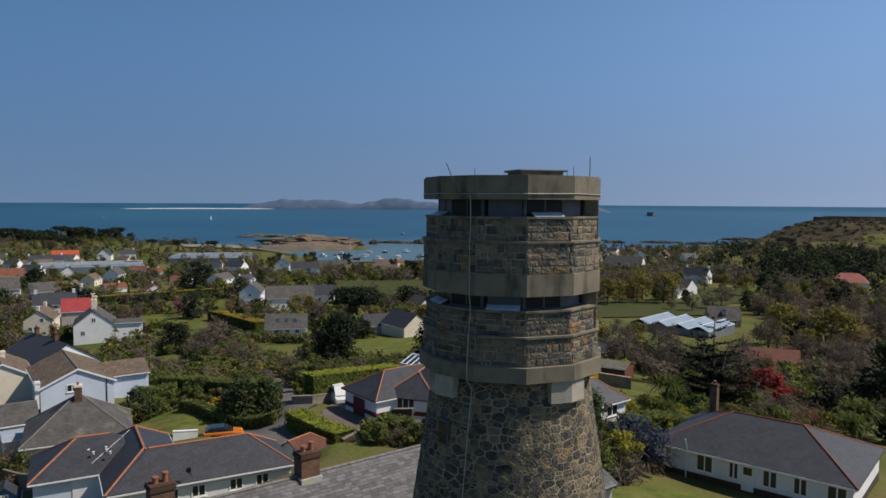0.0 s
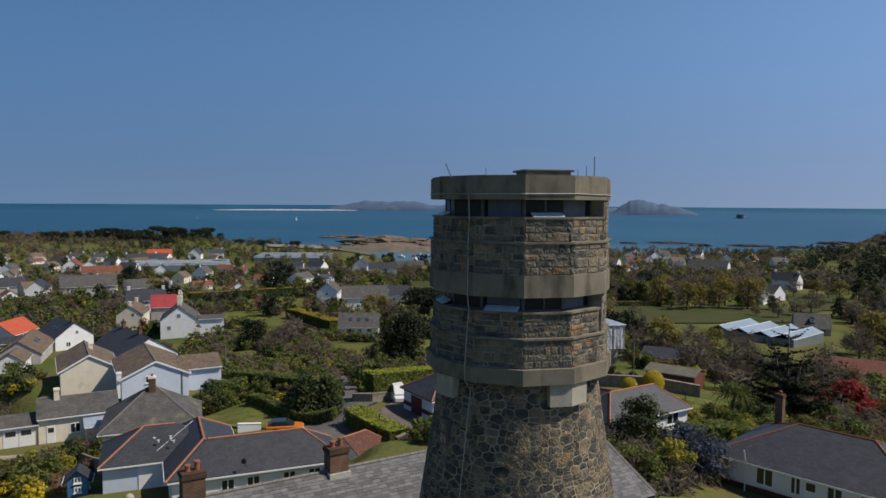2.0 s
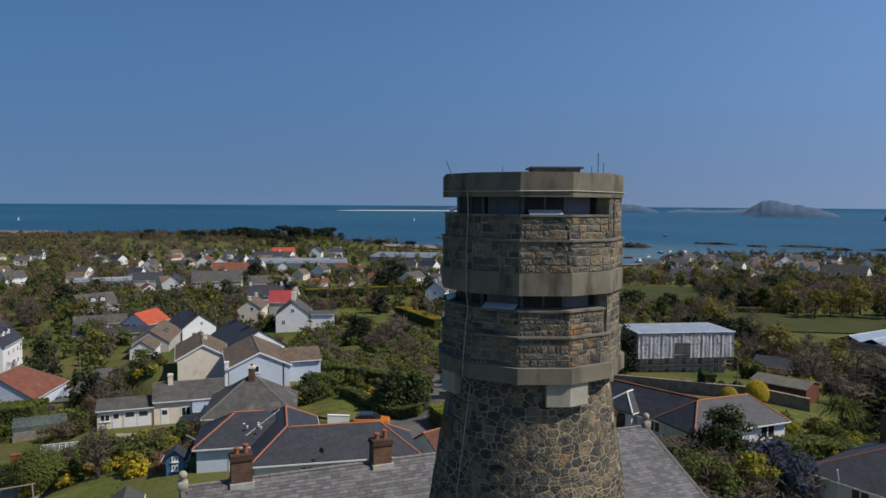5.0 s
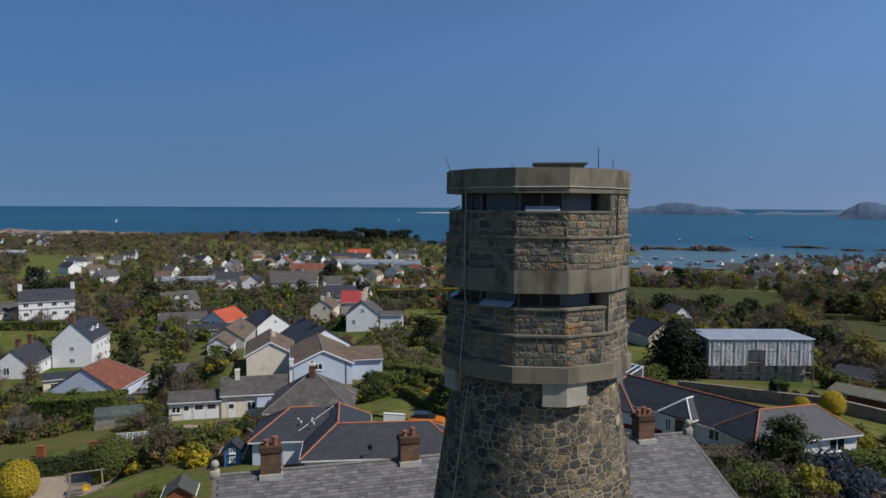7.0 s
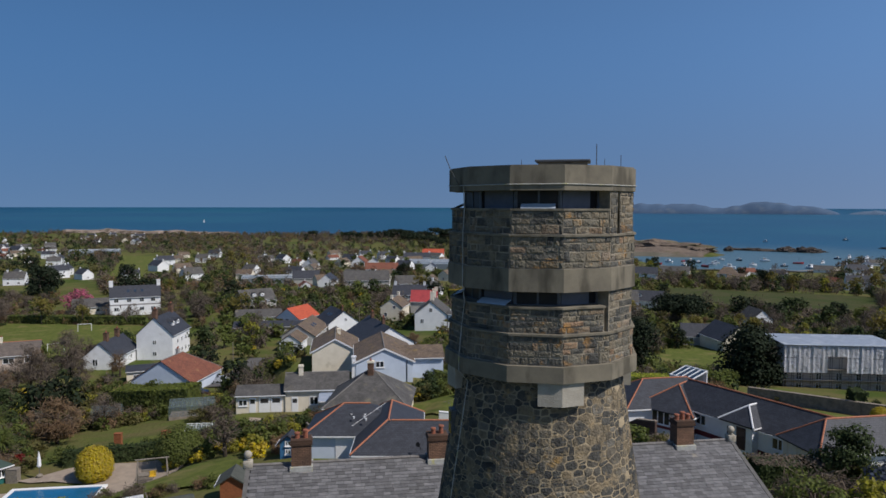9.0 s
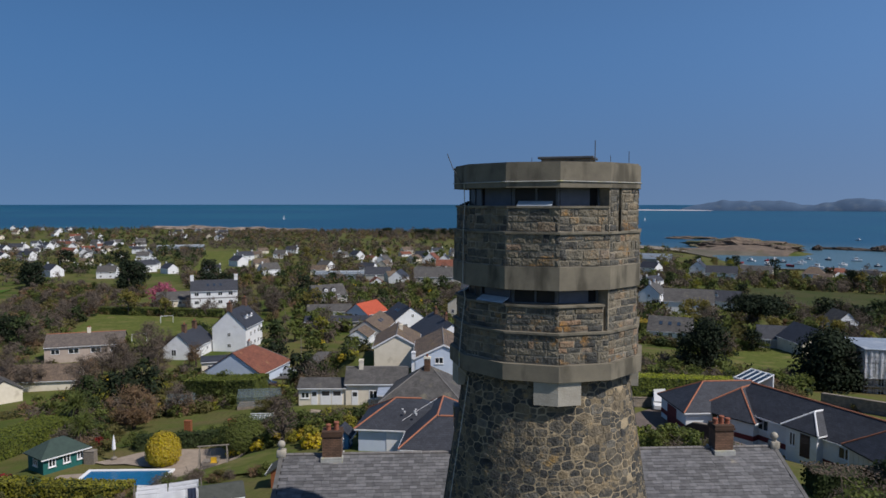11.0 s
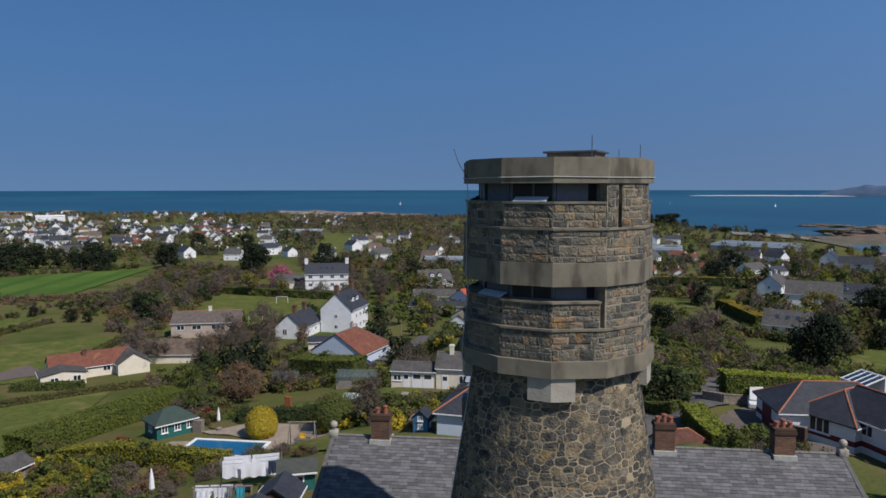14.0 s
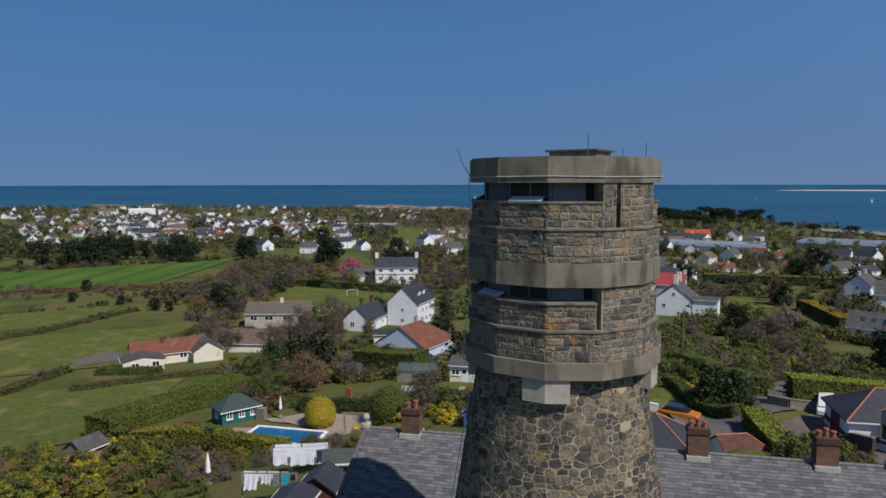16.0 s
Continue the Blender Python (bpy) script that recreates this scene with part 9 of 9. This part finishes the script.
stone_wall("dark boarded yard wall below the garages", [(-46.0, 38.1), (-38.9, 32.1)], 0.2, 1.4, M_WOODGREY)

# ---- garden things ----
line = thing("washing_line", "washing line strung between two timber posts", "washing line", -35.6, 7.3, G(-35.6, 7.3), 60)
for x in (-2.3, 2.3):
    part("post", tube(bmesh.new(), [(x, 0, -0.6), (x, 0, 2.3)], 0.05, 6), M_WOODGREY, line)
    part("crossbar", tube(bmesh.new(), [(x, -0.9, 2.2), (x, 0.9, 2.2)], 0.03, 5), M_WOODGREY, line)
for y in (-0.8, 0, 0.8):
    part("line", tube(bmesh.new(), [(-2.3, y, 2.2), (0, y, 2.1), (2.3, y, 2.2)], 0.01, 4), M_STEEL, line)


def cloth(label, u, v, w, h, material, seed, base=line, kind="bed_sheet"):
    """A hung cloth: draped over the line, rippling, with thickness."""
    bm = bmesh.new()
    nx, nz = 14, 8
    rows = []
    for i in range(nx + 1):
        rows.append([])
        for j in range(nz + 1):
            f = j / nz
            x = (i / nx - 0.5) * w * (1 - 0.04 * f)
            yy = 0.10 * math.sin(i * 1.1 + seed) * f - (0.38 + 0.2 * math.sin(seed * 3.1)) * h * f
            rows[-1].append(bm.verts.new((x, yy, -h * f * 0.9 + 0.05 * math.sin(i * 0.9 + seed) * f)))
    for i in range(nx):
        for j in range(nz):
            bm.faces.new((rows[i][j], rows[i + 1][j], rows[i + 1][j + 1], rows[i][j + 1]))
    r = bmesh.ops.solidify(bm, geom=bm.faces[:], thickness=0.012)
    m = base.matrix_basis @ pose(u, v, 2.14)
    return tagged(obj(kind, bm, material, None, "", True, m), label, "laundry")


M_CLOTH = thin_sheet(mat("white_cotton", (0.82, 0.83, 0.85), (0.76, 0.77, 0.8), 0.9, 2), 0.03)
for u, v, w, h, s in ((-1.1, 0.8, 2.1, 1.6, 0.4), (1.1, 0.8, 2.1, 1.7, 1.7), (-1.2, 0.0, 2.0, 1.3, 2.2), (1.0, 0.0, 2.0, 1.5, 3.3), (0.2, -0.8, 1.9, 1.1, 4.1)):
    cloth("white bed sheet drying on the line", u, v, w, h, M_CLOTH, s)
rack = thing("washing_line", "washing line on a rough timber frame by the sheds", "washing line", -29.6, 2.1, G(-29.6, 2.1), 52)
for x in (-1.9, 1.9):
    part("post", tube(bmesh.new(), [(x, 0, -0.6), (x, 0, 2.2)], 0.06, 6), M_WOODGREY, rack)
part("top_rail", tube(bmesh.new(), [(-2.0, 0, 2.2), (2.0, 0, 2.2)], 0.05, 6), M_WOODGREY, rack)
part("line", tube(bmesh.new(), [(-1.9, 0.5, 2.16), (0, 0.5, 2.1), (1.9, 0.5, 2.16)], 0.01, 4), M_STEEL, rack)
for u, v, w, h, s in ((-1.45, 0.5, 0.9, 0.9, 0.8), (-0.6, 0.5, 0.6, 0.6, 2.9), (0.2, 0.5, 0.8, 1.0, 1.4), (-1.2, 0.0, 0.9, 1.0, 4.4), (-0.2, 0.0, 0.7, 0.7, 3.6)):
    cloth("white washing on the timber frame", u, v, w, h, M_CLOTH, s, rack)
for u, v, w, h, s, m in ((1.0, 0.5, 0.5, 0.8, 0.5, mat("dusty_pink_cotton", (0.5, 0.32, 0.36), (0.44, 0.28, 0.32), 0.95, 4)), (1.6, 0.5, 0.4, 0.6, 2.0, mat("dark_cotton", (0.05, 0.05, 0.07), (0.04, 0.04, 0.055), 0.95, 4)), (0.5, 0.0, 0.4, 0.8, 1.1, mat("grey_cotton", (0.3, 0.31, 0.33), (0.25, 0.26, 0.28), 0.95, 4))):
    cloth("small garment drying on the timber frame", u, v, w, h, m, s, rack, "garment")
cloth("small turquoise cloth on the timber frame", 1.2, 0.0, 0.6, 0.7, mat("turquoise_towel", (0.06, 0.4, 0.5), (0.05, 0.34, 0.44), 0.95, 4), 2.2, rack, "towel")
cloth("dark jeans drying on the line", 1.6, -0.8, 0.6, 1.0, mat("denim", (0.05, 0.07, 0.13), (0.04, 0.055, 0.1), 0.95, 4), 1.9, kind="garment")


def parasol(x, y, z=None):
    p = thing("parasol", "closed white garden parasol on a base", "parasol", x, y, (G(x, y) if z is None else z))
    part("base", tube(bmesh.new(), [(0, 0, 0), (0, 0, 0.12), (0, 0, 0.3)], [0.35, 0.35, 0.06], 12), M_WOODGREY, p)
    part("pole", tube(bmesh.new(), [(0, 0, 0.25), (0, 0, 2.8)], 0.03, 6), M_STEEL, p)
    part("canopy", tube(bmesh.new(), [(0, 0, 1.0), (0, 0, 1.15), (0, 0, 2.0), (0, 0, 2.75)], [0.12, 0.22, 0.16, 0.04], 8), M_CLOTH, p)


parasol(-68.0, 19.5, -15.0)
parasol(-40.7, 1.4)
sw = thing("swing_frame", "timber A-frame garden swing with yellow seat", "swing", -48.2, 19.5, G(-48.2, 19.5), 50)
for x in (-1.4, 1.4):
    for y in (-1.0, 1.0):
        part("leg", tube(bmesh.new(), [(x, y, -0.3), (x * 0.9, 0, 2.3)], 0.06, 6), M_WOODGREY, sw)
part("top_beam", tube(bmesh.new(), [(-1.5, 0, 2.3), (1.5, 0, 2.3)], 0.07, 6), M_WOODGREY, sw)
part("seat", boxes((-0.3, 0.3, -0.15, 0.15, 0.6, 0.66), (-0.3, 0.3, 0.1, 0.15, 0.6, 1.1), bevel=0.01), mat("yellow_plastic", (0.6, 0.38, 0.03), (0.55, 0.33, 0.03), 0.4), sw)
for x in (-0.27, 0.27):
    part("rope", tube(bmesh.new(), [(x, 0, 0.64), (x, 0, 2.3)], 0.015, 4), M_STEEL, sw)


def table_set(x, y, rz, z=None):
    z = G(x, y) if z is None else z
    t = thing("garden_table", "weathered grey timber garden table", "table", x, y, z, rz)
    part("tabletop", boxes(*[(-0.9, 0.9, -0.5 + i * 0.2, -0.32 + i * 0.2, 0.7, 0.75) for i in range(5)]), M_WOODGREY, t)
    for sx in (-0.75, 0.75):
        for sy in (-0.38, 0.38):
            part("leg", boxes((sx - 0.04, sx + 0.04, sy - 0.04, sy + 0.04, 0, 0.7)), M_WOODGREY, t)
    for sy in (-0.95, 0.95):
        b = thing("garden_bench", "weathered grey timber garden bench", "bench", x, y, z, rz)
        b.matrix_basis = b.matrix_basis @ pose(0, sy, 0)
        part("seat", boxes((-0.8, 0.8, -0.2, 0.2, 0.42, 0.46)), M_WOODGREY, b)
        part("backrest", boxes((-0.8, 0.8, sy / 0.95 * 0.18 - 0.02, sy / 0.95 * 0.18 + 0.02, 0.55, 0.85)), M_WOODGREY, b)
        for sx in (-0.7, 0.7):
            part("leg", boxes((sx - 0.04, sx + 0.04, -0.18, 0.18, 0, 0.42)), M_WOODGREY, b)


table_set(-56.8, 24.9, 45, -14.95)
table_set(-54.2, 22.4, 30, -14.95)


def goal(x, y, rz):
    g = thing("goal", "small white football goal frame", "goal", x, y, G(x, y) + 0.4, rz)
    for sx in (-1.8, 1.8):
        part("post", tube(bmesh.new(), [(sx, 0, -0.5), (sx, 0, 1.9)], 0.07, 6), M_TRIM, g)
    part("crossbar", tube(bmesh.new(), [(-1.85, 0, 1.9), (1.85, 0, 1.9)], 0.07, 6), M_TRIM, g)


goal(-189.2, 97.6, 60)
goal(-164.2, 75.0, 60)
for x, y, h in ((11.4, 80.8, 6.0), (-102.2, 76.8, 7.5), (-57.0, 89.8, 7), (-118.6, 138.1, 7.5)):
    pl = thing("pole", "tall slim pale utility pole", "pole", x, y, G(x, y))
    part("shaft", tube(bmesh.new(), [(0, 0, -0.6), (0, 0, h)], [0.09, 0.06], 7), M_TRIM if x == 11.5 else M_WOODGREY, pl)
bins = [("orange timber compost bin", -68.0, 35.6, 1.0, 1.3, M_WOOD), ("green plastic water butt", -76.0, 34.0, 0.7, 1.1, M_GREENWOOD), ("orange timber trellis panel", -73.7, 32.6, 0.9, 1.7, M_WOOD), ("grey rabbit hutch on legs", -69.7, 17.6, 1.2, 1.5, M_WOODGREY)]
for label, x, y, w, h, m in bins:
    th = thing("garden_box", label + " in the garden", "garden box", x, y, G(x, y), 35)
    part("body", boxes(*[(-w / 2, w / 2, -w / 3, w / 3, i * h / 5, (i + 0.92) * h / 5) for i in range(5)]), m, th)
    part("lid", boxes((-w / 2 - 0.04, w / 2 + 0.04, -w / 3 - 0.04, w / 3 + 0.04, h, h + 0.05)), m, th)
lay_stones()
slate_roof(M_SLATE_PIECE, M_SLATE_BULK)
